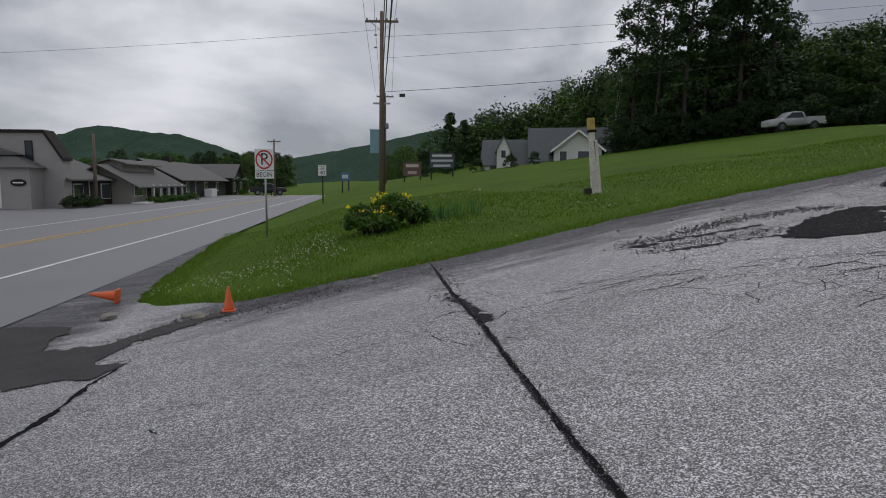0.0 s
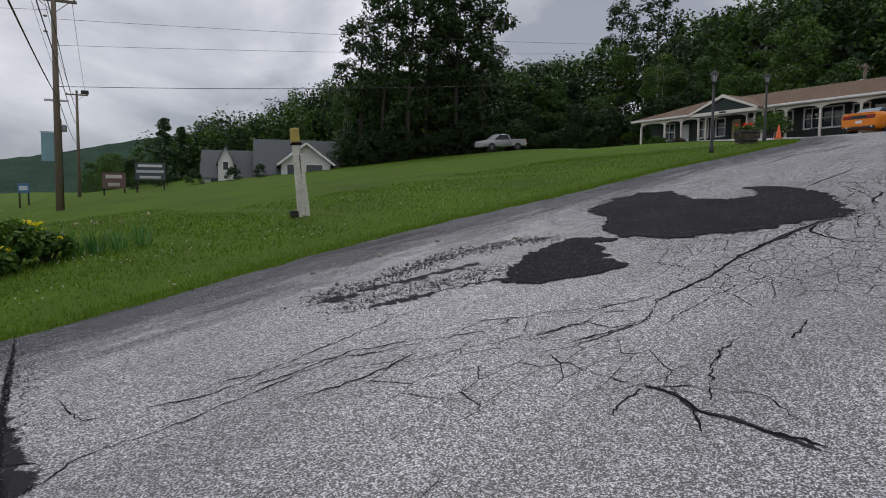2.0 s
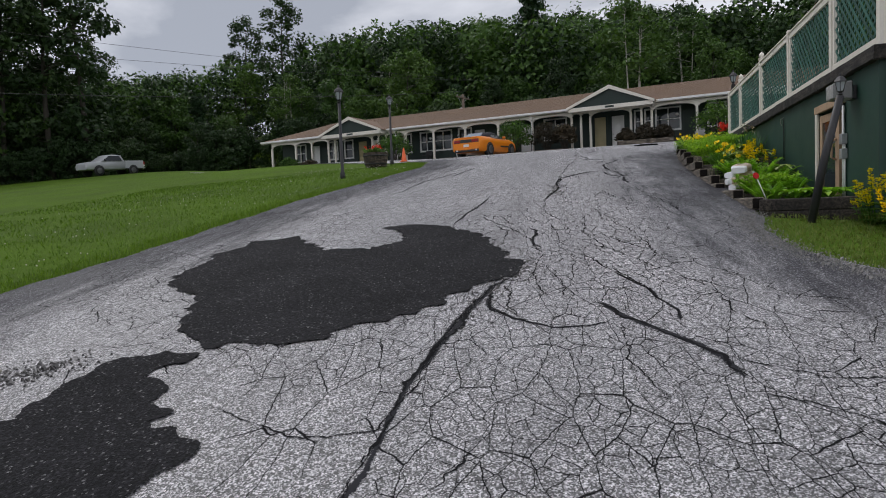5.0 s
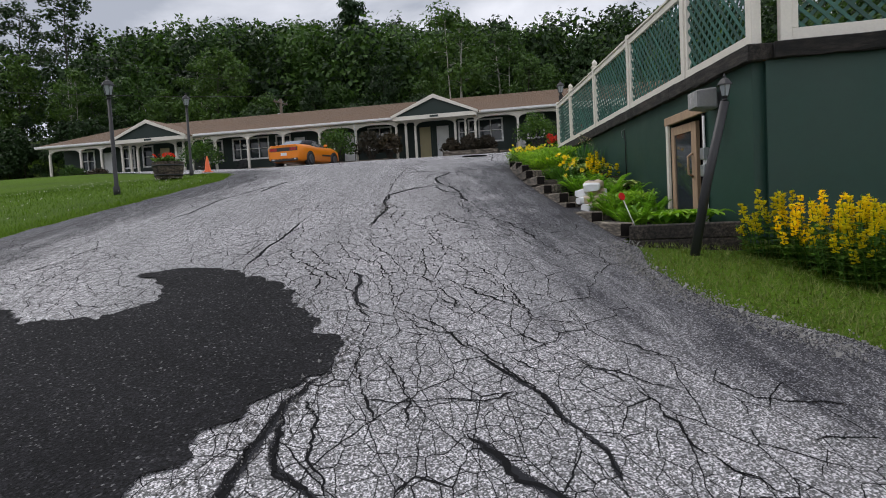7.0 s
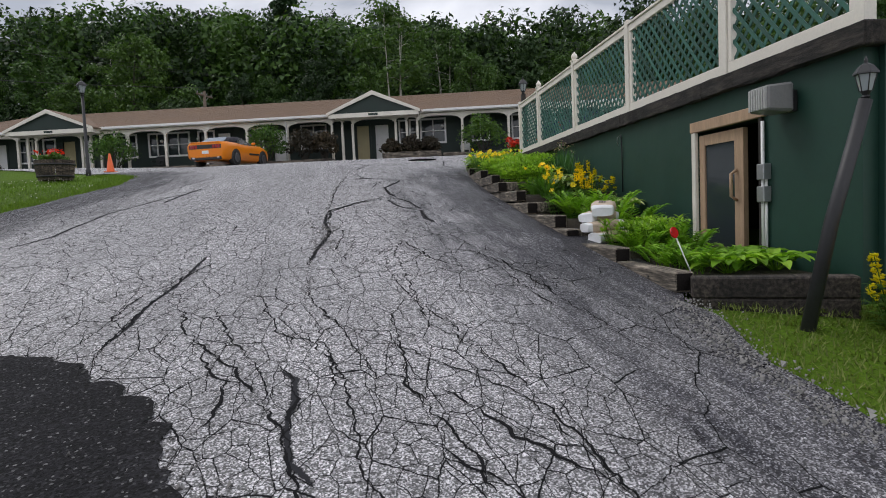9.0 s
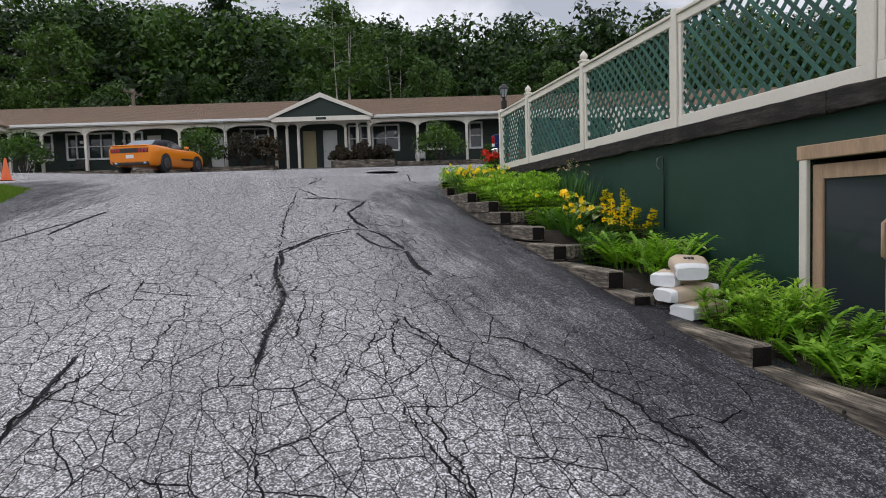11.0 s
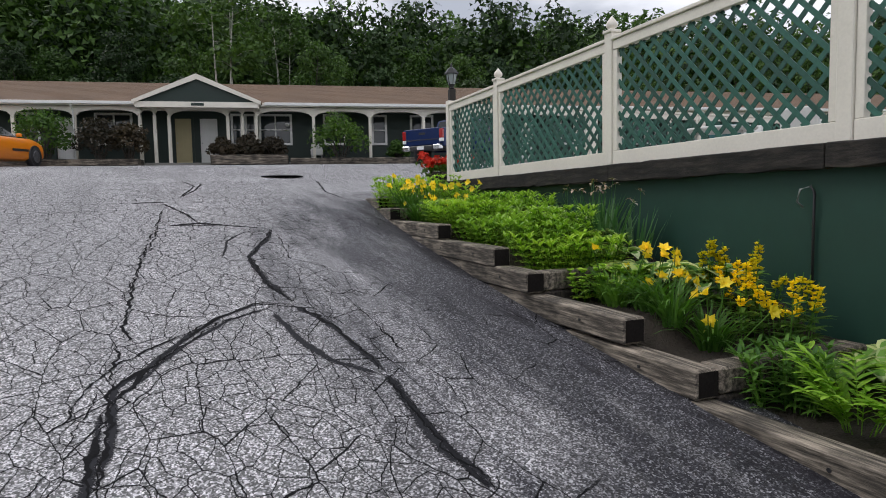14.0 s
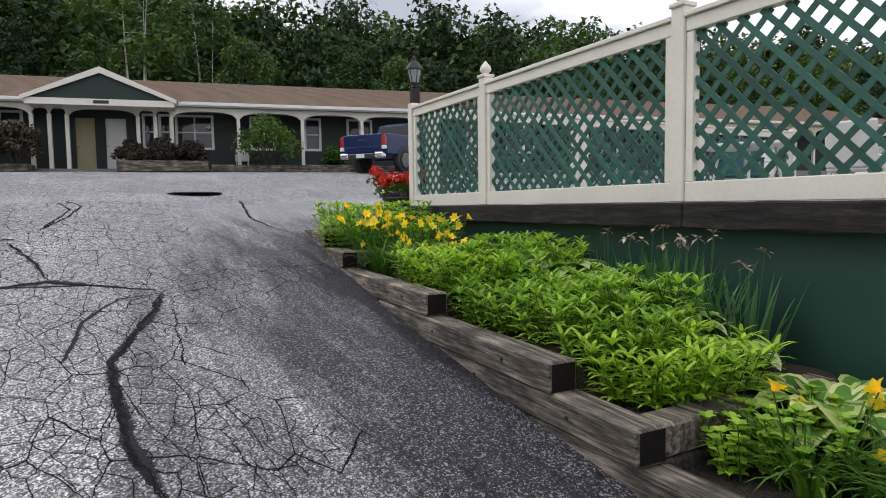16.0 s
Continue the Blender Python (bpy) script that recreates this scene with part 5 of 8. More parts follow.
split([(16.08, 8.73), (15.65, 8.56), (15.36, 8.45), (15.03, 8.29)], 0.05)
seal([(17.23, 9.40), (17.70, 9.70), (18.52, 10.03), (19.43, 10.06), (19.90, 10.14)], 0.12)
split([(17.23, 9.40), (17.70, 9.70), (18.52, 10.03), (19.43, 10.06), (19.90, 10.14)], 0.06)
split([(19.90, 10.14), (19.96, 10.64), (19.82, 11.20)], 0.06)
split([(19.96, 10.64), (20.02, 10.97), (19.81, 11.22)], 0.16)
split([(19.90, 10.14), (20.38, 9.71), (20.80, 9.22), (21.02, 8.87)], 0.03)
split([(17.16, 10.49), (17.89, 10.72), (18.94, 11.03), (20.50, 11.56), (21.31, 11.79)], 0.04)
split([(20.57, 13.44), (21.09, 12.52), (21.40, 11.86)], 0.035)
split([(21.23, 12.23), (21.52, 11.85)], 0.12)
split([(21.30, 11.83), (20.58, 11.29), (20.06, 10.98)], 0.05)
split([(22.02, 11.86), (23.54, 12.18), (24.27, 12.65)], 0.05)
split([(25.33, 10.45), (23.38, 10.02), (22.62, 9.60)], 0.06)
split([(17.77, 9.32), (17.42, 9.15), (17.07, 8.92), (16.88, 8.84), (16.44, 8.65), (16.28, 8.57)], 0.024)
seal([(18.45, 10.24), (19.16, 10.39), (19.64, 10.36), (19.81, 10.15)], 0.06)
split([(18.98, 9.83), (18.71, 9.70), (18.47, 9.65)], 0.02)
split([(21.88, 11.87), (22.92, 11.97), (23.94, 12.20), (24.49, 12.66)], 0.05)


def patch(name, poly, seed, label, material=None):
    """A layer of fresh asphalt with a frayed rim."""
    rim = ragged(ragged(poly + poly[:1], 0.06, 0.17, seed), 0.018, 0.05, seed + 40)[:-1]
    return sheet(name, rim, 0.035, 0.012, material or M_PATCH, label, "asphalt patch", kind="structure")


patch("pavement_patch", [(4.04, 7.45), (4.46, 7.13), (4.9, 7.05), (5.29, 7.1), (5.35, 7.5), (5.6, 8.0), (6.0, 8.26), (5.73, 8.55), (5.4, 8.6), (4.75, 8.22), (4.35, 7.9)], 3, "small fresh black asphalt repair patch")
patch("pavement_patch", [(6.10, 8.3), (6.42, 7.70), (7.26, 7.5), (7.79, 7.28), (8.4, 7.22), (9.03, 7.33), (9.4, 7.9), (9.85, 8.31), (10.45, 9.1), (10.42, 9.58), (10.05, 9.88), (9.55, 9.2),
                          (9.2, 9.1), (8.7, 9.7), (9.24, 10.7), (8.84, 11.2), (7.79, 10.71), (7.02, 10.2), (6.8, 9.4), (6.38, 8.9)], 6, "large fresh black asphalt repair patch")
patch("pavement_patch", [(-6.4, 5.2), (-4.11, 5.66), (-3.2, 5.68), (-3.2, 6.0), (-3.6, 6.3), (-3.4, 6.9), (-3.0, 7.4), (-2.6, 7.7), (-3.4, 7.6), (-4.2, 6.8), (-4.5, 6.9), (-4.6, 7.4), (-5.0, 8.2), (-6.4, 8.0)], 9, "old dark gravelly asphalt repair by the road", M_GRIT)


def crumbs(name, line, spread, count, seed, size, label, material=None):
    """Loose broken asphalt along a line: many small angular stones."""
    rng = np.random.default_rng(seed)
    vs, fs = [], []
    base = np.array([(1, 1, 1), (1, -1, -1), (-1, 1, -1), (-1, -1, 1)], float)
    for _ in range(count):
        k = rng.integers(0, len(line) - 1)
        u = rng.uniform()
        x = line[k][0] + (line[k + 1][0] - line[k][0]) * u + rng.normal() * spread
        y = line[k][1] + (line[k + 1][1] - line[k][1]) * u + rng.normal() * spread
        s = size * rng.uniform(0.4, 1.3) * (2.2 if rng.uniform() < 0.04 else 1)
        q = base * rng.uniform(0.5, 1.2, (4, 3)) * s * 0.5
        n = len(vs)
        vs.extend((q + np.array([x, y, land1(x, y) + s * 0.25])).tolist())
        fs.extend([(n, n + 1, n + 2), (n, n + 3, n + 1), (n, n + 2, n + 3), (n + 1, n + 3, n + 2)])
    return tagged(raw(name, vs, fs, material or M_RUBBLE), label, "rubble", kind="stuff")


crumbs("rubble", [(2.3, 8.1), (3.27, 8.48), (4.05, 8.89), (4.82, 9.05), (5.6, 8.9)], 0.12, 1600, 1, 0.018, "loose crumbs of broken asphalt in a rut")
crumbs("rubble", [(2.4, 7.6), (3.12, 7.83), (3.72, 7.78), (4.3, 7.95)], 0.14, 900, 2, 0.015, "loose crumbs of broken asphalt beside the patch")
crumbs("rubble", [(-3.6, 6.9), (-3.3, 7.6), (-2.9, 7.75), (-2.2, 7.7), (-1.4, 8.0)], 0.18, 1200, 3, 0.018, "loose gravel at the corner of the lawn")
crumbs("rubble", [(-0.3, 8.3), (0.1, 7.6), (0.0, 6.9), (0.2, 6.3)], 0.1, 500, 4, 0.012, "loose crumbs along the seam")
crumbs("rubble", [(7.2, 6.9), (7.9, 7.2), (8.7, 7.15), (9.2, 7.5), (10.1, 8.6)], 0.11, 1100, 5, 0.011, "loose crumbs along the patch rim")
crumbs("rubble", [(9.4, 4.4), (9.9, 4.9), (10.6, 5.4), (11.4, 5.7), (12.3, 5.85)], 0.09, 2400, 6, 0.011, "pale gravel along the grass verge", M_PALEGRAVEL)
crumbs("rubble", [(0.2, 6.2), (0.49, 4.55), (0.68, 3.24), (0.78, 2.7)], 0.04, 500, 8, 0.010, "fine crumbs along the seam")
crumbs("rubble", [(13.3, 9.0), (14.0, 9.25), (14.7, 9.55)], 0.08, 450, 7, 0.012, "loose crumbs in the wide crack")
crack([(2.2, 7.95), (3.2, 8.15), (4.3, 8.35)], 0.4, 400, material=M_STAIN, lift=0.003, label="dark damp rut beside the patch")
crack([(2.6, 7.45), (3.5, 7.55), (4.2, 7.5)], 0.34, 404, material=M_STAIN, lift=0.003, label="dark damp rut beside the patch")


def drain():
    d = thing("drain_cover", pose(26.0, 11.25, land1(26.0, 11.25) + 0.005), "round dark iron drain cover in the asphalt", "drain cover")
    bm = bmesh.new()
    lathe(bm, [(0.42, 0.0), (0.42, 0.012), (0.40, 0.014)], 24)
    part("rim", bm, M_IRON, d)
    bm = bmesh.new()
    for k in range(7):
        y = -0.27 + k * 0.09
        h = math.sqrt(max(0, 0.33 ** 2 - y * y))
        box(bm, -h, y - 0.02, 0.014, h, y + 0.02, 0.022)
    part("grating", bm, M_IRON, d)


drain()

# ---- timber edging of the flower bed ----
EDGE_LINE = [(12.30, 5.80), (13.4, 6.26), (14.3, 6.62), (15.8, 7.22), (17.4, 7.86), (19.1, 8.39), (20.8, 8.9), (22.4, 9.25)]


def edge_at(s):
    """The point s metres up along the edging."""
    for (x0, y0), (x1, y1) in zip(EDGE_LINE, EDGE_LINE[1:]):
        d = math.hypot(x1 - x0, y1 - y0)
        if s <= d or (x1, y1) == EDGE_LINE[-1]:
            return (x0 + (x1 - x0) * s / d, y0 + (y1 - y0) * s / d)
        s -= d


def timber(w, s, length, z, h=0.152, name="timber", end=True, inset=0.0):
    (x0, y0), (x1, y1) = edge_at(s), edge_at(s + length)
    bm = bmesh.new()
    L = math.hypot(x1 - x0, y1 - y0)
    box(bm, 0, -0.15 - inset, -h, L, -inset, 0, 0.012)
    t = part(name, bm, [M_TIMBER, M_ENDGRAIN], w)
    if end:
        for p in t.data.polygons:
            if p.center.x < 0.004:
                p.material_index = 1
    t.matrix_basis = pose(x0, y0, z, random.uniform(-0.5, 0.5), 0, math.degrees(math.atan2(y1 - y0, x1 - x0)) + random.uniform(-0.3, 0.3))
    return t


COURSES = [(0.12, 2.05), (1.12, 2.17), (2.34, 2.30), (2.72, 2.45), (3.78, 2.61), (4.30, 2.78), (5.31, 2.94), (5.83, 3.08), (7.12, 3.23), (8.93, 3.38), (9.7, 3.52)]


def edging():
    w = thing("timber_edging", pose(0, 0, 0), "stepped edging of grey weathered landscape timbers", "edging")
    random.seed(4)
    for k, (s, z) in enumerate(COURSES):
        timber(w, s, 2.15 if k < 9 else 1.3, z, 0.15)
        for u in (0.4, 1.2):
            x, y = edge_at(s + u)
            bm = bmesh.new()
            lathe(bm, [(0.010, 0), (0.010, 0.006)], 8)
            sp = part("spike_head", bm, M_IRON, w)
            sp.matrix_basis = pose(x, y, z - 0.07, -90, 0, 20)
    for k, ln in ((2, 0.5), (4, 1.1), (6, 1.15), (9, 0.5)):
        s, z = COURSES[k]
        x, y = edge_at(s)
        for c in range(2):
            # the lower course takes the darker brown timber
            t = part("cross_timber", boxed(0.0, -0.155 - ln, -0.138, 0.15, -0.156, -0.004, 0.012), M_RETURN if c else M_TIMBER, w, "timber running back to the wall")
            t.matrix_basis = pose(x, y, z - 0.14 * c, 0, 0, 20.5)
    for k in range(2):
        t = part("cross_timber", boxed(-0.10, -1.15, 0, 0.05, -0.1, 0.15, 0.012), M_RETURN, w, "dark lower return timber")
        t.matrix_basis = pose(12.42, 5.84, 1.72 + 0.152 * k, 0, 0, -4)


edging()


def bed_height(x, y):
    """Soil just under the tops of the stepped timbers."""
    s = (np.asarray(x) - 12.30) * 0.939 + (np.asarray(y) - 5.80) * 0.344
    at, top = [-0.5], [COURSES[0][1] - 0.06]
    for (s0, z0), (s1, z1) in zip(COURSES, COURSES[1:]):
        at += [s1 - 0.02, s1 + 0.22]
        top += [z0 - 0.06, z1 - 0.06]
    return np.interp(s, at, top)


sheet("flower_bed", [(12.42, 4.72), (12.36, 5.7), (13.44, 6.16), (14.34, 6.52), (15.84, 7.12), (17.44, 7.76), (19.14, 8.29), (20.84, 8.8), (21.6, 9.0), (22.6, 8.95), (22.95, 8.03), (18, 6.36)], 0.08, 0.0, M_SOIL,
      "dark mulch of the flower bed along the wall", "soil", zfun=bed_height)

# ---- plants of the bed ----
class Leaves:
    """Gathers leaf and petal strips into one mesh."""

    def __init__(self):
        self.v, self.f = [], []

    def strip(self, base, yaw, pitch, length, width, bend=0.8, seg=4, prof=(0.5, 0.95, 1.0, 0.7, 0.0), fold=0.15, twist=0.0):
        """A leaf from base: pitch is its rise at the foot, bend how far it arches over."""
        p = Vector(base)
        n0 = len(self.v)
        for i in range(seg + 1):
            u = i / seg
            a = pitch - bend * u
            side = Vector((-math.sin(yaw + twist * u), math.cos(yaw + twist * u), 0))
            up = Vector((-math.cos(yaw) * math.sin(a), -math.sin(yaw) * math.sin(a), math.cos(a)))
            w = width * prof[min(len(prof) - 1, round(u * (len(prof) - 1)))] * 0.5
            self.v += [p - side * w + up * fold * w, p, p + side * w + up * fold * w] if i < seg else [p]
            p = p + Vector((math.cos(yaw) * math.cos(a), math.sin(yaw) * math.cos(a), math.sin(a))) * (length / seg)
        for i in range(seg):
            a = n0 + 3 * i
            if i < seg - 1:
                self.f += [(a, a + 1, a + 4, a + 3), (a + 1, a + 2, a + 5, a + 4)]
            else:
                self.f += [(a, a + 1, a + 3), (a + 1, a + 2, a + 3)]

    def stem(self, a, b, r=0.003):
        a, b = Vector(a), Vector(b)
        d = (b - a).normalized()
        o = d.orthogonal().normalized() * r
        q = d.cross(o)
        n = len(self.v)
        self.v += [a + o, a - 0.5 * o + 0.87 * q, a - 0.5 * o - 0.87 * q, b + o, b - 0.5 * o + 0.87 * q, b - 0.5 * o - 0.87 * q]
        self.f += [(n, n + 1, n + 4, n + 3), (n + 1, n + 2, n + 5, n + 4), (n + 2, n, n + 3, n + 5)]

    def out(self, name, material, parent, label=""):
        ob = raw(name, self.v, self.f, material, parent, label)
        return ob if name == "flower" else tagged(ob, kind="stuff")


M_LILY = leafy("daylily_blades", (0.05, 0.13, 0.02), (0.12, 0.25, 0.045), 0.45)
M_PHLOX = leafy("fresh_green_leaves", (0.16, 0.31, 0.028), (0.37, 0.55, 0.075), 0.45)
M_FERN = leafy("bright_green_fronds", (0.12, 0.27, 0.022), (0.27, 0.47, 0.055), 0.45)
M_HOSTA = leafy("hosta_leaves", (0.11, 0.26, 0.04), (0.22, 0.4, 0.09), 0.4)
M_HOSTA_EDGE = leafy("cream_edged_hosta_leaves", (0.36, 0.46, 0.18), (0.62, 0.68, 0.4), 0.4)
M_LOOSE = leafy("loosestrife_leaves", (0.035, 0.095, 0.014), (0.13, 0.24, 0.035), 0.5)
M_IRIS = leafy("iris_blades", (0.05, 0.14, 0.05), (0.12, 0.24, 0.1), 0.4)
M_YELLOWPETAL = leafy("yellow_petals", (0.85, 0.58, 0.014), (0.95, 0.74, 0.06), 0.5, 0.3)
M_GOLDPETAL = leafy("golden_petals", (0.82, 0.6, 0.012), (0.93, 0.76, 0.035), 0.5, 0.3)
M_REDPETAL = leafy("red_petals", (0.5, 0.015, 0.01), (0.75, 0.05, 0.02), 0.5, 0.2)
M_SHRUB = leafy("shrub_leaves", (0.026, 0.07, 0.013), (0.085, 0.165, 0.026), 0.5)
M_DARKSHRUB = leafy("dark_reddish_shrub_leaves", (0.022, 0.02, 0.013), (0.06, 0.045, 0.03), 0.5, 0.15)
M_STRAW = leafy("spent_brown_blooms", (0.2, 0.14, 0.11), (0.5, 0.42, 0.36), 0.8, 0.1)


def daylily(m, seed, flowers=8, size=0.55, label="daylily clump with arching blades and yellow flowers"):
    rng = random.Random(seed)
    t = thing("daylily", m, label, "plant", "daylilies of the flower bed")
    L, S = Leaves(), Leaves()
    for _ in range(95):
        a, r = rng.uniform(0, math.tau), rng.uniform(0, 0.1)
        L.strip((r * math.cos(a), r * math.sin(a), 0), a + rng.uniform(-0.5, 0.5), rng.uniform(1.0, 1.5), size * rng.uniform(0.6, 1.15), rng.uniform(0.012, 0.02), rng.uniform(1.0, 2.1), 5, (0.8, 1, 1, 0.8, 0.5, 0))
    for _ in range(flowers):
        a, r, h = rng.uniform(0, math.tau), rng.uniform(0.05, 0.36), size * rng.uniform(0.5, 1.08)
        top = Vector((r * math.cos(a), r * math.sin(a), h))
        S.stem((0.3 * top.x, 0.3 * top.y, 0), top, 0.0035)
        P = Leaves()
        for k in range(6):
            P.strip((0, 0, 0), k * math.tau / 6, 1.0 if k % 2 else 0.85, 0.058, 0.034, 1.05, 3, (0.4, 1.0, 0.8, 0.0), 0.2)
        fl = P.out("flower", M_YELLOWPETAL, t, "yellow trumpet flower")
        fl.matrix_basis = pose(top.x, top.y, top.z, rng.uniform(30, 85), 0, rng.uniform(0, 360))
    L.out("foliage", M_LILY, t)
    S.out("stalk", M_LILY, t)
    return t


def loosestrife(m, seed, stems=22, spread=0.28, height=0.75, label="yellow loosestrife with tall flower spikes"):
    rng = random.Random(seed)
    t = thing("loosestrife", m, label, "plant", "yellow loosestrife plants")
    L, S, P = Leaves(), Leaves(), Leaves()
    for _ in range(stems):
        a, r = rng.uniform(0, math.tau), spread * math.sqrt(rng.uniform(0, 1))
        h = height * rng.uniform(0.5, 1.08)
        foot = Vector((0.75 * r * math.cos(a), 0.75 * r * math.sin(a), 0))
        top = Vector((1.2 * r * math.cos(a), 1.2 * r * math.sin(a), h))
        S.stem(foot, top, 0.004)
        n = int(h / 0.055)
        for i in range(1, n):
            u = i / n
            p = foot.lerp(top, u)
            w = rng.uniform(0, math.tau)
            bloom = u > 0.66
            for k in range(3):
                L.strip(p, w + k * 2.09, 0.35, (0.11 if not bloom else 0.035) * rng.uniform(0.8, 1.3), 0.032 if not bloom else 0.012, 0.7, 3, (0.5, 1, 0.8, 0))
            if bloom:
                for k in range(9):
                    b = p + Vector((math.cos(w + k * 0.7), math.sin(w + k * 0.7), 0)) * rng.uniform(0.010, 0.026) * (1.5 - u * 0.7) + Vector((0, 0, rng.uniform(-0.02, 0.03)))
                    for j in range(3):
                        P.strip(b, w + k * 0.7 + j * 2.1, 0.75, 0.026, 0.024, 0.5, 2, (0.8, 1.0, 0.0))
    L.out("foliage", M_LOOSE, t)
    S.out("stalk", M_LILY, t)
    tagged(P.out("bloom", M_GOLDPETAL, t, "golden yellow flower spikes"), kind="stuff")
    return t


def leafy_clump(m, seed, stems=34, spread=0.26, height=0.36, material=None, label="clump of fresh green leafy stems", leaf=(0.105, 0.021), name="perennial"):
    rng = random.Random(seed)
    t = thing(name, m, label, "plant", "green perennials of the flower bed")
    L, S = Leaves(), Leaves()
    for _ in range(stems):
        a, r = rng.uniform(0, math.tau), spread * math.sqrt(rng.uniform(0, 1))
        h = height * rng.uniform(0.65, 1.1)
        foot, top = Vector((0.8 * r * math.cos(a), 0.8 * r * math.sin(a), 0)), Vector((1.25 * r * math.cos(a), 1.25 * r * math.sin(a), h))
        S.stem(foot, top)
        n = max(4, int(h / 0.045))
        for i in range(1, n + 1):
            w = rng.uniform(0, math.tau)
            for k in range(3 if i < n else 5):
                L.strip(foot.lerp(top, i / n), w + k * 2.09 if i < n else w + k * 1.26, 0.75 if i == n else 0.4, leaf[0] * rng.uniform(0.7, 1.25), leaf[1], 0.9, 3, (0.45, 1, 0.75, 0))
    L.out("foliage", material or M_PHLOX, t)
    S.out("stalk", M_LILY, t)
    return t


def frond_clump(m, seed, fronds=20, length=0.42, label="clump of bright green divided fronds"):
    rng = random.Random(seed)
    t = thing("fern_like_perennial", m, label, "plant", "frond plants of the flower bed")
    L, S = Leaves(), Leaves()
    for _ in range(fronds):
        a = rng.uniform(0, math.tau)
        p, pitch, ln = Vector((0.06 * math.cos(a), 0.06 * math.sin(a), 0)), rng.uniform(1.05, 1.5), length * rng.uniform(0.75, 1.2)
        n = 9
        for i in range(n):
            u = i / n
            ang = pitch - 0.75 * u
            q = p + Vector((math.cos(a) * math.cos(ang), math.sin(a) * math.cos(ang), math.sin(ang))) * (ln / n)
            S.stem(p, q, 0.003)
            if i > 1:
                for s in (-1, 1):
                    L.strip(q, a + s * rng.uniform(0.75, 1.0), ang * 0.45 + 0.15, ln * (0.33 - 0.24 * abs(u - 0.45)), 0.03, 0.5, 3, (0.5, 1, 0.8, 0))
            p = q
        L.strip(p, a, 0.1, ln * 0.22, 0.025, 0.4, 3, (0.5, 1, 0.8, 0))
    L.out("foliage", M_FERN, t)
    S.out("stalk", M_FERN, t)
    return t


def hosta(m, seed, leaves=34, size=0.22, edged=True, label="hosta with broad cream-edged leaves"):
    rng = random.Random(seed)
    t = thing("hosta", m, label, "plant", "hostas of the flower bed")
    L, E = Leaves(), Leaves()
    for i in range(leaves):
        a = i * 2.399
        ring = (i / leaves)
        pitch = 1.25 - 0.75 * ring + rng.uniform(-0.15, 0.15)
        stalk = size * (0.5 + 0.8 * ring)
        p = Vector((math.cos(a) * math.cos(pitch), math.sin(a) * math.cos(pitch), math.sin(pitch))) * stalk
        L.stem((0, 0, 0), p, 0.004)
        ln = size * rng.uniform(0.8, 1.15)
        yw = a + rng.uniform(-0.3, 0.3)
        if edged:
            E.strip(p - Vector((0, 0, 0.003)), yw, pitch * 0.55, ln * 1.06, ln * 0.62, 1.2, 5, (0.3, 0.9, 1.0, 0.85, 0.5, 0.0), 0.3)
        L.strip(p, yw, pitch * 0.55, ln, ln * (0.42 if edged else 0.55), 1.2, 5, (0.3, 0.9, 1.0, 0.85, 0.5, 0.0), 0.3)
    L.out("foliage", M_HOSTA if edged else M_FERN, t)
    if edged:
        E.out("leaf_margin", M_HOSTA_EDGE, t, "cream leaf margins")
    return t


def iris(m, seed, blades=30, height=0.55):
    rng = random.Random(seed)
    t = thing("iris", m, "iris clump with upright blades and spent blooms", "plant", "irises of the flower bed")
    L, B = Leaves(), Leaves()
    for _ in range(blades):
        a, r = rng.uniform(0, math.tau), 0.17 * math.sqrt(rng.uniform(0, 1))
        L.strip((r * math.cos(a), r * math.sin(a), 0), a, rng.uniform(1.15, 1.55), height * rng.uniform(0.55, 1.1), 0.026, rng.uniform(0.1, 0.5), 4, (0.9, 1, 0.9, 0.6, 0), 0.05)
    for _ in range(3):
        a, r, h = rng.uniform(0, math.tau), rng.uniform(0, 0.15), height * rng.uniform(1.0, 1.25)
        top = Vector((r * math.cos(a), r * math.sin(a), h))
        L.stem((top.x * 0.5, top.y * 0.5, 0), top)
        for k in range(5):
            B.strip(top, k * 1.26, rng.uniform(-0.6, 0.8), 0.055, 0.026, 0.8, 2, (0.6, 1, 0))
    L.out("foliage", M_IRIS, t)
    B.out("spent_bloom", M_STRAW, t, "withered brown blooms")
    return t


def at_bed(s, back, lift=0.0, turn=0.0):
    """A spot in the bed: s metres up along the edging, back metres from it towards the wall."""
    x, y = 12.42 + s * 0.939 + back * 0.344, 5.83 + s * 0.344 - back * 0.939
    return pose(x, y, float(bed_height(x, y)) + lift - 0.02, 0, 0, turn)


# top end of the bed
for i, (s, b) in enumerate(((8.6, 0.28), (8.85, 0.6), (8.2, 0.4), (9.1, 0.35), (8.5, 0.8), (8.0, 0.65))):
    daylily(at_bed(s, b, 0.02, i * 70), 20 + i, 10 if i < 4 else 5, 0.46)
for i, (s, b) in enumerate(((9.45, 0.3), (9.65, 0.65), (10.0, 0.45), (9.25, 0.95), (10.2, 0.9), (9.8, 1.1), (9.0, 1.05), (10.35, 0.55))):
    leafy_clump(at_bed(s, b, 0.0, i * 50), 40 + i, 30, 0.25, 0.33, label="low leafy green plant at the top of the bed")
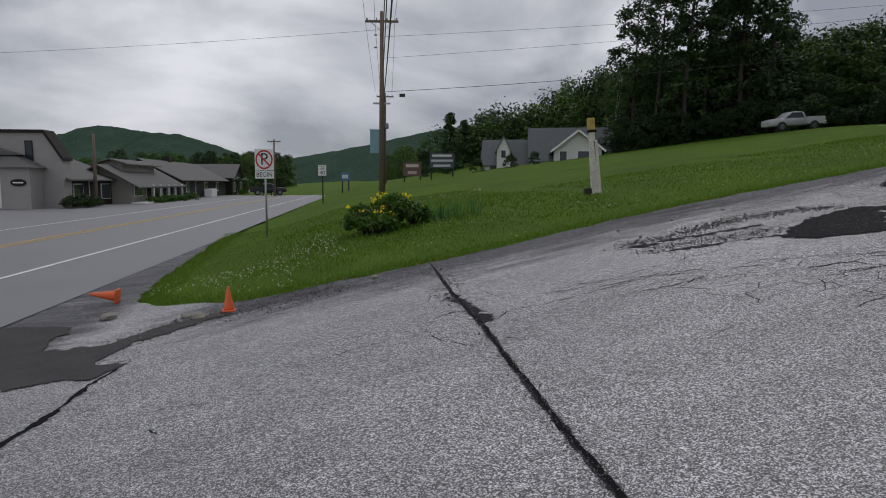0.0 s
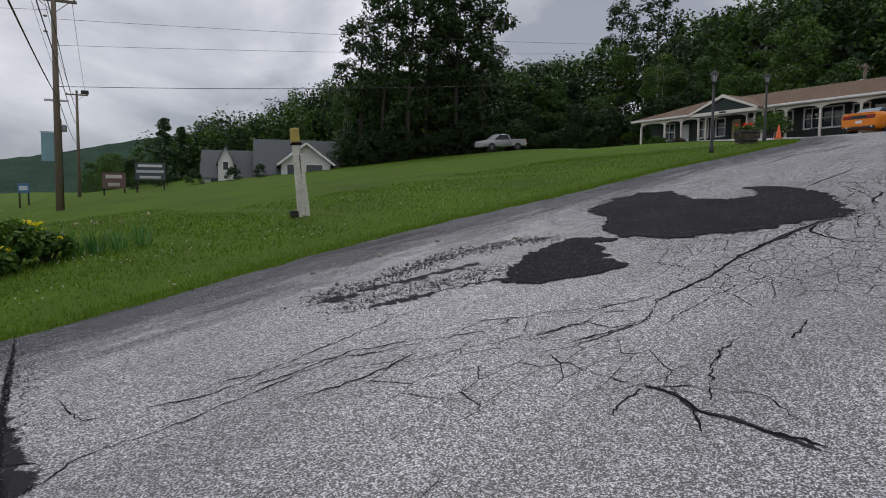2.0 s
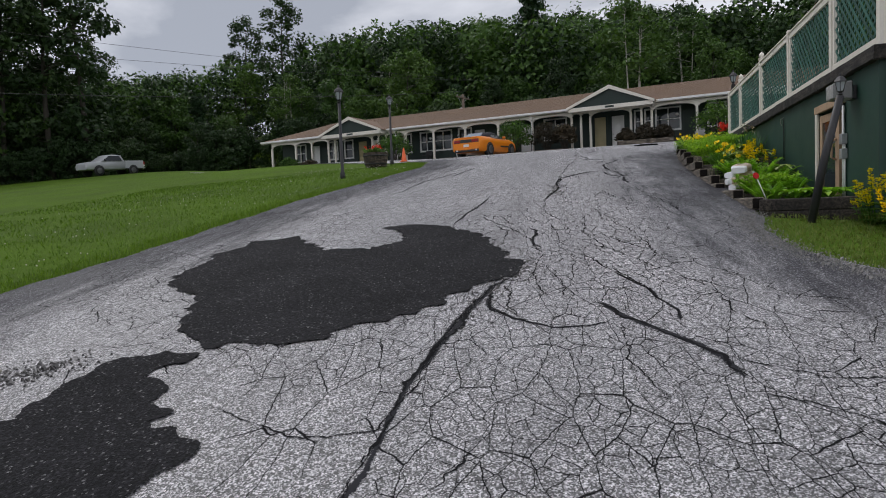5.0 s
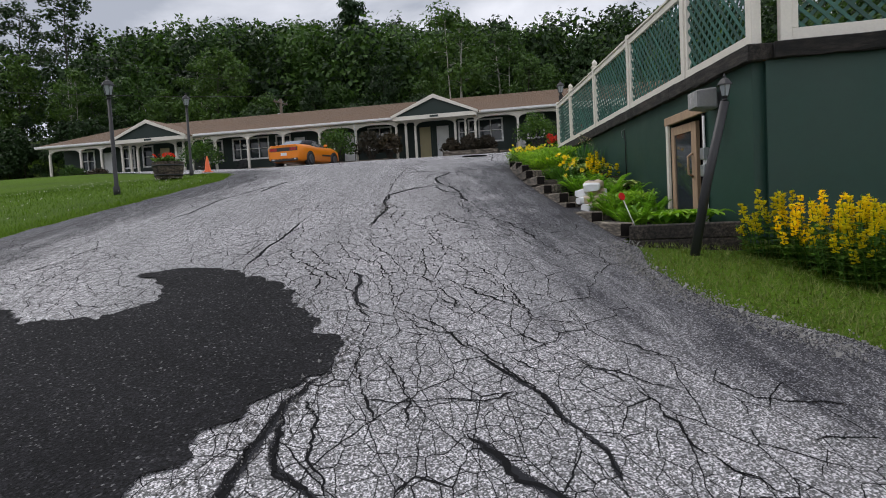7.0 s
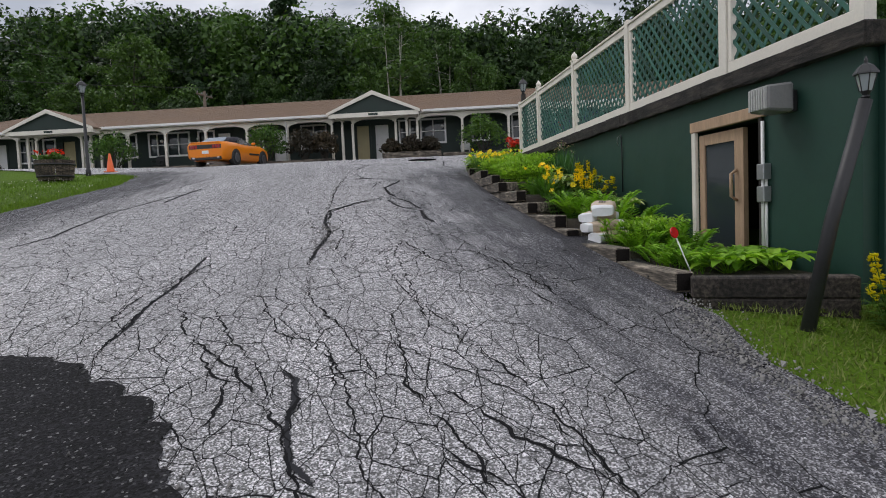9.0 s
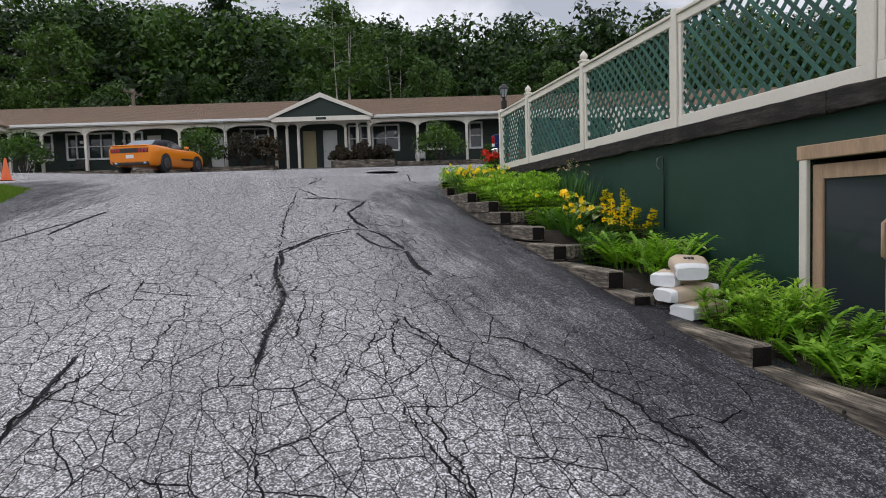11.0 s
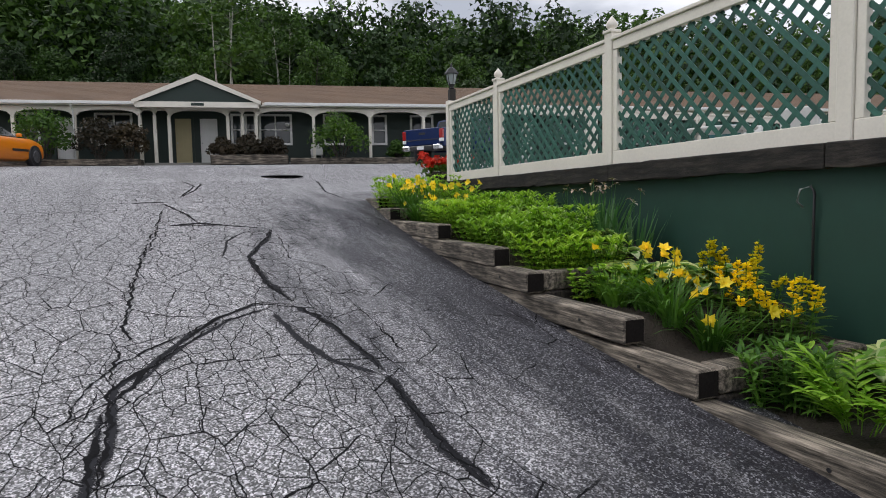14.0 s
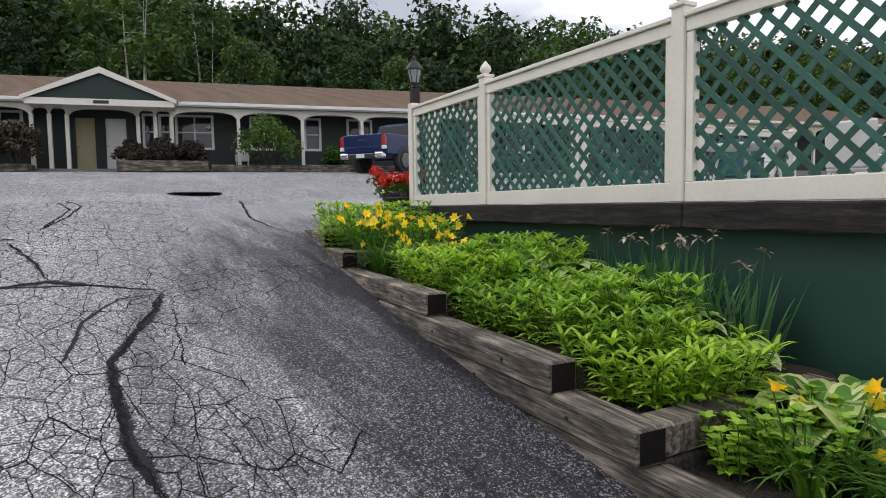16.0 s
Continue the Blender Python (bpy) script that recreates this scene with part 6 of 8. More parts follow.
# leafy stretch
for i, (s, b) in enumerate(((7.55, 0.32), (7.2, 0.34), (6.85, 0.32), (6.5, 0.34), (6.15, 0.32), (5.85, 0.32), (7.45, 0.75), (7.05, 0.75), (6.65, 0.72), (6.25, 0.68), (5.95, 0.62), (7.85, 0.35), (7.75, 1.05), (7.3, 1.1), (5.55, 0.3), (5.5, 0.55))):
    leafy_clump(at_bed(s, b, 0.0, i * 40), 60 + i, 44, 0.27, 0.27 + 0.06 * (b > 0.6))
hosta(at_bed(7.0, 1.0, 0.15), 3, 38, 0.21)
hosta(at_bed(6.5, 0.95, 0.12), 4, 34, 0.19)
hosta(at_bed(5.72, 0.72, 0.04), 5, 30, 0.16)
hosta(at_bed(5.68, 0.98, 0.04), 6, 28, 0.15)
hosta(at_bed(5.95, 0.9, 0.04), 16, 28, 0.15)
for i, (s, b) in enumerate(((6.55, 1.28), (6.1, 1.12), (5.75, 1.2), (5.9, 1.02), (6.9, 1.32), (6.3, 1.2))):
    iris(at_bed(s, b, 0.0, i * 30), 80 + i, 34, 0.5)
# middle: lilies, hosta and loosestrife
for i, (s, b) in enumerate(((5.08, 0.3), (4.95, 0.45), (5.06, 0.62))):
    leafy_clump(at_bed(s, b), 90 + i, 30, 0.16, 0.24, label="small round-leaved green plant", leaf=(0.045, 0.034))
hosta(at_bed(5.05, 0.8, 0.04), 7, 38, 0.24)
hosta(at_bed(4.75, 0.95, 0.04), 8, 34, 0.22)
for i, (s, b) in enumerate(((4.85, 0.32), (4.6, 0.4), (4.35, 0.34), (4.15, 0.45))):
    daylily(at_bed(s, b, 0.0, i * 80), 100 + i, 5, 0.40)
for i, (s, b) in enumerate(((4.45, 0.75), (4.2, 0.78), (4.1, 1.02), (3.95, 0.8), (4.35, 1.0))):
    loosestrife(at_bed(s, b, 0.0, i * 60), 110 + i, 8, 0.22, 0.48)
for i, (s, b) in enumerate(((3.65, 0.42), (3.5, 0.3))):
    leafy_clump(at_bed(s, b), 120 + i, 20, 0.2, 0.28, label="dark green divided-leaf plant", material=M_LILY)
hosta(at_bed(3.55, 0.82, 0.04), 9, 28, 0.2)
hosta(at_bed(3.6, 1.1, 0.04), 19, 28, 0.2)
# fronds towards the bags
for i, (s, b) in enumerate(((3.2, 0.36), (2.85, 0.42), (3.0, 0.75), (2.55, 0.5), (2.6, 0.85), (2.3, 0.6))):
    frond_clump(at_bed(s, b, -0.02, i * 50), 130 + i, 17, 0.36)
for i, (s, b) in enumerate(((1.62, 0.3), (1.45, 0.5), (1.75, 0.75), (2.0, 0.85))):
    leafy_clump(at_bed(s, b, 0.0, i * 60), 140 + i, 22, 0.2, 0.26, label="leafy green plant beside the bags")
# lower end by the door
for i, (s, b) in enumerate(((1.3, 0.3), (1.0, 0.35), (1.45, 0.75), (0.65, 0.3), (1.15, 0.75), (0.35, 0.36))):
    frond_clump(at_bed(s, b, -0.02, i * 50), 150 + i, 16, 0.27)
for i, (s, b) in enumerate(((0.75, 0.65), (0.35, 0.75), (0.6, 0.98), (0.25, 0.55), (0.25, 0.95), (0.95, 1.05))):
    hosta(at_bed(s, b, 0.0, i * 50), 160 + i, 28, 0.18, False, "broad-leaved bright green plant by the door")


M_KRAFT = surface("tan_kraft_paper", (0.50, 0.40, 0.30), 0.7, 0.18, 5, 30, bumpy=0.5)
M_BAGEND = surface("white_bag_paper", (0.72, 0.73, 0.74), 0.6, 0.08, 6, 40, bumpy=0.3)


def feed_bag(m, seed, label, sag=0.0):
    """A filled paper bag: plump in the middle, folded square at its white ends."""
    t = thing("paper_bag", m, label, "bag", "stack of paper bags")
    n, k = 15, 20
    for name, i0, i1 in (("sack", 2, n - 2), ("end_fold", 0, 2), ("end_fold", n - 2, n)):
        bm = bmesh.new()
        rings = []
        for i in range(i0, i1 + 1):
            u = 2 * i / n - 1
            w, h = 0.125 + 0.03 * (1 - u * u), 0.052 + 0.024 * (1 - abs(u) ** 2.5)
            ring = []
            for j in range(k):
                a = j * math.tau / k
                c, s = math.cos(a), math.sin(a)
                p = (0.245 * u, w * math.copysign(abs(c) ** (0.6 - 0.3 * u * u), c), h * math.copysign(abs(s) ** (0.65 - 0.3 * u * u), s) - sag * u * u)
                d = 0.016 * noise.noise((p[0] * 12, p[1] * 14 + seed, p[2] * 20)) + 0.004 * noise.noise((p[0] * 45, p[1] * 45, seed + p[2] * 45))
                ring.append(bm.verts.new((p[0] + d * 0.5, p[1] + d * c, p[2] + d * s)))
            rings.append(ring)
        for r0, r1 in zip(rings, rings[1:]):
            for j in range(k):
                f = bm.faces.new((r0[j], r1[j], r1[(j + 1) % k], r0[(j + 1) % k]))
                f.smooth = True
        if i0 == 0:
            bm.faces.new(rings[0])
        if i1 == n:
            bm.faces.new(rings[-1][::-1])
        bmesh.ops.recalc_face_normals(bm, faces=bm.faces)
        part(name, bm, M_KRAFT if name == "sack" else M_BAGEND, t, "" if name == "sack" else "white folded bag end")
    for q in range(3):
        part("print_bar", boxed(0.04, -0.05 + 0.03 * q, 0.071 - sag * 0.05, 0.10, -0.03 + 0.03 * q, 0.079 - sag * 0.05), M_IRON, t)
    return t


for k, (s, b, z, turn, tip, sag) in enumerate(((1.95, 0.28, 0.0, 128, 3, 0.0), (2.06, 0.24, 0.135, 112, 4, 0.0), (2.20, 0.26, 0.262, 135, 2, 0.01), (2.08, 0.27, 0.385, 176, 6, 0.035))):
    feed_bag(pose(12.42 + s * 0.939 + b * 0.344, 5.83 + s * 0.344 - b * 0.939, 2.22 + 0.8 * z, 0, 0, turn) @ pose(0, 0, 0, 0, tip, 0) @ Matrix.Scale(0.82, 4), k, "tan paper bag with white ends in a stack", sag)


def reflector():
    t = thing("driveway_reflector", pose(12.62, 5.72, 2.06, -20, 6, 20), "red round reflector on a white driveway stake", "reflector")
    bm = bmesh.new()
    tube(bm, [(0, 0, -0.1), (0, 0, 0.26)], 0.006, 6)
    part("stake", bm, M_WHITE, t)
    bm = bmesh.new()
    lathe(bm, [(0.042, -0.008), (0.045, 0), (0.042, 0.008)], 18)
    bmesh.ops.transform(bm, matrix=pose(0, 0, 0.29, 90, 0, -60), verts=bm.verts)
    part("disc", bm, plain("red_reflector", (0.5, 0.01, 0.01), 0.25), t)


reflector()


def leaning_lamp():
    t = thing("garden_lamp_post", pose(11.86, 5.19, 1.69), "leaning black lamp post with glass lantern on the verge", "lamp post")
    top = Vector((-0.10, -0.33, 1.43))
    bm = bmesh.new()
    tube(bm, [(0, 0, -0.2), top * 0.5, top], [0.045, 0.042, 0.038], 12)
    part("pole", bm, M_IRON, t)
    lantern(t, top, 0.56)


def lantern(t, top, k=1.0):
    x, y, z = top
    bm = bmesh.new()
    lathe(bm, [(0.03 * k, 0), (0.05 * k, 0.02 * k), (0.03 * k, 0.04 * k), (0.05 * k, 0.07 * k), (0.06 * k, 0.08 * k)], 8, (x, y, z))
    part("lantern_base", bm, M_IRON, t)
    bm = bmesh.new()
    lathe(bm, [(0.055 * k, 0.082 * k), (0.095 * k, 0.25 * k)], 6, (x, y, z))
    g = part("lantern_glass", bm, plain("lantern_glass", (0.3, 0.33, 0.34), 0.1), t)
    bm = bmesh.new()
    lathe(bm, [(0.125 * k, 0.252 * k), (0.12 * k, 0.27 * k), (0.07 * k, 0.34 * k), (0.02 * k, 0.37 * k), (0.02 * k, 0.40 * k), (0.004 * k, 0.44 * k)], 6, (x, y, z))
    part("lantern_cap", bm, M_IRON, t)
    bm = bmesh.new()
    for a in range(6):
        c, s = math.cos(a * math.tau / 6), math.sin(a * math.tau / 6)
        tube(bm, [(x + 0.057 * k * c, y + 0.057 * k * s, z + 0.08 * k), (x + 0.098 * k * c, y + 0.098 * k * s, z + 0.252 * k)], 0.006 * k, 4)
    part("lantern_bars", bm, M_IRON, t)


leaning_lamp()
for i, (x, y) in enumerate(((11.65, 4.25), (11.3, 4.1), (11.75, 3.8), (11.25, 3.65), (11.6, 3.35), (11.1, 3.2), (11.7, 2.9), (11.2, 2.75), (11.9, 4.45), (11.0, 3.9))):
    loosestrife(pose(x, y, land1(x, y) - 0.05, 0, 0, i * 40), 200 + i, 24, 0.3, 0.62, "dense yellow loosestrife bush by the green wall")

# ---- things about the car park ----
def wheel(parent, x, y, r, w, out, rim_mat):
    """A wheel with a tyre, rim and spokes; out: +1 or -1, the side that shows."""
    bm = bmesh.new()
    lathe(bm, [(r * 0.62, -w / 2), (r * 0.93, -w / 2), (r, -w * 0.32), (r, w * 0.32), (r * 0.93, w / 2), (r * 0.62, w / 2)], 24)
    bmesh.ops.transform(bm, matrix=pose(x, y, r, 90, 0, 0), verts=bm.verts)
    t = part("wheel", bm, plain("tyre_rubber", (0.015, 0.015, 0.016), 0.8), parent)
    bm = bmesh.new()
    lathe(bm, [(r * 0.6, -0.01), (r * 0.64, 0.012), (r * 0.5, 0.0), (r * 0.12, 0.012), (r * 0.06, 0.02)], 24)
    for k in range(5):
        box(bm, r * 0.08, -0.022, 0.0, r * 0.6, 0.022, 0.022, 0, pose(0, 0, 0, 0, 0, 72 * k))
    bmesh.ops.transform(bm, matrix=pose(x, y + out * w * 0.5, r, -90 * out, 0, 0), verts=bm.verts)
    part("rim", bm, rim_mat, t)
    return t


def loft(sections, material, name, parent, label=""):
    """Skin over cross-sections: (x, [(half width, z), ...] from the sill to the middle of the top)."""
    bm = bmesh.new()
    rings = []
    for x, half in sections:
        rings.append([bm.verts.new((x, -w, z)) for w, z in half] + [bm.verts.new((x, w, z)) for w, z in reversed(half)])
    n = len(rings[0])
    for a, b in zip(rings, rings[1:]):
        for k in range(n):
            f = bm.faces.new((a[k], a[(k + 1) % n], b[(k + 1) % n], b[k]))
            f.smooth = True
    bm.faces.new(rings[0][::-1])
    bm.faces.new(rings[-1])
    bmesh.ops.recalc_face_normals(bm, faces=bm.faces)
    ob = part(name, bm, material, parent, label)
    return ob


M_CHROME = plain("polished_alloy", (0.6, 0.6, 0.62), 0.2, 1.0)
M_ALLOY = surface("dark_alloy", (0.2, 0.2, 0.21), 0.35, 0.15, 5, 40, metal=0.8)
M_REDLENS = plain("red_lamp_lens", (0.35, 0.01, 0.012), 0.15)
M_CARGLASS = plain("tinted_car_glass", (0.015, 0.018, 0.02), 0.05)
M_BLACKTRIM = surface("black_car_trim", (0.02, 0.02, 0.022), 0.5, 0.2, 4, 40)


def car_paint(name, colour):
    m, nt, b = node_mat(name)
    v = coords(nt)
    nt.links.new(mixc(nt, noise_tex(nt, v, 2.0), tuple(c * 0.9 for c in colour), colour), b.inputs["Base Color"])
    b.inputs["Roughness"].default_value = 0.32
    b.inputs["Coat Weight"].default_value = 0.2
    b.inputs["Specular IOR Level"].default_value = 0.25
    b.inputs["Coat Roughness"].default_value = 0.06
    return m


def sports_car(m):
    c = thing("sports_car", m, "orange convertible sports car with black soft top", "car")
    paint = car_paint("orange_car_paint", (0.82, 0.24, 0.012))
    def sec(x, w, zb, zs, zt, k=0.86):
        return (x, [(w * 0.8, zb), (w * 0.97, zb + 0.08), (w, zs - 0.2), (w * 0.985, zs - 0.04), (w * k, zt), (w * 0.45, zt + 0.015)])
    body = loft([sec(-1.0, 0.80, 0.36, 0.86, 0.95, 0.9), sec(-0.93, 0.90, 0.26, 0.93, 1.02), sec(-0.55, 0.95, 0.22, 0.98, 1.05), sec(0.2, 0.965, 0.2, 0.98, 1.03), sec(1.0, 0.94, 0.18, 0.93, 0.97),
                 sec(2.0, 0.93, 0.18, 0.9, 0.97), sec(2.7, 0.95, 0.18, 0.88, 0.97), sec(3.3, 0.92, 0.2, 0.78, 0.86), sec(3.62, 0.8, 0.24, 0.66, 0.72), sec(3.72, 0.66, 0.3, 0.58, 0.6)], paint, "body", c)
    loft([(-0.35, [(0.72, 1.02), (0.70, 1.04), (0.3, 1.05)]), (0.25, [(0.74, 1.0), (0.62, 1.27), (0.3, 1.30)]), (0.9, [(0.76, 0.98), (0.60, 1.34), (0.3, 1.37)]),
          (1.35, [(0.76, 0.97), (0.60, 1.30), (0.3, 1.33)]), (2.05, [(0.78, 0.95), (0.74, 0.97), (0.3, 0.98)])], surface("black_soft_top", (0.018, 0.018, 0.026), 0.8, 0.2, 4, 60), "soft_top", c)
    for s in (-1, 1):
        bm = bmesh.new()
        pts = [(0.35, 1.05, 0.752), (1.0, 1.29, 0.625), (1.35, 1.28, 0.625), (1.95, 1.0, 0.762), (1.0, 1.0, 0.775)]
        f = [bm.verts.new((x, s * (w + 0.012), z)) for x, z, w in pts]
        b2 = [bm.verts.new((x, s * (w - 0.01), z)) for x, z, w in pts]
        bm.faces.new(f)
        bm.faces.new(b2[::-1])
        for k in range(5):
            bm.faces.new((f[k], b2[k], b2[(k + 1) % 5], f[(k + 1) % 5]))
        bmesh.ops.recalc_face_normals(bm, faces=bm.faces)
        part("side_window", bm, M_CARGLASS, c)
        part("mirror", boxed(1.62, s * 1.0 - 0.09, 0.98, 1.74, s * 1.0 + 0.09, 1.1, 0.03), paint, c)
        for k in range(3):
            part("tail_light", boxed(-1.032, s * (0.42 + 0.13 * k) - 0.05, 0.76, -1.0, s * (0.42 + 0.13 * k) + 0.05, 0.9, 0.006), M_REDLENS, c)
        for x in (0.0, 2.72):
            wheel(c, x, s * 0.865, 0.34, 0.25, s, M_ALLOY)
            bm = bmesh.new()
            lathe(bm, [(0.385, -0.11), (0.385, 0.11)], 24)
            bmesh.ops.transform(bm, matrix=pose(x, s * 0.865, 0.355, 90, 0, 0), verts=bm.verts)
            part("wheel_arch", bm, M_BLACKTRIM, c)
        part("exhaust", boxed(-1.02, s * 0.6 - 0.06, 0.3, -0.9, s * 0.6 + 0.06, 0.38, 0.02), M_CHROME, c)
        part("side_stripe", boxed(1.3, s * 0.962 - 0.01, 0.5, 2.3, s * 0.962 + 0.01, 0.58, 0.004), M_BLACKTRIM, c)
    bm = bmesh.new()
    P = [(-0.33, 0.56, 1.065), (0.2, 0.46, 1.275)]
    q = [bm.verts.new((P[0][0], -P[0][1], P[0][2])), bm.verts.new((P[0][0], P[0][1], P[0][2])), bm.verts.new((P[1][0], P[1][1], P[1][2] + 0.02)), bm.verts.new((P[1][0], -P[1][1], P[1][2] + 0.02))]
    bm.faces.new(q)
    r = bmesh.ops.extrude_face_region(bm, geom=list(bm.faces))
    bmesh.ops.translate(bm, vec=(-0.015, 0, 0.02), verts=[v for v in r["geom"] if isinstance(v, bmesh.types.BMVert)])
    part("rear_window", bm, plain("pale_rear_glass", (0.2, 0.24, 0.28), 0.08), c)
    part("rear_panel", boxed(-1.012, -0.78, 0.74, -0.97, 0.78, 0.92, 0.01), M_BLACKTRIM, c)
    part("diffuser", boxed(-1.0, -0.75, 0.24, -0.88, 0.75, 0.42, 0.03), M_BLACKTRIM, c)
    part("spoiler", boxed(-1.0, -0.72, 1.0, -0.82, 0.72, 1.045, 0.012), paint, c)
    part("number_plate", boxed(-1.015, -0.16, 0.52, -0.985, 0.16, 0.66, 0.004), M_WHITE, c)
    return c


def pickup(m, paint, label, length=5.4):
    """A pickup; x = 0 at the tailgate, nose towards +x."""
    c = thing("pickup_truck", m, label, "truck", "pickup trucks")
    L = length
    def sec(x, w, zb, zs, zt, k=0.9):
        return (x, [(w * 0.88, zb), (w, zb + 0.1), (w, zs - 0.25), (w * 0.98, zs - 0.03), (w * k, zt), (w * 0.5, zt + 0.012)])
    loft([sec(1.9, 0.90, 0.45, 1.12, 1.16), sec(3.7, 0.91, 0.45, 1.12, 1.16), sec(L - 0.5, 0.89, 0.45, 1.08, 1.14), sec(L - 0.1, 0.8, 0.48, 0.98, 1.04), sec(L, 0.7, 0.5, 0.85, 0.88)], paint, "body", c)
    for s in (-1, 1):
        part("bed_side", boxed(0.08, s * 0.86 - 0.06, 0.55, 1.9, s * 0.86 + 0.06, 1.22, 0.025), paint, c)
        part("tail_light", boxed(-0.01, s * 0.83 - 0.075, 0.84, 0.1, s * 0.83 + 0.078, 1.16, 0.015), M_REDLENS, c)
        for x in (1.15, 4.35):
            wheel(c, x, s * 0.825, 0.38, 0.25, s, M_ALLOY)
            bm = bmesh.new()
            lathe(bm, [(0.44, -0.11), (0.44, 0.112)], 22)
            bmesh.ops.transform(bm, matrix=pose(x, s * 0.825, 0.41, 90, 0, 0), verts=bm.verts)
            part("wheel_arch", bm, M_BLACKTRIM, c)
        part("mirror", boxed(3.75, s * 1.0 - 0.09, 1.18, 3.85, s * 1.0 + 0.09, 1.38, 0.03), M_BLACKTRIM, c)
    part("bed_floor", boxed(0.05, -0.8, 0.5, 1.9, 0.8, 0.66), M_BLACKTRIM, c)
    part("tailgate", boxed(0.0, -0.75, 0.62, 0.07, 0.75, 1.22, 0.02), paint, c)
    part("tailgate_handle", boxed(-0.012, -0.14, 1.0, 0.0, 0.14, 1.08, 0.004), M_BLACKTRIM, c)
    part("bumper", boxed(-0.13, -0.52, 0.42, 0.02, 0.52, 0.6, 0.03), M_BLACKTRIM, c)
    for s in (-1, 1):
        part("bumper_corner", boxed(-0.125, s * 0.69 - 0.168, 0.44, 0.1, s * 0.69 + 0.168, 0.62, 0.035), M_CHROME, c)
        part("reversing_light", boxed(-0.012, s * 0.83 - 0.07, 0.72, 0.1, s * 0.83 + 0.078, 0.838, 0.012), M_WHITE, c)
    # thin black strip that draws the shade line of the tailgate's crease
    part("crease_shade", boxed(-0.008, -0.72, 0.80, 0.0, 0.72, 0.83, 0.003), M_BLACKTRIM, c)
    part("number_plate", boxed(-0.14, -0.16, 0.46, -0.128, 0.16, 0.58, 0.003), M_WHITE, c)
    loft([(1.92, [(0.84, 1.14), (0.83, 1.18), (0.4, 1.19)]), (2.08, [(0.84, 1.14), (0.68, 1.68), (0.3, 1.72)]), (2.6, [(0.85, 1.14), (0.68, 1.74), (0.3, 1.78)]), (3.3, [(0.85, 1.14), (0.67, 1.70), (0.3, 1.74)]),
          (4.05, [(0.86, 1.12), (0.8, 1.16), (0.3, 1.17)])], paint, "cab", c)
    bm = bmesh.new()
    q = [bm.verts.new(p) for p in ((1.945, -0.7, 1.26), (1.945, 0.7, 1.26), (2.06, 0.6, 1.64), (2.06, -0.6, 1.64))]
    bm.faces.new(q)
    r = bmesh.ops.extrude_face_region(bm, geom=list(bm.faces))
    bmesh.ops.translate(bm, vec=(-0.02, 0, 0.005), verts=[v for v in r["geom"] if isinstance(v, bmesh.types.BMVert)])
    part("rear_window", bm, M_CARGLASS, c)
    for s in (-1, 1):
        bm = bmesh.new()
        pts = [(2.15, 1.2, 0.84), (2.25, 1.64, 0.70), (3.25, 1.66, 0.69), (3.8, 1.2, 0.85)]
        f = [bm.verts.new((x, s * (w + 0.012), z)) for x, z, w in pts]
        b2 = [bm.verts.new((x, s * (w - 0.01), z)) for x, z, w in pts]
        bm.faces.new(f)
        bm.faces.new(b2[::-1])
        for k in range(4):
            bm.faces.new((f[k], b2[k], b2[(k + 1) % 4], f[(k + 1) % 4]))
        bmesh.ops.recalc_face_normals(bm, faces=bm.faces)
        part("side_window", bm, M_CARGLASS, c)
    return c


sports_car(pose(33.9, 22.25, land1(35.0, 22.6), 0, -2.0, 3.0) @ pose(0, 0.83, 0))
pickup(pose(36.1, 8.2, land1(37, 7.6), 0, -1.5, -37), car_paint("blue_car_paint", (0.002, 0.016, 0.085)), "dark blue pickup truck parked before the motel")


def lamp_post(x, y, h, label):
    t = thing("lamp_post", pose(x, y, land1(x, y)), label, "lamp post", "lamp posts on the lawn")
    bm = bmesh.new()
    lathe(bm, [(0.07, -0.1), (0.07, 0.12), (0.045, 0.16), (0.038, h)], 12)
    part("pole", bm, M_IRON, t)
    lantern(t, (0, 0, h), 1.1)


lamp_post(15.88, 16.2, 1.95, "black lamp post with lantern on the lawn edge")
lamp_post(22.1, 19.55, 2.1, "black lamp post with lantern near the planter")


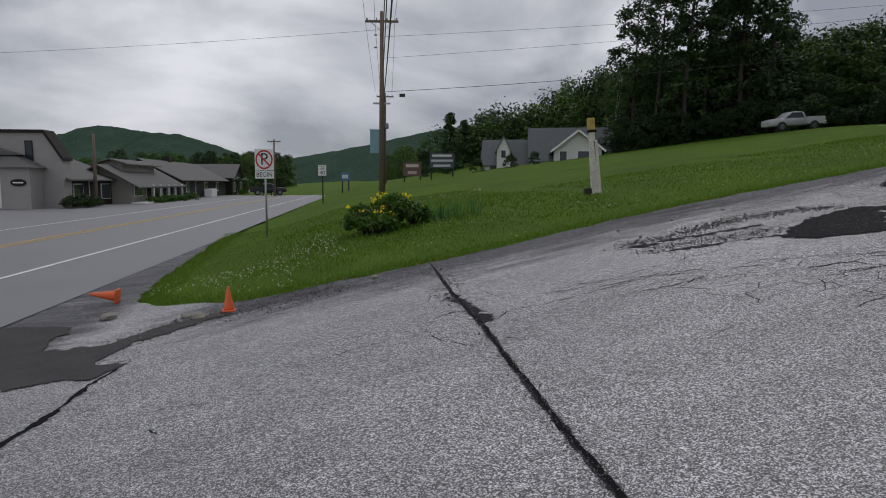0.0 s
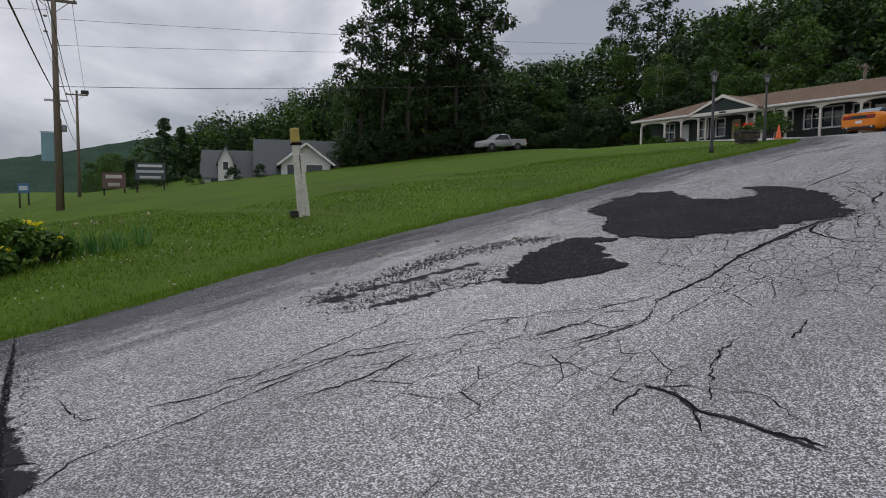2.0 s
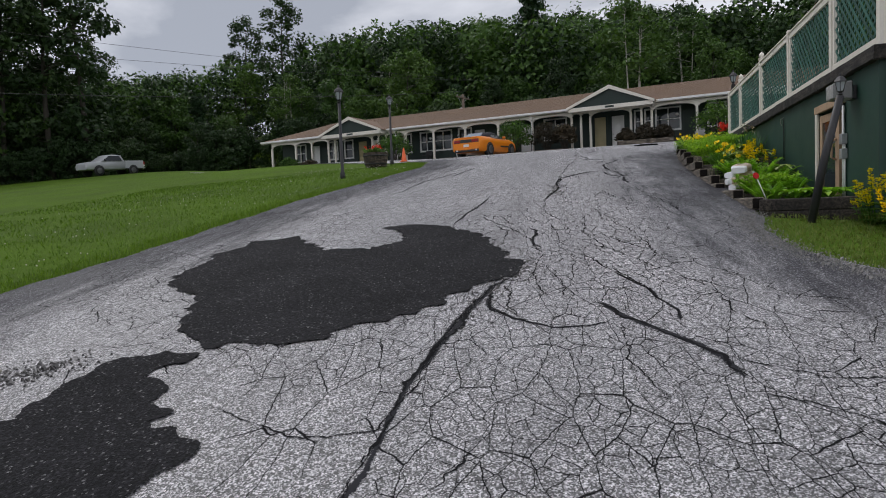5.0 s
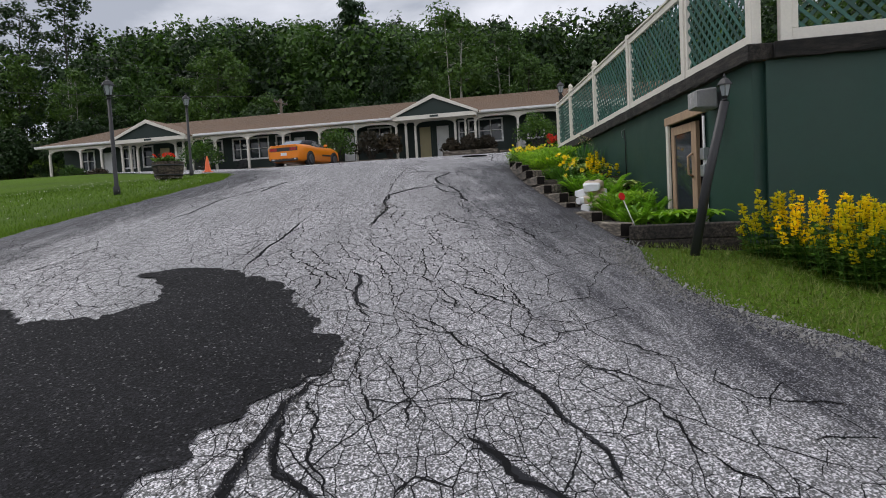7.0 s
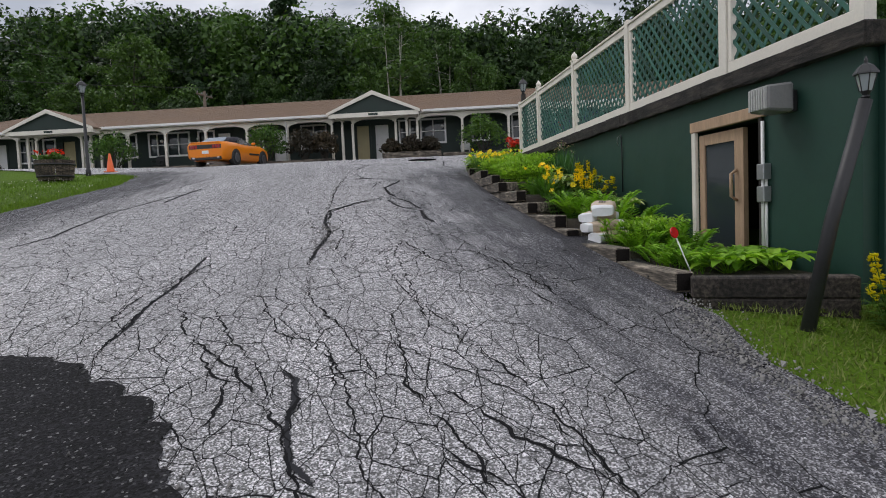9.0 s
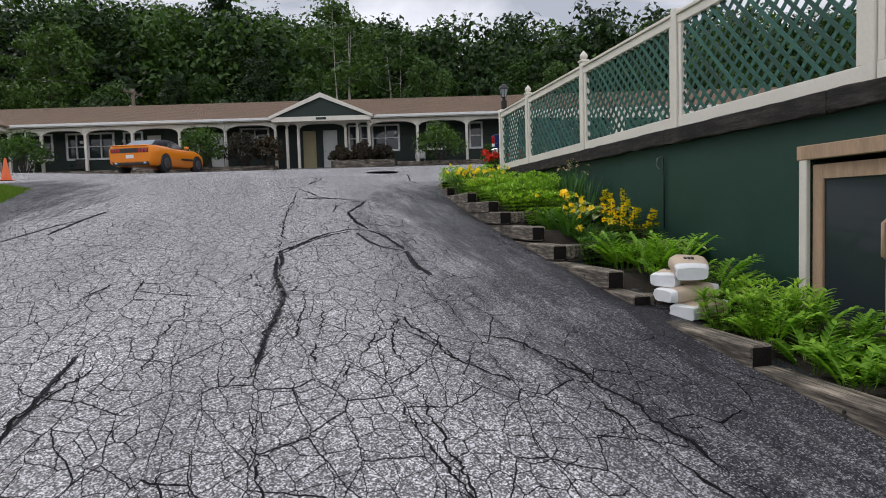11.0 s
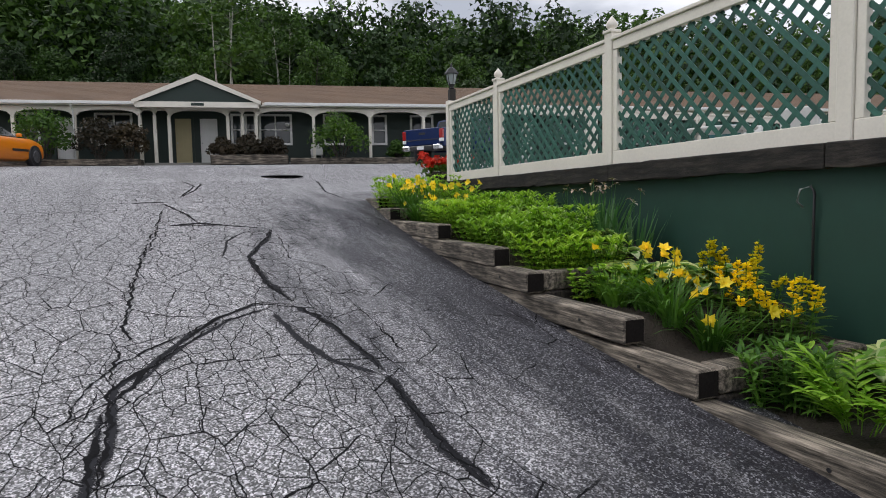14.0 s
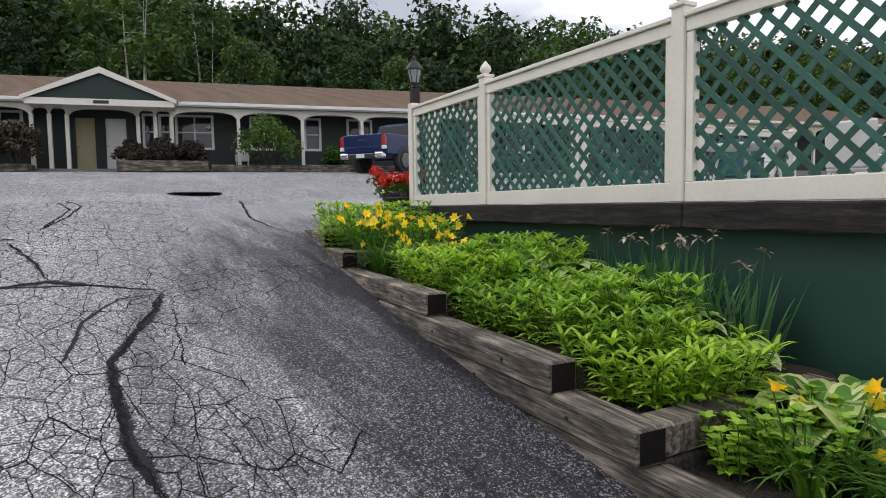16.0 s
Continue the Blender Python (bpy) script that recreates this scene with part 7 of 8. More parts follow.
def barrel_planter(x, y, r, h, flowers, label, stones=False):
    t = thing("barrel_planter", pose(x, y, land1(x, y)), label, "planter", "half-barrel planters")
    n = 16
    wood = timber_mat("barrel_staves", (0.17, 0.13, 0.1))
    for k in range(n):
        a0, a1 = k * math.tau / n, (k + 0.94) * math.tau / n
        bm = bmesh.new()
        v = []
        for rr, z in ((r * 0.82, 0.0), (r * 0.95, h * 0.5), (r, h)):
            for a in (a0, a1):
                v.append([bm.verts.new((rr * math.cos(a), rr * math.sin(a), z)), bm.verts.new(((rr - 0.03) * math.cos(a), (rr - 0.03) * math.sin(a), z))])
        for i in (0, 2):
            bm.faces.new((v[i][0], v[i + 1][0], v[i + 3][0], v[i + 2][0]))
            bm.faces.new((v[i][1], v[i + 2][1], v[i + 3][1], v[i + 1][1]))
            bm.faces.new((v[i][0], v[i + 2][0], v[i + 2][1], v[i][1]))
            bm.faces.new((v[i + 1][0], v[i + 1][1], v[i + 3][1], v[i + 3][0]))
        bm.faces.new((v[4][0], v[5][0], v[5][1], v[4][1]))
        part("stave", bm, wood, t)
    for z, rr in ((h * 0.2, r * 0.885), (h * 0.78, r * 0.985)):
        bm = bmesh.new()
        lathe(bm, [(rr, z - 0.02), (rr + 0.012, z - 0.02), (rr + 0.016, z + 0.02), (rr + 0.004, z + 0.02)], 24)
        part("hoop", bm, M_IRON, t)
    bm = bmesh.new()
    lathe(bm, [(r * 0.9, h * 0.8), (r * 0.93, h * 0.86), (0.01, h * 0.9)], 20)
    part("soil", bm, M_SOIL, t)
    rng = np.random.default_rng(int(x * 10))
    c = rng.normal(size=(14, 3)) * np.array([r * 0.5, r * 0.5, 0.04]) + np.array([0, 0, h + 0.06])
    v, q = leaf_quads(c, np.full(14, 0.13), 26, 0.06, rng)
    raw("foliage", v, q, M_SHRUB, t)
    if flowers:
        c = c + np.array([0, 0, 0.12])
        v, q = leaf_quads(c, np.full(14, 0.13), flowers, 0.055, rng)
        tagged(raw("bloom", v, q, M_REDPETAL, t, "bright red flowers"), kind="stuff")


barrel_planter(19.85, 18.42, 0.42, 0.46, 4, "dark wooden half-barrel planter with a few red flowers on the lawn")
barrel_planter(23.9, 8.0, 0.3, 0.36, 40, "wooden half-barrel planter full of red flowers by the fence")


def cone(x, y, h, label, m=None):
    t = thing("traffic_cone", m if m is not None else pose(x, y, land1(x, y) + 0.004, 0, 0, 20), label, "traffic cone", "orange traffic cones")
    bm = bmesh.new()
    lathe(bm, [(h * 0.22, 0.025), (h * 0.2, 0.05), (h * 0.045, h), (h * 0.035, h + 0.006)], 20)
    part("body", bm, M_ORANGE, t)
    part("base", boxed(-h * 0.27, -h * 0.27, 0, h * 0.27, h * 0.27, 0.026, 0.008), M_ORANGE, t)


cone(23.8, 20.3, 0.55, "orange traffic cone at the end of the lawn")
cone(-2.69, 7.78, 0.31, "orange traffic cone standing at the lawn corner")
cone(0, 0, 0.42, "worn orange traffic cone lying on its side", pose(-5.1, 9.75, land1(-5.1, 9.75) + 0.11, 0, 84, 190))


def end_lamp():
    t = thing("fence_lamp", DECK @ pose(11.02, -0.12, 3.5), "black lantern on a dark post at the fence end", "lamp")
    part("post", boxed(-0.05, -0.05, 0.0, 0.05, 0.05, 1.75, 0.006), M_DARKWOOD, t)
    lantern(t, (0, 0, 1.75), 0.95)


end_lamp()


def shrub(m, r, h, seed, material, label, size=0.09, lumps=30, per=60, stems=True, name="shrub"):
    t = thing(name, m, label, "shrub", "shrubs along the motel")
    rng = np.random.default_rng(seed)
    c, rad = [], []
    for i in range(lumps):
        a = i * 2.399
        u = (i + 0.5) / lumps
        rr = r * math.sqrt(u) * 0.8
        c.append((rr * math.cos(a), rr * math.sin(a), h * (0.2 + 0.66 * math.sqrt(max(0, 1 - u)) * rng.uniform(0.7, 1.12))))
        rad.append(r * rng.uniform(0.28, 0.42))
    v, q = leaf_quads(np.array(c), np.array(rad), per, size, rng, 0.7)
    bm = bmesh.new()
    for i in range(0, lumps, 2):
        tube(bm, [(0.1 * c[i][0], 0.1 * c[i][1], -0.1), (0.5 * c[i][0], 0.5 * c[i][1], 0.3 * h), c[i]], [0.025, 0.018, 0.006], 5, False)
    part("branchwork", bm, M_BARK, t)
    raw("foliage", v, q, material, t)
    return t


def at_motel(X, Y, dz=0.0):
    p = MOTEL @ Vector((X, Y, 0))
    return pose(p.x, p.y, land1(p.x, p.y) + dz)


for k, (X, Y, r, h, mt, lb) in enumerate((
        (23.4, 0.75, 1.15, 2.2, M_SHRUB, "large rounded green shrub before the motel"), (31.9, 0.9, 1.35, 2.1, M_SHRUB, "spreading green shrub with bare lower stems"),
        (11.9, 0.7, 1.3, 2.0, M_SHRUB, "large rounded green shrub before the motel"), (21.4, 0.75, 0.95, 1.85, M_DARKSHRUB, "dark twiggy reddish shrub before the porch"),
        (20.3, 0.8, 0.8, 1.8, M_DARKSHRUB, "dark twiggy reddish shrub before the porch"), (16.7, 0.8, 0.6, 1.05, M_DARKSHRUB, "low dark reddish shrub in the timber planter"),
        (15.7, 0.8, 0.6, 1.15, M_DARKSHRUB, "low dark reddish shrub in the timber planter"), (14.7, 0.8, 0.6, 1.1, M_DARKSHRUB, "low dark reddish shrub in the timber planter"),
        (9.4, 0.6, 0.5, 0.9, M_SHRUB, "small leafy shrub beside the porch"), (41.0, 0.7, 0.8, 1.0, M_SHRUB, "low green shrub before the motel"), (39.2, 0.7, 0.7, 0.8, M_DARKSHRUB, "low dark shrub before the motel"))):
    shrub(at_motel(X, Y, 0.12), r, h, 300 + k, mt, lb)


def motel_planter(X0, X1, Y0, Y1, courses, label):
    t = thing("timber_planter", MOTEL @ pose(0, 0, -0.16), label, "planter", "low timber planters before the motel")
    for c in range(courses):
        z = c * 0.13
        n = max(1, int((X1 - X0) / 2.4))
        for i in range(n):
            a, b = X0 + (X1 - X0) * i / n, X0 + (X1 - X0) * (i + 1) / n - 0.01
            part("timber", boxed(a, Y1 - 0.13, z, b, Y1, z + 0.127, 0.01), M_TIMBER, t)
        for x in (X0, X1 - 0.13):
            part("timber", boxed(x, Y0, z, x + 0.13, Y1 - 0.132, z + 0.127, 0.01), M_TIMBER, t)
    part("soil", boxed(X0 + 0.13, Y0, 0.0, X1 - 0.14, Y1 - 0.135, courses * 0.13 - 0.03), M_SOIL, t)


motel_planter(14.1, 17.15, 0.3, 1.3, 3, "low planter of stacked timbers beside the motel door")
motel_planter(6.5, 14.0, 0.25, 1.1, 2, "long low timber planter before the motel")
motel_planter(19.9, 33.0, 0.25, 1.15, 2, "long low timber planter before the motel")
motel_planter(38.0, 43.5, 0.25, 1.1, 2, "low timber planter at the motel's far end")


def patio_chair(m, material, label):
    t = thing("patio_chair", m, label, "chair", "patio chairs")
    part("seat", boxed(-0.25, -0.24, 0.38, 0.25, 0.24, 0.42, 0.012), material, t)
    b = part("backrest", boxed(-0.25, -0.02, 0.0, 0.25, 0.02, 0.52, 0.015), material, t)
    b.matrix_basis = pose(0, -0.24, 0.42, 12, 0, 0)
    for x in (-0.22, 0.22):
        for y in (-0.2, 0.2):
            part("leg", boxed(x - 0.02, y - 0.02, 0.0, x + 0.02, y + 0.02, 0.38), material, t)
        part("armrest", boxed(x * 1.15 - 0.03, -0.22, 0.6, x * 1.15 + 0.03, 0.24, 0.63, 0.01), material, t)
        part("arm_post", boxed(x * 1.15 - 0.02, 0.19, 0.38, x * 1.15 + 0.02, 0.23, 0.6), material, t)
    return t


M_PLASTIC = surface("white_chair_plastic", (0.6, 0.6, 0.58), 0.45, 0.1, 4, 30)
M_TEAL = surface("teal_chair_fabric", (0.015, 0.085, 0.09), 0.7, 0.2, 4, 60)
patio_chair(MOTEL @ pose(27.9, -1.1, 0.0), M_PLASTIC, "white plastic chair on the motel porch")
patio_chair(MOTEL @ pose(30.6, -1.3, 0.0), M_BLACKTRIM, "dark chair on the motel porch")
patio_chair(MOTEL @ pose(12.9, -1.2, 0.0), M_PLASTIC, "white plastic chair on the motel porch")
patio_chair(MOTEL @ pose(33.1, -1.2, 0.0), M_PLASTIC, "white plastic chair on the motel porch")
# pool deck: chairs and the far fence
for k, (x, y, r, mt) in enumerate(((9.4, -4.2, 40, M_TEAL), (8.3, -5.6, 80, M_PLASTIC), (7.2, -5.1, 20, M_TEAL), (6.0, -5.8, 110, M_PLASTIC), (5.1, -5.0, 160, M_TEAL), (7.9, -4.2, 200, M_PLASTIC), (6.5, -4.6, 250, M_TEAL), (9.7, -4.8, 10, M_PLASTIC), (3.6, -5.6, 60, M_PLASTIC))):
    patio_chair(DECK @ pose(x, y, 3.706, 0, 0, r), mt, "teal fabric patio chair on the pool deck" if mt is M_TEAL else "white plastic patio chair on the pool deck")
deck_fence(DECK @ pose(10.75, -8.6, 0, 0, 0, 180), [0.06, 2.46, 4.86, 7.26, 9.66, 12.0], "cream lattice fence across the pool deck", [1, 1, 1, 1, 1, 1])


def patio_table(m, label):
    t = thing("patio_table", m, label, "table")
    bm = bmesh.new()
    lathe(bm, [(0.5, 0.69), (0.52, 0.7), (0.52, 0.72), (0.5, 0.73)], 24)
    part("tabletop", bm, M_PLASTIC, t)
    for a in range(4):
        c, s = math.cos(a * math.pi / 2 + 0.7), math.sin(a * math.pi / 2 + 0.7)
        bm = bmesh.new()
        tube(bm, [(0.42 * c, 0.42 * s, 0), (0.3 * c, 0.3 * s, 0.69)], 0.016, 6)
        part("leg", bm, M_PLASTIC, t)


patio_table(DECK @ pose(8.7, -3.4, 3.706), "round white patio table on the pool deck")
patio_table(DECK @ pose(5.6, -3.7, 3.706), "round white patio table on the pool deck")

# ---- lawn: marker post, bush, signs, poles ----
def marker_post():
    t = thing("marker_post", pose(3.58, 14.9, land1(3.58, 14.9)), "old white painted double post with a yellow cap", "post")
    paint = surface("flaking_white_paint", (0.55, 0.53, 0.47), 0.8, 0.35, 3, 18, bumpy=0.6)
    for x0, x1, lean in ((-0.08, 0.05, -4), (0.055, 0.15, -6.5)):
        p = part("post", boxed(x0, -0.07, -0.1, x1, 0.07, 1.42 if x0 < 0 else 1.2, 0.01), paint, t)
        p.matrix_basis = pose(0, 0, 0, 0, lean, 0)
    p = part("cap", boxed(-0.1, -0.085, 1.44, 0.06, 0.085, 1.72, 0.015), surface("yellow_lichen_wood", (0.4, 0.3, 0.08), 0.8, 0.3, 4, 30), t, "yellowish cap block")
    p.matrix_basis = pose(0, 0, 0, 0, -4, 0)
    p = part("collar", boxed(-0.11, -0.095, 1.39, 0.09, 0.095, 1.435, 0.01), M_ENDGRAIN, t)
    p.matrix_basis = pose(0, 0, 0, 0, -4, 0)
    part("footing", boxed(-0.24, -0.1, -0.05, -0.09, 0.1, 0.09, 0.015), M_DARKWOOD, t)


marker_post()


def lawn_bush():
    for k, (x, y, r, h) in enumerate(((-1.6, 13.2, 0.5, 0.55), (-1.1, 13.5, 0.55, 0.72), (-0.65, 13.7, 0.45, 0.45), (-1.35, 12.95, 0.45, 0.42))):
        t = shrub(pose(x, y, land1(x, y)), r, h, 400 + k, M_SHRUB, "low lawn bush with clusters of yellow flowers", 0.07, 18, 60, name="flowering_bush")
        rng = np.random.default_rng(420 + k)
        n = 9
        c = np.stack([rng.uniform(-r, r, n) * 0.8, rng.uniform(-r, r, n) * 0.8, h * rng.uniform(0.75, 1.02, n)], -1)
        v, q = leaf_quads(c, np.full(n, 0.07), 9 if k < 2 else 5, 0.045, rng)
        tagged(raw("bloom", v, q, M_GOLDPETAL, t, "yellow flower clusters"), kind="stuff")
    for k, (x, y) in enumerate(((0.0, 13.9), (0.35, 13.8), (-0.3, 13.95), (0.7, 13.9))):
        iris(pose(x, y, land1(x, y) - 0.02), 440 + k, 26, 0.45)


lawn_bush()


def letters(text, size, material, parent, m, extrude=0.002, name="lettering"):
    cu = bpy.data.curves.new(name, "FONT")
    cu.body, cu.size, cu.align_x, cu.align_y, cu.extrude = text, size, "CENTER", "CENTER", extrude
    cu.materials.append(material)
    tmp = bpy.data.objects.new("tmp", cu)
    me = bpy.data.meshes.new_from_object(tmp)
    bpy.data.objects.remove(tmp)
    o = new(name, me)
    o.parent, o.matrix_basis = parent, m
    return o


M_SIGNWHITE = surface("white_sign_sheet", (0.72, 0.72, 0.72), 0.4, 0.06, 3, 30)
M_SIGNBLACK = plain("black_sign_ink", (0.015, 0.015, 0.015), 0.5)
M_SIGNRED = plain("red_sign_ink", (0.45, 0.02, 0.025), 0.5)


def road_sign(x, y, face, label):
    t = thing("road_sign", pose(x, y, land1(x, y), 0, 0, face), label, "sign")
    return t


def no_parking_sign():
    t = road_sign(-5.3, 18.9, -14, "white no-parking road sign with a BEGIN plate")
    bm = bmesh.new()
    tube(bm, [(0, 0, -0.2), (0, 0, 2.6)], 0.03, 8)
    part("post", bm, M_GALV, t)
    part("panel", boxed(-0.31, -0.05, 1.98, 0.31, -0.035, 2.62, 0.004), M_SIGNWHITE, t)
    bm = bmesh.new()
    n = 40
    o = [[bm.verts.new((r * math.cos(k * math.tau / n), -0.054, 2.3 + r * math.sin(k * math.tau / n))) for k in range(n)] for r in (0.285, 0.235)]
    for k in range(n):
        bm.faces.new((o[0][k], o[0][(k + 1) % n], o[1][(k + 1) % n], o[1][k]))
    box(bm, -0.25, -0.057, -0.024, 0.25, -0.0535, 0.024, 0, pose(0, 0, 2.3, 0, 45, 0))
    part("red_ring", bm, M_SIGNRED, t)
    letters("P", 0.5, M_SIGNBLACK, t, pose(0.0, -0.0515, 2.3, 90, 0, 0))
    part("begin_plate", boxed(-0.31, -0.05, 1.74, 0.31, -0.035, 1.96, 0.004), M_SIGNWHITE, t)
    letters("BEGIN", 0.19, M_SIGNBLACK, t, pose(0, -0.0525, 1.85, 90, 0, 0))


def speed_sign():
    t = road_sign(-8.75, 46.0, -10, "white speed limit 40 road sign")
    bm = bmesh.new()
    box(bm, -0.04, -0.03, -0.2, 0.04, 0.03, 2.0)
    part("post", bm, M_DARKWOOD, t)
    part("panel", boxed(-0.31, -0.05, 2.0, 0.31, -0.032, 2.76, 0.004), M_SIGNWHITE, t)
    letters("SPEED", 0.17, M_SIGNBLACK, t, pose(0, -0.054, 2.64, 90, 0, 0))
    letters("LIMIT", 0.17, M_SIGNBLACK, t, pose(0, -0.054, 2.48, 90, 0, 0))
    letters("40", 0.42, M_SIGNBLACK, t, pose(0, -0.054, 2.2, 90, 0, 0))


no_parking_sign()
speed_sign()


def panel_sign(name, x, y, w, z0, z1, colour, bars, label, posts=2, face=-5):
    t = thing(name, pose(x, y, land1(x, y), 0, 0, face), label, "sign")
    for k in range(posts):
        xx = -w / 2 + 0.12 + (w - 0.24) * (k / max(1, posts - 1)) if posts > 1 else 0
        part("post", boxed(xx - 0.06, 0.0, -0.2, xx + 0.06, 0.12, z1), M_DARKWOOD, t)
    part("panel", boxed(-w / 2, -0.05, z0, w / 2, -0.002, z1, 0.01), surface(name + "_panel", colour, 0.5, 0.1, 2, 30), t)
    n = len(bars)
    for k, (f, col) in enumerate(bars):
        z = z1 - (k + 0.5) * (z1 - z0) / n
        part("letter_bar", boxed(-w * f / 2, -0.058, z - 0.22 * (z1 - z0) / n, w * f / 2, -0.052, z + 0.22 * (z1 - z0) / n), plain("sign_bar", col, 0.5), t)


panel_sign("business_sign", -0.1, 60, 2.3, 0.9, 2.3, (0.05, 0.06, 0.075), [(0.8, (0.6, 0.6, 0.6)), (0.9, (0.45, 0.47, 0.5)), (0.7, (0.5, 0.5, 0.5))], "dark business sign board with pale lettering on posts")
panel_sign("business_sign", -3.2, 66, 1.9, 0.5, 1.9, (0.12, 0.07, 0.06), [(0.7, (0.5, 0.45, 0.4)), (0.5, (0.4, 0.35, 0.3))], "brown business sign board beyond the lawn")
panel_sign("road_information_sign", -10.8, 70, 0.95, 1.2, 2.1, (0.06, 0.14, 0.26), [(0.7, (0.5, 0.55, 0.6))], "small blue road information sign", 2)
panel_sign("business_sign", -27.0, 97, 1.6, 0.3, 2.0, (0.03, 0.03, 0.03), [(0.7, (0.5, 0.5, 0.5)), (0.6, (0.4, 0.4, 0.4))], "black business sign board by the road")


def utility_pole(x, y, h, arms, label, banner=False, cans=0):
    t = thing("utility_pole", pose(x, y, land1(x, y) - 0.3, 0, 0.6, 0), label, "utility pole", "utility poles")
    bm = bmesh.new()
    tube(bm, [(0, 0, 0), (0, 0, h * 0.5), (0, 0, h)], [0.17, 0.14, 0.10], 12)
    part("pole", bm, M_POLE, t)
    for z in arms:
        part("crossarm", boxed(-0.95, -0.06, z - 0.06, 0.95, 0.06, z + 0.06, 0.008), M_POLE, t)
        for k in (-0.85, -0.3, 0.3, 0.85):
            bm = bmesh.new()
            lathe(bm, [(0.02, 0.06), (0.05, 0.09), (0.035, 0.13), (0.05, 0.17), (0.015, 0.2)], 8, (k, 0, z))
            part("insulator", bm, M_GREYBOX, t)
        bm = bmesh.new()
        tube(bm, [(-0.6, 0.07, z - 0.05), (0, 0.12, z - 0.55), (0.6, 0.07, z - 0.05)], 0.02, 5)
        part("brace", bm, M_GALV, t)
    for k in range(cans):
        bm = bmesh.new()
        lathe(bm, [(0.16, 0), (0.18, 0.03), (0.18, 0.5), (0.12, 0.56), (0.05, 0.6)], 12, (-0.34 + 0.68 * k, 0, h - 1.75))
        part("transformer", bm, M_GALV, t)
    if banner:
        for z, s in ((h - 2.4, 0.22), (h - 3.1, 0.2)):
            bm = bmesh.new()
            lathe(bm, [(0.09, -0.03), (0.1, 0.02), (0.03, 0.06)], 10, (-0.35, 0, z + 1.1))
            part("dead_end_insulator", bm, M_GALV, t)
        part("banner_arm", boxed(-0.72, -0.02, 3.95, -0.1, 0.02, 3.99), M_GALV, t)
        part("banner", boxed(-0.68, -0.012, 2.6, -0.14, 0.012, 3.94), surface("faded_banner_cloth", (0.2, 0.33, 0.38), 0.8, 0.3, 0.7, 30), t, "faded blue banner")
        part("steel_bracket", boxed(-0.5, -0.04, h - 5.2, 0.5, 0.04, h - 5.1), M_GALV, t)
        bm = bmesh.new()
        lathe(bm, [(0.1, 0), (0.12, 0.05), (0.12, 0.3), (0.06, 0.34)], 10, (0.28, 0, h - 6.6))
        part("meter_can", bm, M_GREYBOX, t)
        bm = bmesh.new()
        tube(bm, [(0.17, 0.03, 0.3), (0.15, 0.03, h - 6)], 0.03, 6)
        part("conduit", bm, M_IRON, t)


utility_pole(-3.6, 37.1, 10.6, (10.05,), "weathered wooden utility pole with crossarm and banner", True)
utility_pole(-6.6, 72.0, 10.4, (10.0,), "distant wooden utility pole with crossarm")
utility_pole(-24.5, 92.0, 8.4, (8.1,), "distant wooden utility pole beyond the shops")
utility_pole(3.4, -33.0, 10.6, (10.05,), "wooden utility pole along the road")
utility_pole(48.5, 33.1, 6.1, (5.8,), "wooden utility pole with two transformer cans behind the motel", cans=2)
utility_pole(-28.7, 52.2, 6.2, (), "short dark pole before the shops")


def wire(a, b, sag, r=0.011, label="thin black overhead power line"):
    bm = bmesh.new()
    a, b = Vector(a), Vector(b)
    tube(bm, [a.lerp(b, k / 16) - Vector((0, 0, sag * 4 * (k / 16) * (1 - k / 16))) for k in range(17)], r, 5)
    return tagged(part("power_line", bm, M_IRON), label, "cable", "overhead power lines", "structure")


zp = land1(-3.6, 37.1) - 0.3
zb = land1(3.4, -33) - 0.3
zf = land1(-6.6, 72) - 0.3
for dx in (-0.85, -0.3, 0.85):
    wire((-3.6 + dx, 37.1, zp + 10.25), (3.4 + dx, -33, zb + 10.25), 1.0)
    wire((-3.6 + dx, 37.1, zp + 10.25), (-6.6 + dx, 72, zf + 10.2), 0.5)
for dz, r in ((8.6, 0.022), (7.2, 0.02), (5.5, 0.018)):
    wire((-3.45, 37.1, zp + dz), (3.55, -33, zb + dz), 0.9, r)
    wire((-3.45, 37.1, zp + dz), (-6.5, 72, zf + dz - 0.2), 0.5, r)
wire((-3.5, 37.1, zp + 6.1), (52.2, 32.4, land1(52.2, 32.4) + 5.5), 0.9, 0.014)
for dz in (8.0, 9.2):
    wire((-3.5, 37.1, zp + dz), (52.2, 32.4, land1(52.2, 32.4) + 6.2), 0.5, 0.008)
wire((-3.5, 37.1, zp + 9.6), (-60, 40, 9.0), 0.6, 0.008)


def cable_box():
    t = thing("cable_junction_box", pose(-2.35, 37.05, zp + 5.9), "small black junction box on an overhead cable", "junction box", kind="structure")
    part("box", boxed(-0.16, -0.08, -0.09, 0.16, 0.08, 0.09, 0.02), M_IRON, t)


cable_box()


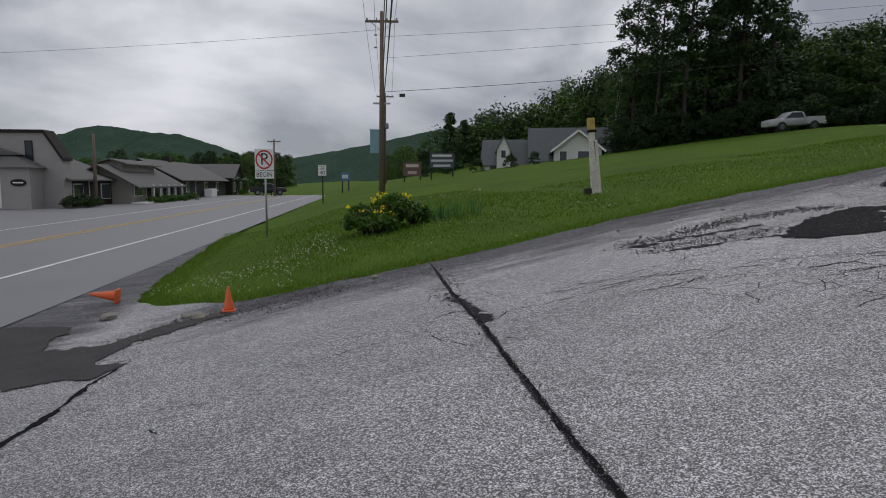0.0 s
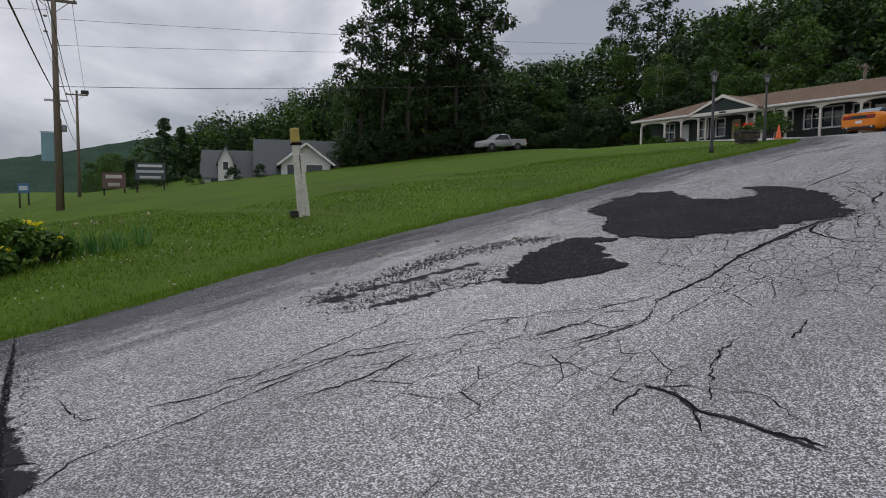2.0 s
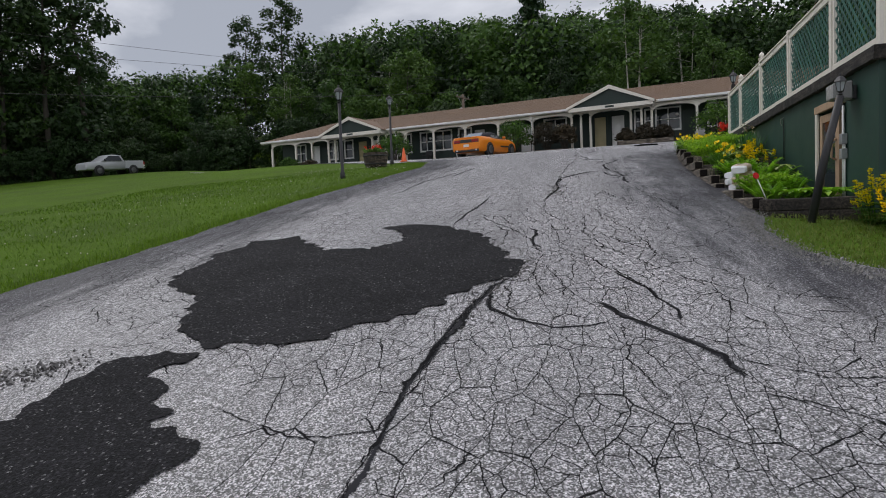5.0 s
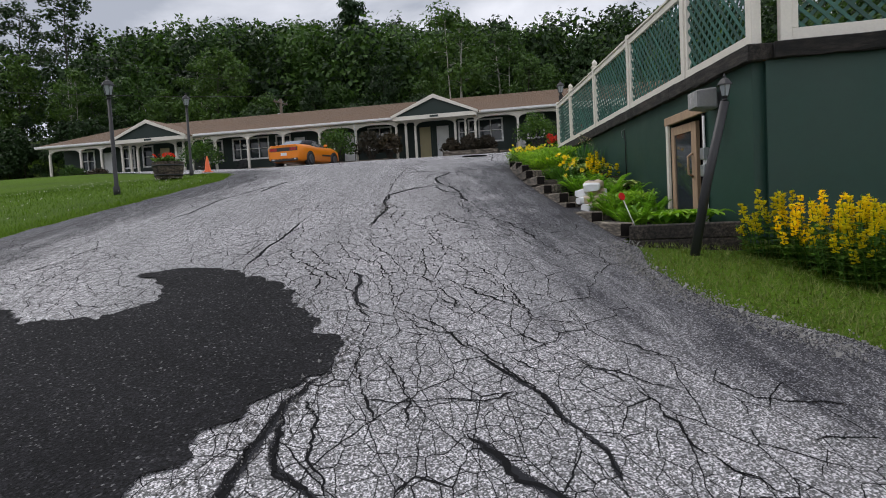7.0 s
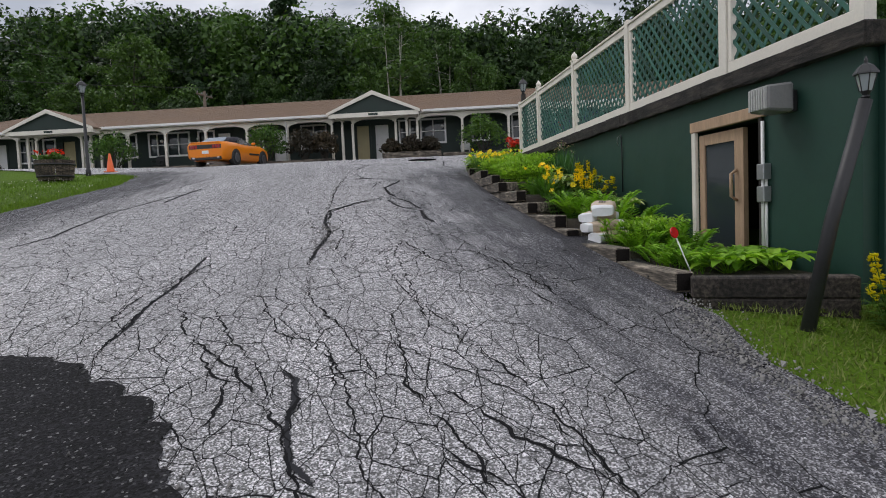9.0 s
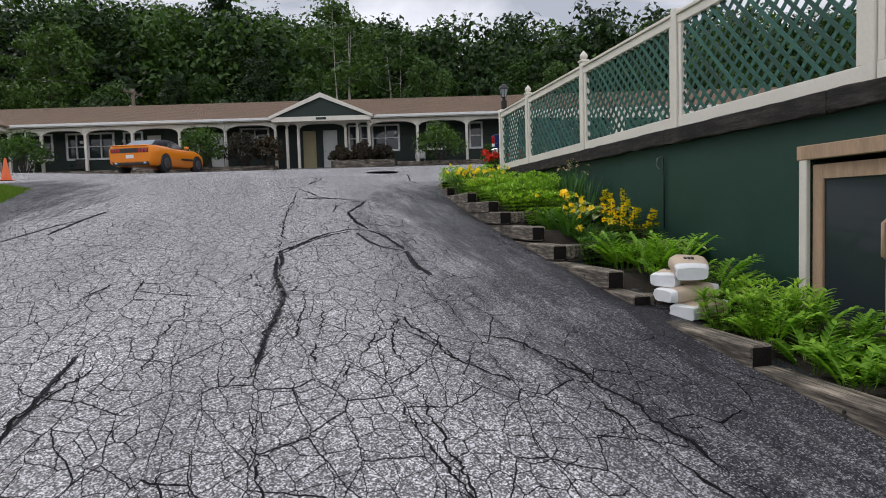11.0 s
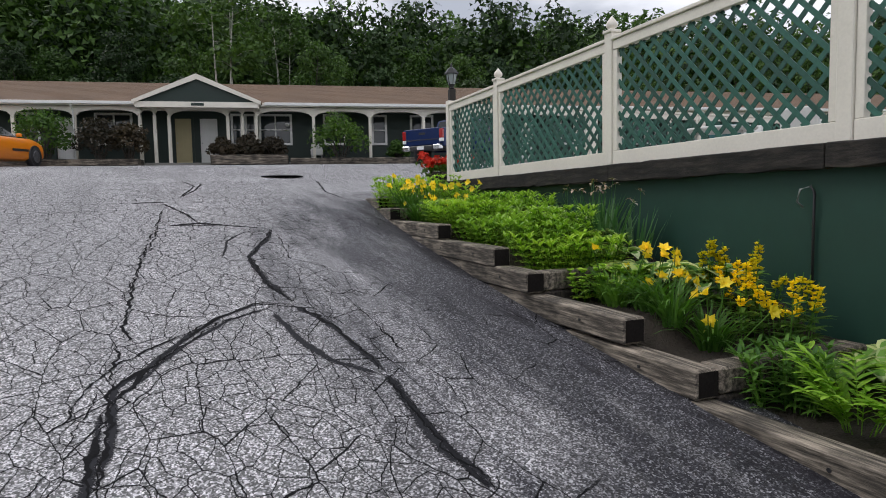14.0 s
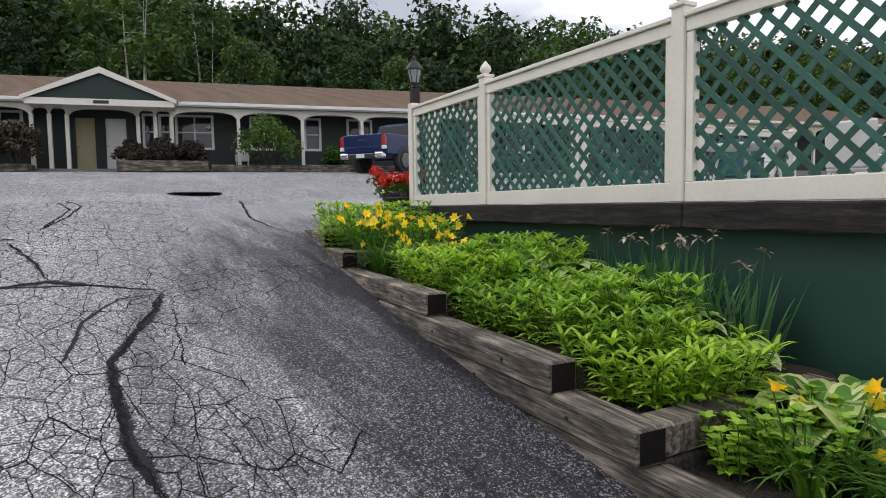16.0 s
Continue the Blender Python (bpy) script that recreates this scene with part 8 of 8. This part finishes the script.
def lawn_blades():
    """Grass blades and clover heads over the lawn nearest the drive."""
    rng = np.random.default_rng(9)
    LE = np.array(APRON[1:] + LAWN_EDGE[:12])
    seg = np.hypot(*np.diff(LE, axis=0).T)
    cum = np.concatenate([[0], np.cumsum(seg)])
    for name, n, reach in (("lawn_grass", 60000, 9.0), ("lawn_grass", 26000, 0.5)):
        s = rng.uniform(0, cum[-1], n)
        k = np.clip(np.searchsorted(cum, s) - 1, 0, len(seg) - 1)
        u = (s - cum[k]) / seg[k]
        p = LE[k] + (LE[k + 1] - LE[k]) * u[:, None]
        d = (LE[k + 1] - LE[k]) / seg[k][:, None]
        back = reach * rng.uniform(0, 1, n) ** 1.5 + rng.normal(0, 0.05, n) + 0.02
        x, y = p[:, 0] - d[:, 1] * back, p[:, 1] + d[:, 0] * back
        z = land(x, y) - 0.03
        a = rng.uniform(0, math.tau, n)
        h = rng.uniform(0.025, 0.06, n) * (1.0 if reach > 1 else 1.35)
        w = 0.005 + 0.0014 * back
        lean = rng.uniform(0, 0.05, n)
        ca, sa = np.cos(a), np.sin(a)
        v = np.stack([np.stack([x - sa * w, y + ca * w, z], -1), np.stack([x + sa * w, y - ca * w, z], -1), np.stack([x + ca * lean, y + sa * lean, z + h], -1)], 1).reshape(-1, 3)
        me = bpy.data.meshes.new(name)
        me.from_pydata(v.tolist(), [], np.arange(3 * n).reshape(-1, 3).tolist())
        me.materials.append(M_BLADE)
        tagged(new(name, me), "short green grass blades along the lawn", "grass", kind="stuff")
    n = 1500
    vs, fs = [], []
    for _ in range(n):
        k = rng.integers(3, 18)
        u = rng.uniform()
        p = LE[k] + (LE[k + 1] - LE[k]) * u
        d = (LE[k + 1] - LE[k]) / seg[k]
        back = 0.2 + 5.5 * rng.uniform() ** 1.3
        x, y = p[0] - d[1] * back, p[1] + d[0] * back
        if noise.noise((x * 0.5, y * 0.5, 3)) < 0.02:
            continue
        z, r = land1(x, y) + 0.06, 0.011
        m = len(vs)
        vs += [(x + r, y, z), (x, y + r, z), (x - r, y, z), (x, y - r, z), (x, y, z + r), (x, y, z - r)]
        fs += [(m, m + 1, m + 4), (m + 1, m + 2, m + 4), (m + 2, m + 3, m + 4), (m + 3, m, m + 4), (m + 1, m, m + 5), (m + 2, m + 1, m + 5), (m + 3, m + 2, m + 5), (m, m + 3, m + 5)]
    tagged(raw("clover_flowers", vs, fs, plain("clover_white", (0.55, 0.56, 0.45), 0.8)), "tiny white clover heads scattered over the lawn", "flowers", kind="stuff")
    # verge beneath the lamp post
    n = 9000
    x = rng.uniform(9.3, 12.6, n)
    y = rng.uniform(3.0, 5.7, n)
    ok = ~inside(DRIVE, x, y) & (y < 5.6 - 0.0 * x)
    x, y = x[ok], y[ok]
    n = len(x)
    z = land(x, y) - 0.03
    a, h, w = rng.uniform(0, math.tau, n), rng.uniform(0.02, 0.055, n), 0.005
    ca, sa, lean = np.cos(a), np.sin(a), rng.uniform(0, 0.06, n)
    v = np.stack([np.stack([x - sa * w, y + ca * w, z], -1), np.stack([x + sa * w, y - ca * w, z], -1), np.stack([x + ca * lean, y + sa * lean, z + h], -1)], 1).reshape(-1, 3)
    tagged(raw("verge_grass", v, np.arange(3 * n).reshape(-1, 3), M_VERGE), "short thin grass on the verge by the wall", "grass", kind="stuff")


lawn_blades()


def stone(x, y, s, seed, label):
    bm = bmesh.new()
    bmesh.ops.create_icosphere(bm, subdivisions=2, radius=s)
    for v in bm.verts:
        v.co *= 1 + 0.35 * noise.noise(v.co * (1.4 / s) + Vector((seed, 0, 0)))
        v.co.z *= 0.55
    o = part("stone", bm, surface("pale_field_stone", (0.25, 0.24, 0.2), 0.9, 0.3, 6, 40, bumpy=0.5))
    o.matrix_basis = pose(x, y, land1(x, y) + s * 0.3, 0, 0, seed * 50)
    return tagged(o, label, "stone", "loose stones by the drive")


stone(-3.05, 7.72, 0.09, 1, "pale round stone lying on the asphalt")
stone(-3.3, 7.95, 0.07, 2, "flat brown piece of asphalt on the gravel")
stone(-4.6, 8.5, 0.11, 3, "flat dark slab of broken asphalt")
stone(-0.9, 8.25, 0.05, 4, "dark lump of asphalt at the lawn edge")
for k, (x, y) in enumerate(((3.5, 9.6), (4.4, 9.9), (2.6, 9.3), (5.2, 9.2))):
    stone(x, y, 0.035, 6 + k, "small dark lump of broken asphalt")

# ---- house past the lawn, shops across the road, hills ----
def gable_block(parent, x0, y0, x1, y1, z0, ze, zr, wall, roof, along="x", over=0.35, wins=(), trim=None):
    """A wing with walls, a pitched roof and windows on its front (y0) side; wins: (x, z, w, h, kind)."""
    bm = bmesh.new()
    if along == "x":
        prof = [(y0, ze), ((y0 + y1) / 2, zr), (y1, ze)]
        A = [bm.verts.new((x0, y, z)) for y, z in [(y0, z0)] + prof + [(y1, z0)]]
        B = [bm.verts.new((x1, y, z)) for y, z in [(y0, z0)] + prof + [(y1, z0)]]
    else:
        prof = [(x0, ze), ((x0 + x1) / 2, zr), (x1, ze)]
        A = [bm.verts.new((x, y0, z)) for x, z in [(x0, z0)] + prof + [(x1, z0)]]
        B = [bm.verts.new((x, y1, z)) for x, z in [(x0, z0)] + prof + [(x1, z0)]]
    bm.faces.new(A)
    bm.faces.new(B[::-1])
    for k in range(5):
        bm.faces.new((A[k], B[k], B[(k + 1) % 5], A[(k + 1) % 5]))
    bmesh.ops.recalc_face_normals(bm, faces=bm.faces)
    part("wall", bm, wall, parent)
    for side in (0, 1):
        bm = bmesh.new()
        half = (y1 - y0) / 2 if along == "x" else (x1 - x0) / 2
        k = (zr - ze) / half
        def pt(u, w, dz):
            # u along the ridge, w out from the ridge
            zz = zr + 0.04 - k * w + dz
            if along == "x":
                return (u, (y0 + y1) / 2 + (w if side else -w), zz)
            return ((x0 + x1) / 2 + (w if side else -w), u, zz)
        a, b = (x0 - over, x1 + over) if along == "x" else (y0 - over, y1 + over)
        P = [pt(u, w, dz) for dz in (0, 0.12) for u, w in ((a, 0), (b, 0), (b, half + over), (a, half + over))]
        V = [bm.verts.new(p) for p in P]
        for f in ((0, 1, 2, 3), (7, 6, 5, 4), (0, 4, 5, 1), (1, 5, 6, 2), (2, 6, 7, 3), (3, 7, 4, 0)):
            bm.faces.new([V[i] for i in f])
        bmesh.ops.recalc_face_normals(bm, faces=bm.faces)
        part("roof", bm, roof, parent)
    for x, z, w, h, kind in wins:
        fr = part("door" if kind == "door" else "window", boxed(x - w / 2 - 0.07, y0 - 0.06, z - 0.07, x + w / 2 + 0.07, y0 - 0.003, z + h + 0.07), trim or M_WHITE, parent)
        part("pane", boxed(x - w / 2, y0 - 0.075, z, x + w / 2, y0 - 0.062, z + h), M_GLASS if kind != "door" else M_BROWNSIDING, fr)


def slate_house():
    h = thing("house", pose(11.0, 69.0, land1(11, 69) - 1.7, 0, 0, -8), "white house with large slate-grey gabled roofs", "house")
    W = surface("white_clapboard", (0.6, 0.6, 0.58), 0.6, 0.1, 2, 12, stretch=(1, 1, 6))
    gable_block(h, -1.4, 1.0, 8.2, 9.0, 0, 2.0, 5.6, W, M_SLATEROOF, "x", 0.4)
    gable_block(h, -6.8, 1.6, -1.0, 8.4, 0, 1.5, 4.3, W, M_SLATEROOF, "x", 0.3, [(-5.6, 0.6, 0.8, 0.8, "w"), (-2.4, 0.6, 0.9, 0.8, "w")])
    gable_block(h, 1.0, -2.5, 5.8, 3.0, 0, 2.85, 4.7, W, M_SLATEROOF, "y", 0.45, [(1.9, 1.5, 0.7, 1.2, "w"), (4.2, 1.5, 1.6, 1.2, "w")])
    gable_block(h, -5.2, 0.7, -3.7, 4.2, 0, 3.0, 4.5, W, M_SLATEROOF, "y", 0.2, [(-4.45, 2.2, 0.5, 0.8, "w")])
    for s in (-1, 1):
        bm = bmesh.new()
        box(bm, 0, -0.06, -0.1, 3.55, 0.06, 0.1, 0, pose(3.4, -2.98, 4.82, 0, 37.6, 0 if s > 0 else 180))
        part("bargeboard", bm, M_WHITE, h)


slate_house()
pickup(pose(35.5, 60.2, land1(34, 60) + 0.02, 0, 3, 186), car_paint("silver_truck_paint", (0.42, 0.43, 0.45)), "silver pickup truck parked on the lawn's far edge")


def shop(q, s, turn=0.0):
    x, y = road_point(q, s)
    return pose(x, y, -0.46, 0, 0, 97.4 + turn)     # local x runs up the road, local y away from it


def prism(parent, name, xz, y0, y1, material, label=""):
    """A solid with the outline xz (local x, z) between two depths."""
    bm = bmesh.new()
    A = [bm.verts.new((x, y0, z)) for x, z in xz]
    B = [bm.verts.new((x, y1, z)) for x, z in xz]
    bm.faces.new(A)
    bm.faces.new(B[::-1])
    for k in range(len(xz)):
        bm.faces.new((A[k], B[k], B[(k + 1) % len(xz)], A[(k + 1) % len(xz)]))
    bmesh.ops.recalc_face_normals(bm, faces=bm.faces)
    return part(name, bm, material, parent, label)


def grey_hall():
    x, y = road_point(-22.1, 50.7)
    # seen from its end wall: local x runs away from the road, local y up the road
    b = thing("commercial_building", pose(x, y, -0.46, 0, 0, 187.4), "tall pale grey hall with dark sloping roof edge", "building", "shops across the road")
    prism(b, "wall", [(0, 0), (0, 3.72), (1.15, 5.62), (16, 5.62), (16, 0)], -1.4, 0.0, M_GREYSIDING)
    prism(b, "roof_edge", [(-0.12, 3.6), (-0.12, 3.82), (1.08, 5.85), (16.2, 5.85), (16.2, 5.626), (1.16, 5.626), (0.02, 3.73)], -1.5, 0.16, M_BROWNSIDING, "dark roof edge board")
    w = part("window", boxed(1.95, 0.004, 3.35, 2.5, 0.05, 5.05), M_BROWNSIDING, b, "tall narrow dark window")
    part("pane", boxed(2.02, 0.052, 3.42, 2.43, 0.06, 4.98), M_GLASS, w)
    prism(b, "wing_roof", [(2.35, 3.95), (6.8, 5.3), (12, 5.3), (12, 3.95)], 0.01, 1.3, M_GREYROOF)
    part("wing", boxed(1.35, 0.004, 0, 12, 2.0, 3.05), M_GREYSIDING, b)
    bm = bmesh.new()
    V = [bm.verts.new(p) for p in ((1.05, 2.35, 3.02), (12, 2.35, 3.02), (12, 0.01, 3.02), (1.05, 0.01, 3.02), (2.9, 0.9, 4.05), (12, 0.9, 4.05), (2.9, 0.01, 4.05), (12, 0.01, 4.05))]
    for f in ((0, 1, 5, 4), (4, 5, 7, 6), (0, 4, 6, 3), (0, 3, 2, 1), (1, 2, 7, 5), (3, 6, 7, 2)):
        bm.faces.new([V[i] for i in f])
    bmesh.ops.recalc_face_normals(bm, faces=bm.faces)
    part("wing_hip_roof", bm, M_GREYROOF, b)
    for x0 in (3.3, 5.0, 6.9):
        w = part("window", boxed(x0, 2.004, 0.15, x0 + 1.15, 2.06, 2.85), M_WHITE, b)
        part("pane", boxed(x0 + 0.12, 2.062, 0.3, x0 + 1.03, 2.075, 2.72), M_GLASS, w)
    bm = bmesh.new()
    lathe(bm, [(0.44, -0.02), (0.46, 0.0), (0.46, 0.05), (0.42, 0.07)], 20)
    bmesh.ops.transform(bm, matrix=pose(2.1, 2.03, 1.95, -90, 0, 0) @ Matrix.Diagonal((1.15, 0.56, 1, 1)), verts=bm.verts)
    sg = part("sign_board", bm, M_BROWNSIDING, b, "dark oval name board")
    part("sign_bar", boxed(1.75, 2.102, 1.9, 2.45, 2.108, 2.0), M_WHITE, sg)


grey_hall()


def shops():
    b = thing("shop", shop(-22.3, 51.6), "long low dark brown shop with grey shingle roof", "building", "shops across the road")
    gable_block(b, 0, 0, 11, 8.4, 0, 2.25, 3.95, M_BROWNSIDING, M_GREYROOF, "x", 0.5, [(2, 0.6, 1.6, 1.2, "w"), (4.6, 0.05, 1.0, 2.0, "door"), (7.4, 0.6, 1.8, 1.2, "w")])
    b = thing("shop", shop(-20.6, 60.4), "cream shop with wide low roof and clerestory", "building", "shops across the road")
    C = surface("cream_clapboard", (0.3, 0.285, 0.25), 0.7, 0.15, 2, 14, stretch=(1, 1, 6))
    gable_block(b, 0, 0, 13.5, 5, 0, 2.0, 3.45, C, M_GREYROOF, "x", 1.0, [(1.7, 0.75, 2.0, 0.95, "w"), (4.6, 0.05, 1.1, 1.9, "door"), (6.8, 0.3, 1.5, 1.5, "w"), (9.6, 0.1, 1.1, 1.8, "w"), (12.2, 0.1, 1.2, 1.8, "w")])
    gable_block(b, 2.5, 1.5, 11.5, 3.5, 3.0, 3.75, 4.05, C, M_GREYROOF, "x", 0.6)
    for x in (3.4, 5.6, 8.2, 10.6, 13.2):
        part("porch_post", boxed(x - 0.07, -0.95, 0, x + 0.07, -0.8, 1.75), M_WHITE, b)
    part("porch_step", boxed(-0.8, -1.4, 0, 2.8, -0.2, 0.18, 0.02), M_WHITE, b)
    b = thing("shop", shop(-21.6, 79.5), "dark brown barn-like shop with grey roof", "building", "shops across the road")
    gable_block(b, 0, 0, 26, 9, 0, 2.35, 4.7, M_BROWNSIDING, M_GREYROOF, "x", 0.5, [(3.5, 0.8, 1.4, 1.1, "w"), (8, 0.1, 1.1, 2.0, "door"), (13, 0.8, 1.6, 1.1, "w"), (20, 0.8, 1.6, 1.1, "w")])
    part("white_crate", boxed(9.5, -1.6, 0, 12.5, -0.6, 1.1, 0.03), M_WHITE, b)
    part("chimney", boxed(11, 4.2, 4.4, 12.4, 5.2, 5.5, 0.03), M_BROWNSIDING, b)
    b = thing("shop", shop(-20.8, 107.0), "small dark gabled shop with striped awnings", "building", "shops across the road")
    gable_block(b, 0, 0, 9, 7, 0, 2.8, 4.9, M_BROWNSIDING, M_GREYROOF, "y", 0.5, [(1.8, 0.5, 1.4, 1.5, "w"), (4.5, 0.1, 1.2, 2.1, "door"), (7.2, 0.5, 1.4, 1.5, "w")])
    part("porch_roof", boxed(2.6, -1.6, 2.3, 6.4, -0.01, 2.45, 0.03), surface("green_metal_roof", (0.06, 0.13, 0.1), 0.5, 0.2, 2, 30), b, "green porch roof")
    for x in (1.0, 8.0):
        bm = bmesh.new()
        for k in range(6):
            box(bm, x - 0.72 + 0.24 * k, -0.95, -0.02, x - 0.60 + 0.24 * k, 0, 0.02, 0, pose(0, 0, 2.4, -25, 0, 0))
        part("awning", bm, M_WHITE, b, "striped white awning")
    for k, (q, s, r, h) in enumerate(((-21.2, 50.0, 0.9, 1.0), (-21.0, 51.4, 1.0, 0.95), (-20.9, 52.8, 0.9, 0.8), (-19.3, 63, 1.0, 0.5), (-19.2, 66, 1.1, 0.55), (-19.2, 70, 1.1, 0.5), (-19.0, 74, 1.1, 0.7), (-19.5, 110, 1.0, 0.7))):
        x, y = road_point(q, s)
        shrub(pose(x, y, -0.45), r, h, 500 + k, M_LEAF_DARK if k < 3 else M_SHRUB, "low shrub before the shops", 0.14, 16, 40)
    x, y = road_point(-16.6, 98.0)
    c = pickup(pose(x, y, -0.42, 0, 0, 20), car_paint("dark_suv_paint", (0.03, 0.032, 0.036)), "dark parked vehicle before the shops")
    x, y = road_point(-22.4, 37.6)
    pickup(pose(x, y, -0.42, 0, 0, 172), car_paint("grey_truck_paint", (0.3, 0.31, 0.32)), "grey pickup parked beside the grey hall")


shops()


def far_trees():
    rng = np.random.default_rng(77)
    for k in range(110):
        s = 62 + k * 2.1 + rng.uniform(-1, 1)
        q = -42 - rng.uniform(0, 10) if s < 120 else -30 - rng.uniform(0, 16)
        x, y = road_point(q, s)
        i = int(rng.choice([8, 9, 10, 8, 9, 6]))
        sc = (2.1 + 0.053 * math.hypot(x, y)) / 13.0 * rng.uniform(0.82, 1.08)
        copy_thing(PROTO[i], pose(x, y, -0.6, 0, 0, rng.uniform(0, 360)) @ Matrix.Diagonal((sc, sc, sc, 1)))
    for k in range(34):
        s = 120 + k * 4 + rng.uniform(-1, 1)
        x, y = road_point(6 + rng.uniform(0, 16), s)
        i = int(rng.choice([8, 9, 10]))
        sc = rng.uniform(0.55, 0.8)
        copy_thing(PROTO[i], pose(x, y, land1(x, y) - 0.3, 0, 0, rng.uniform(0, 360)) @ Matrix.Diagonal((sc, sc, sc, 1)))
    for k, (x, y, i, sc) in enumerate(((-2.2, 82, 11, 0.8), (0.6, 76, 11, 0.6), (3.6, 66.5, 12, 0.42), (7.0, 65.6, 12, 0.4), (9.4, 65.2, 11, 0.33), (17.9, 67, 11, 0.7), (19.8, 66, 12, 0.7), (1.2, 90, 6, 0.95), (3.0, 92, 6, 0.8), (-1.0, 95, 8, 0.6))):
        copy_thing(PROTO[i], pose(x, y, land1(x, y) - 0.2, 0, 0, 40 * k) @ Matrix.Diagonal((sc, sc, sc, 1)))


far_trees()


def mountain(name, cx, cy, length, depth, height, turn, seed, label):
    """A wooded ridge on the skyline."""
    n, k = 90, 22
    vs, fs = [], []
    for i in range(n + 1):
        for j in range(k + 1):
            u, w = i / n - 0.5, j / k - 0.5
            e = max(0.0, math.cos(math.pi * u)) ** 0.8 * max(0.0, math.cos(math.pi * w))
            z = height * e * (0.85 + 0.14 * noise.noise((u * 5, w * 3, seed))) + height * 0.05 * e * noise.noise((u * 60, w * 20, seed + 5))
            vs.append((u * length, w * depth, z - 3))
    for i in range(n):
        for j in range(k):
            a = i * (k + 1) + j
            fs.append((a, a + k + 1, a + k + 2, a + 1))
    o = raw(name, vs, fs, M_FAR, smooth=False)
    o.matrix_basis = pose(cx, cy, 0, 0, 0, turn)
    return tagged(o, label, "mountain", kind="structure")


# wooded green with the distance haze put into it as a blue-grey tint
M_FAR = surface("hazed_wooded_slope", (0.05, 0.085, 0.062), 0.95, 0.35, 0.02, 0.25, bumpy=1.0, dist=3.0, spec=0.0)
mountain("backdrop", -490, 985, 480, 420, 100, 0, 2, "dark wooded mountain under low cloud")
mountain("backdrop", 150, 1000, 1000, 420, 108, 0, 5, "dark wooded ridge beyond the valley")
mountain("backdrop", -180, 1500, 1200, 500, 70, 0, 8, "low far hills beyond the valley")
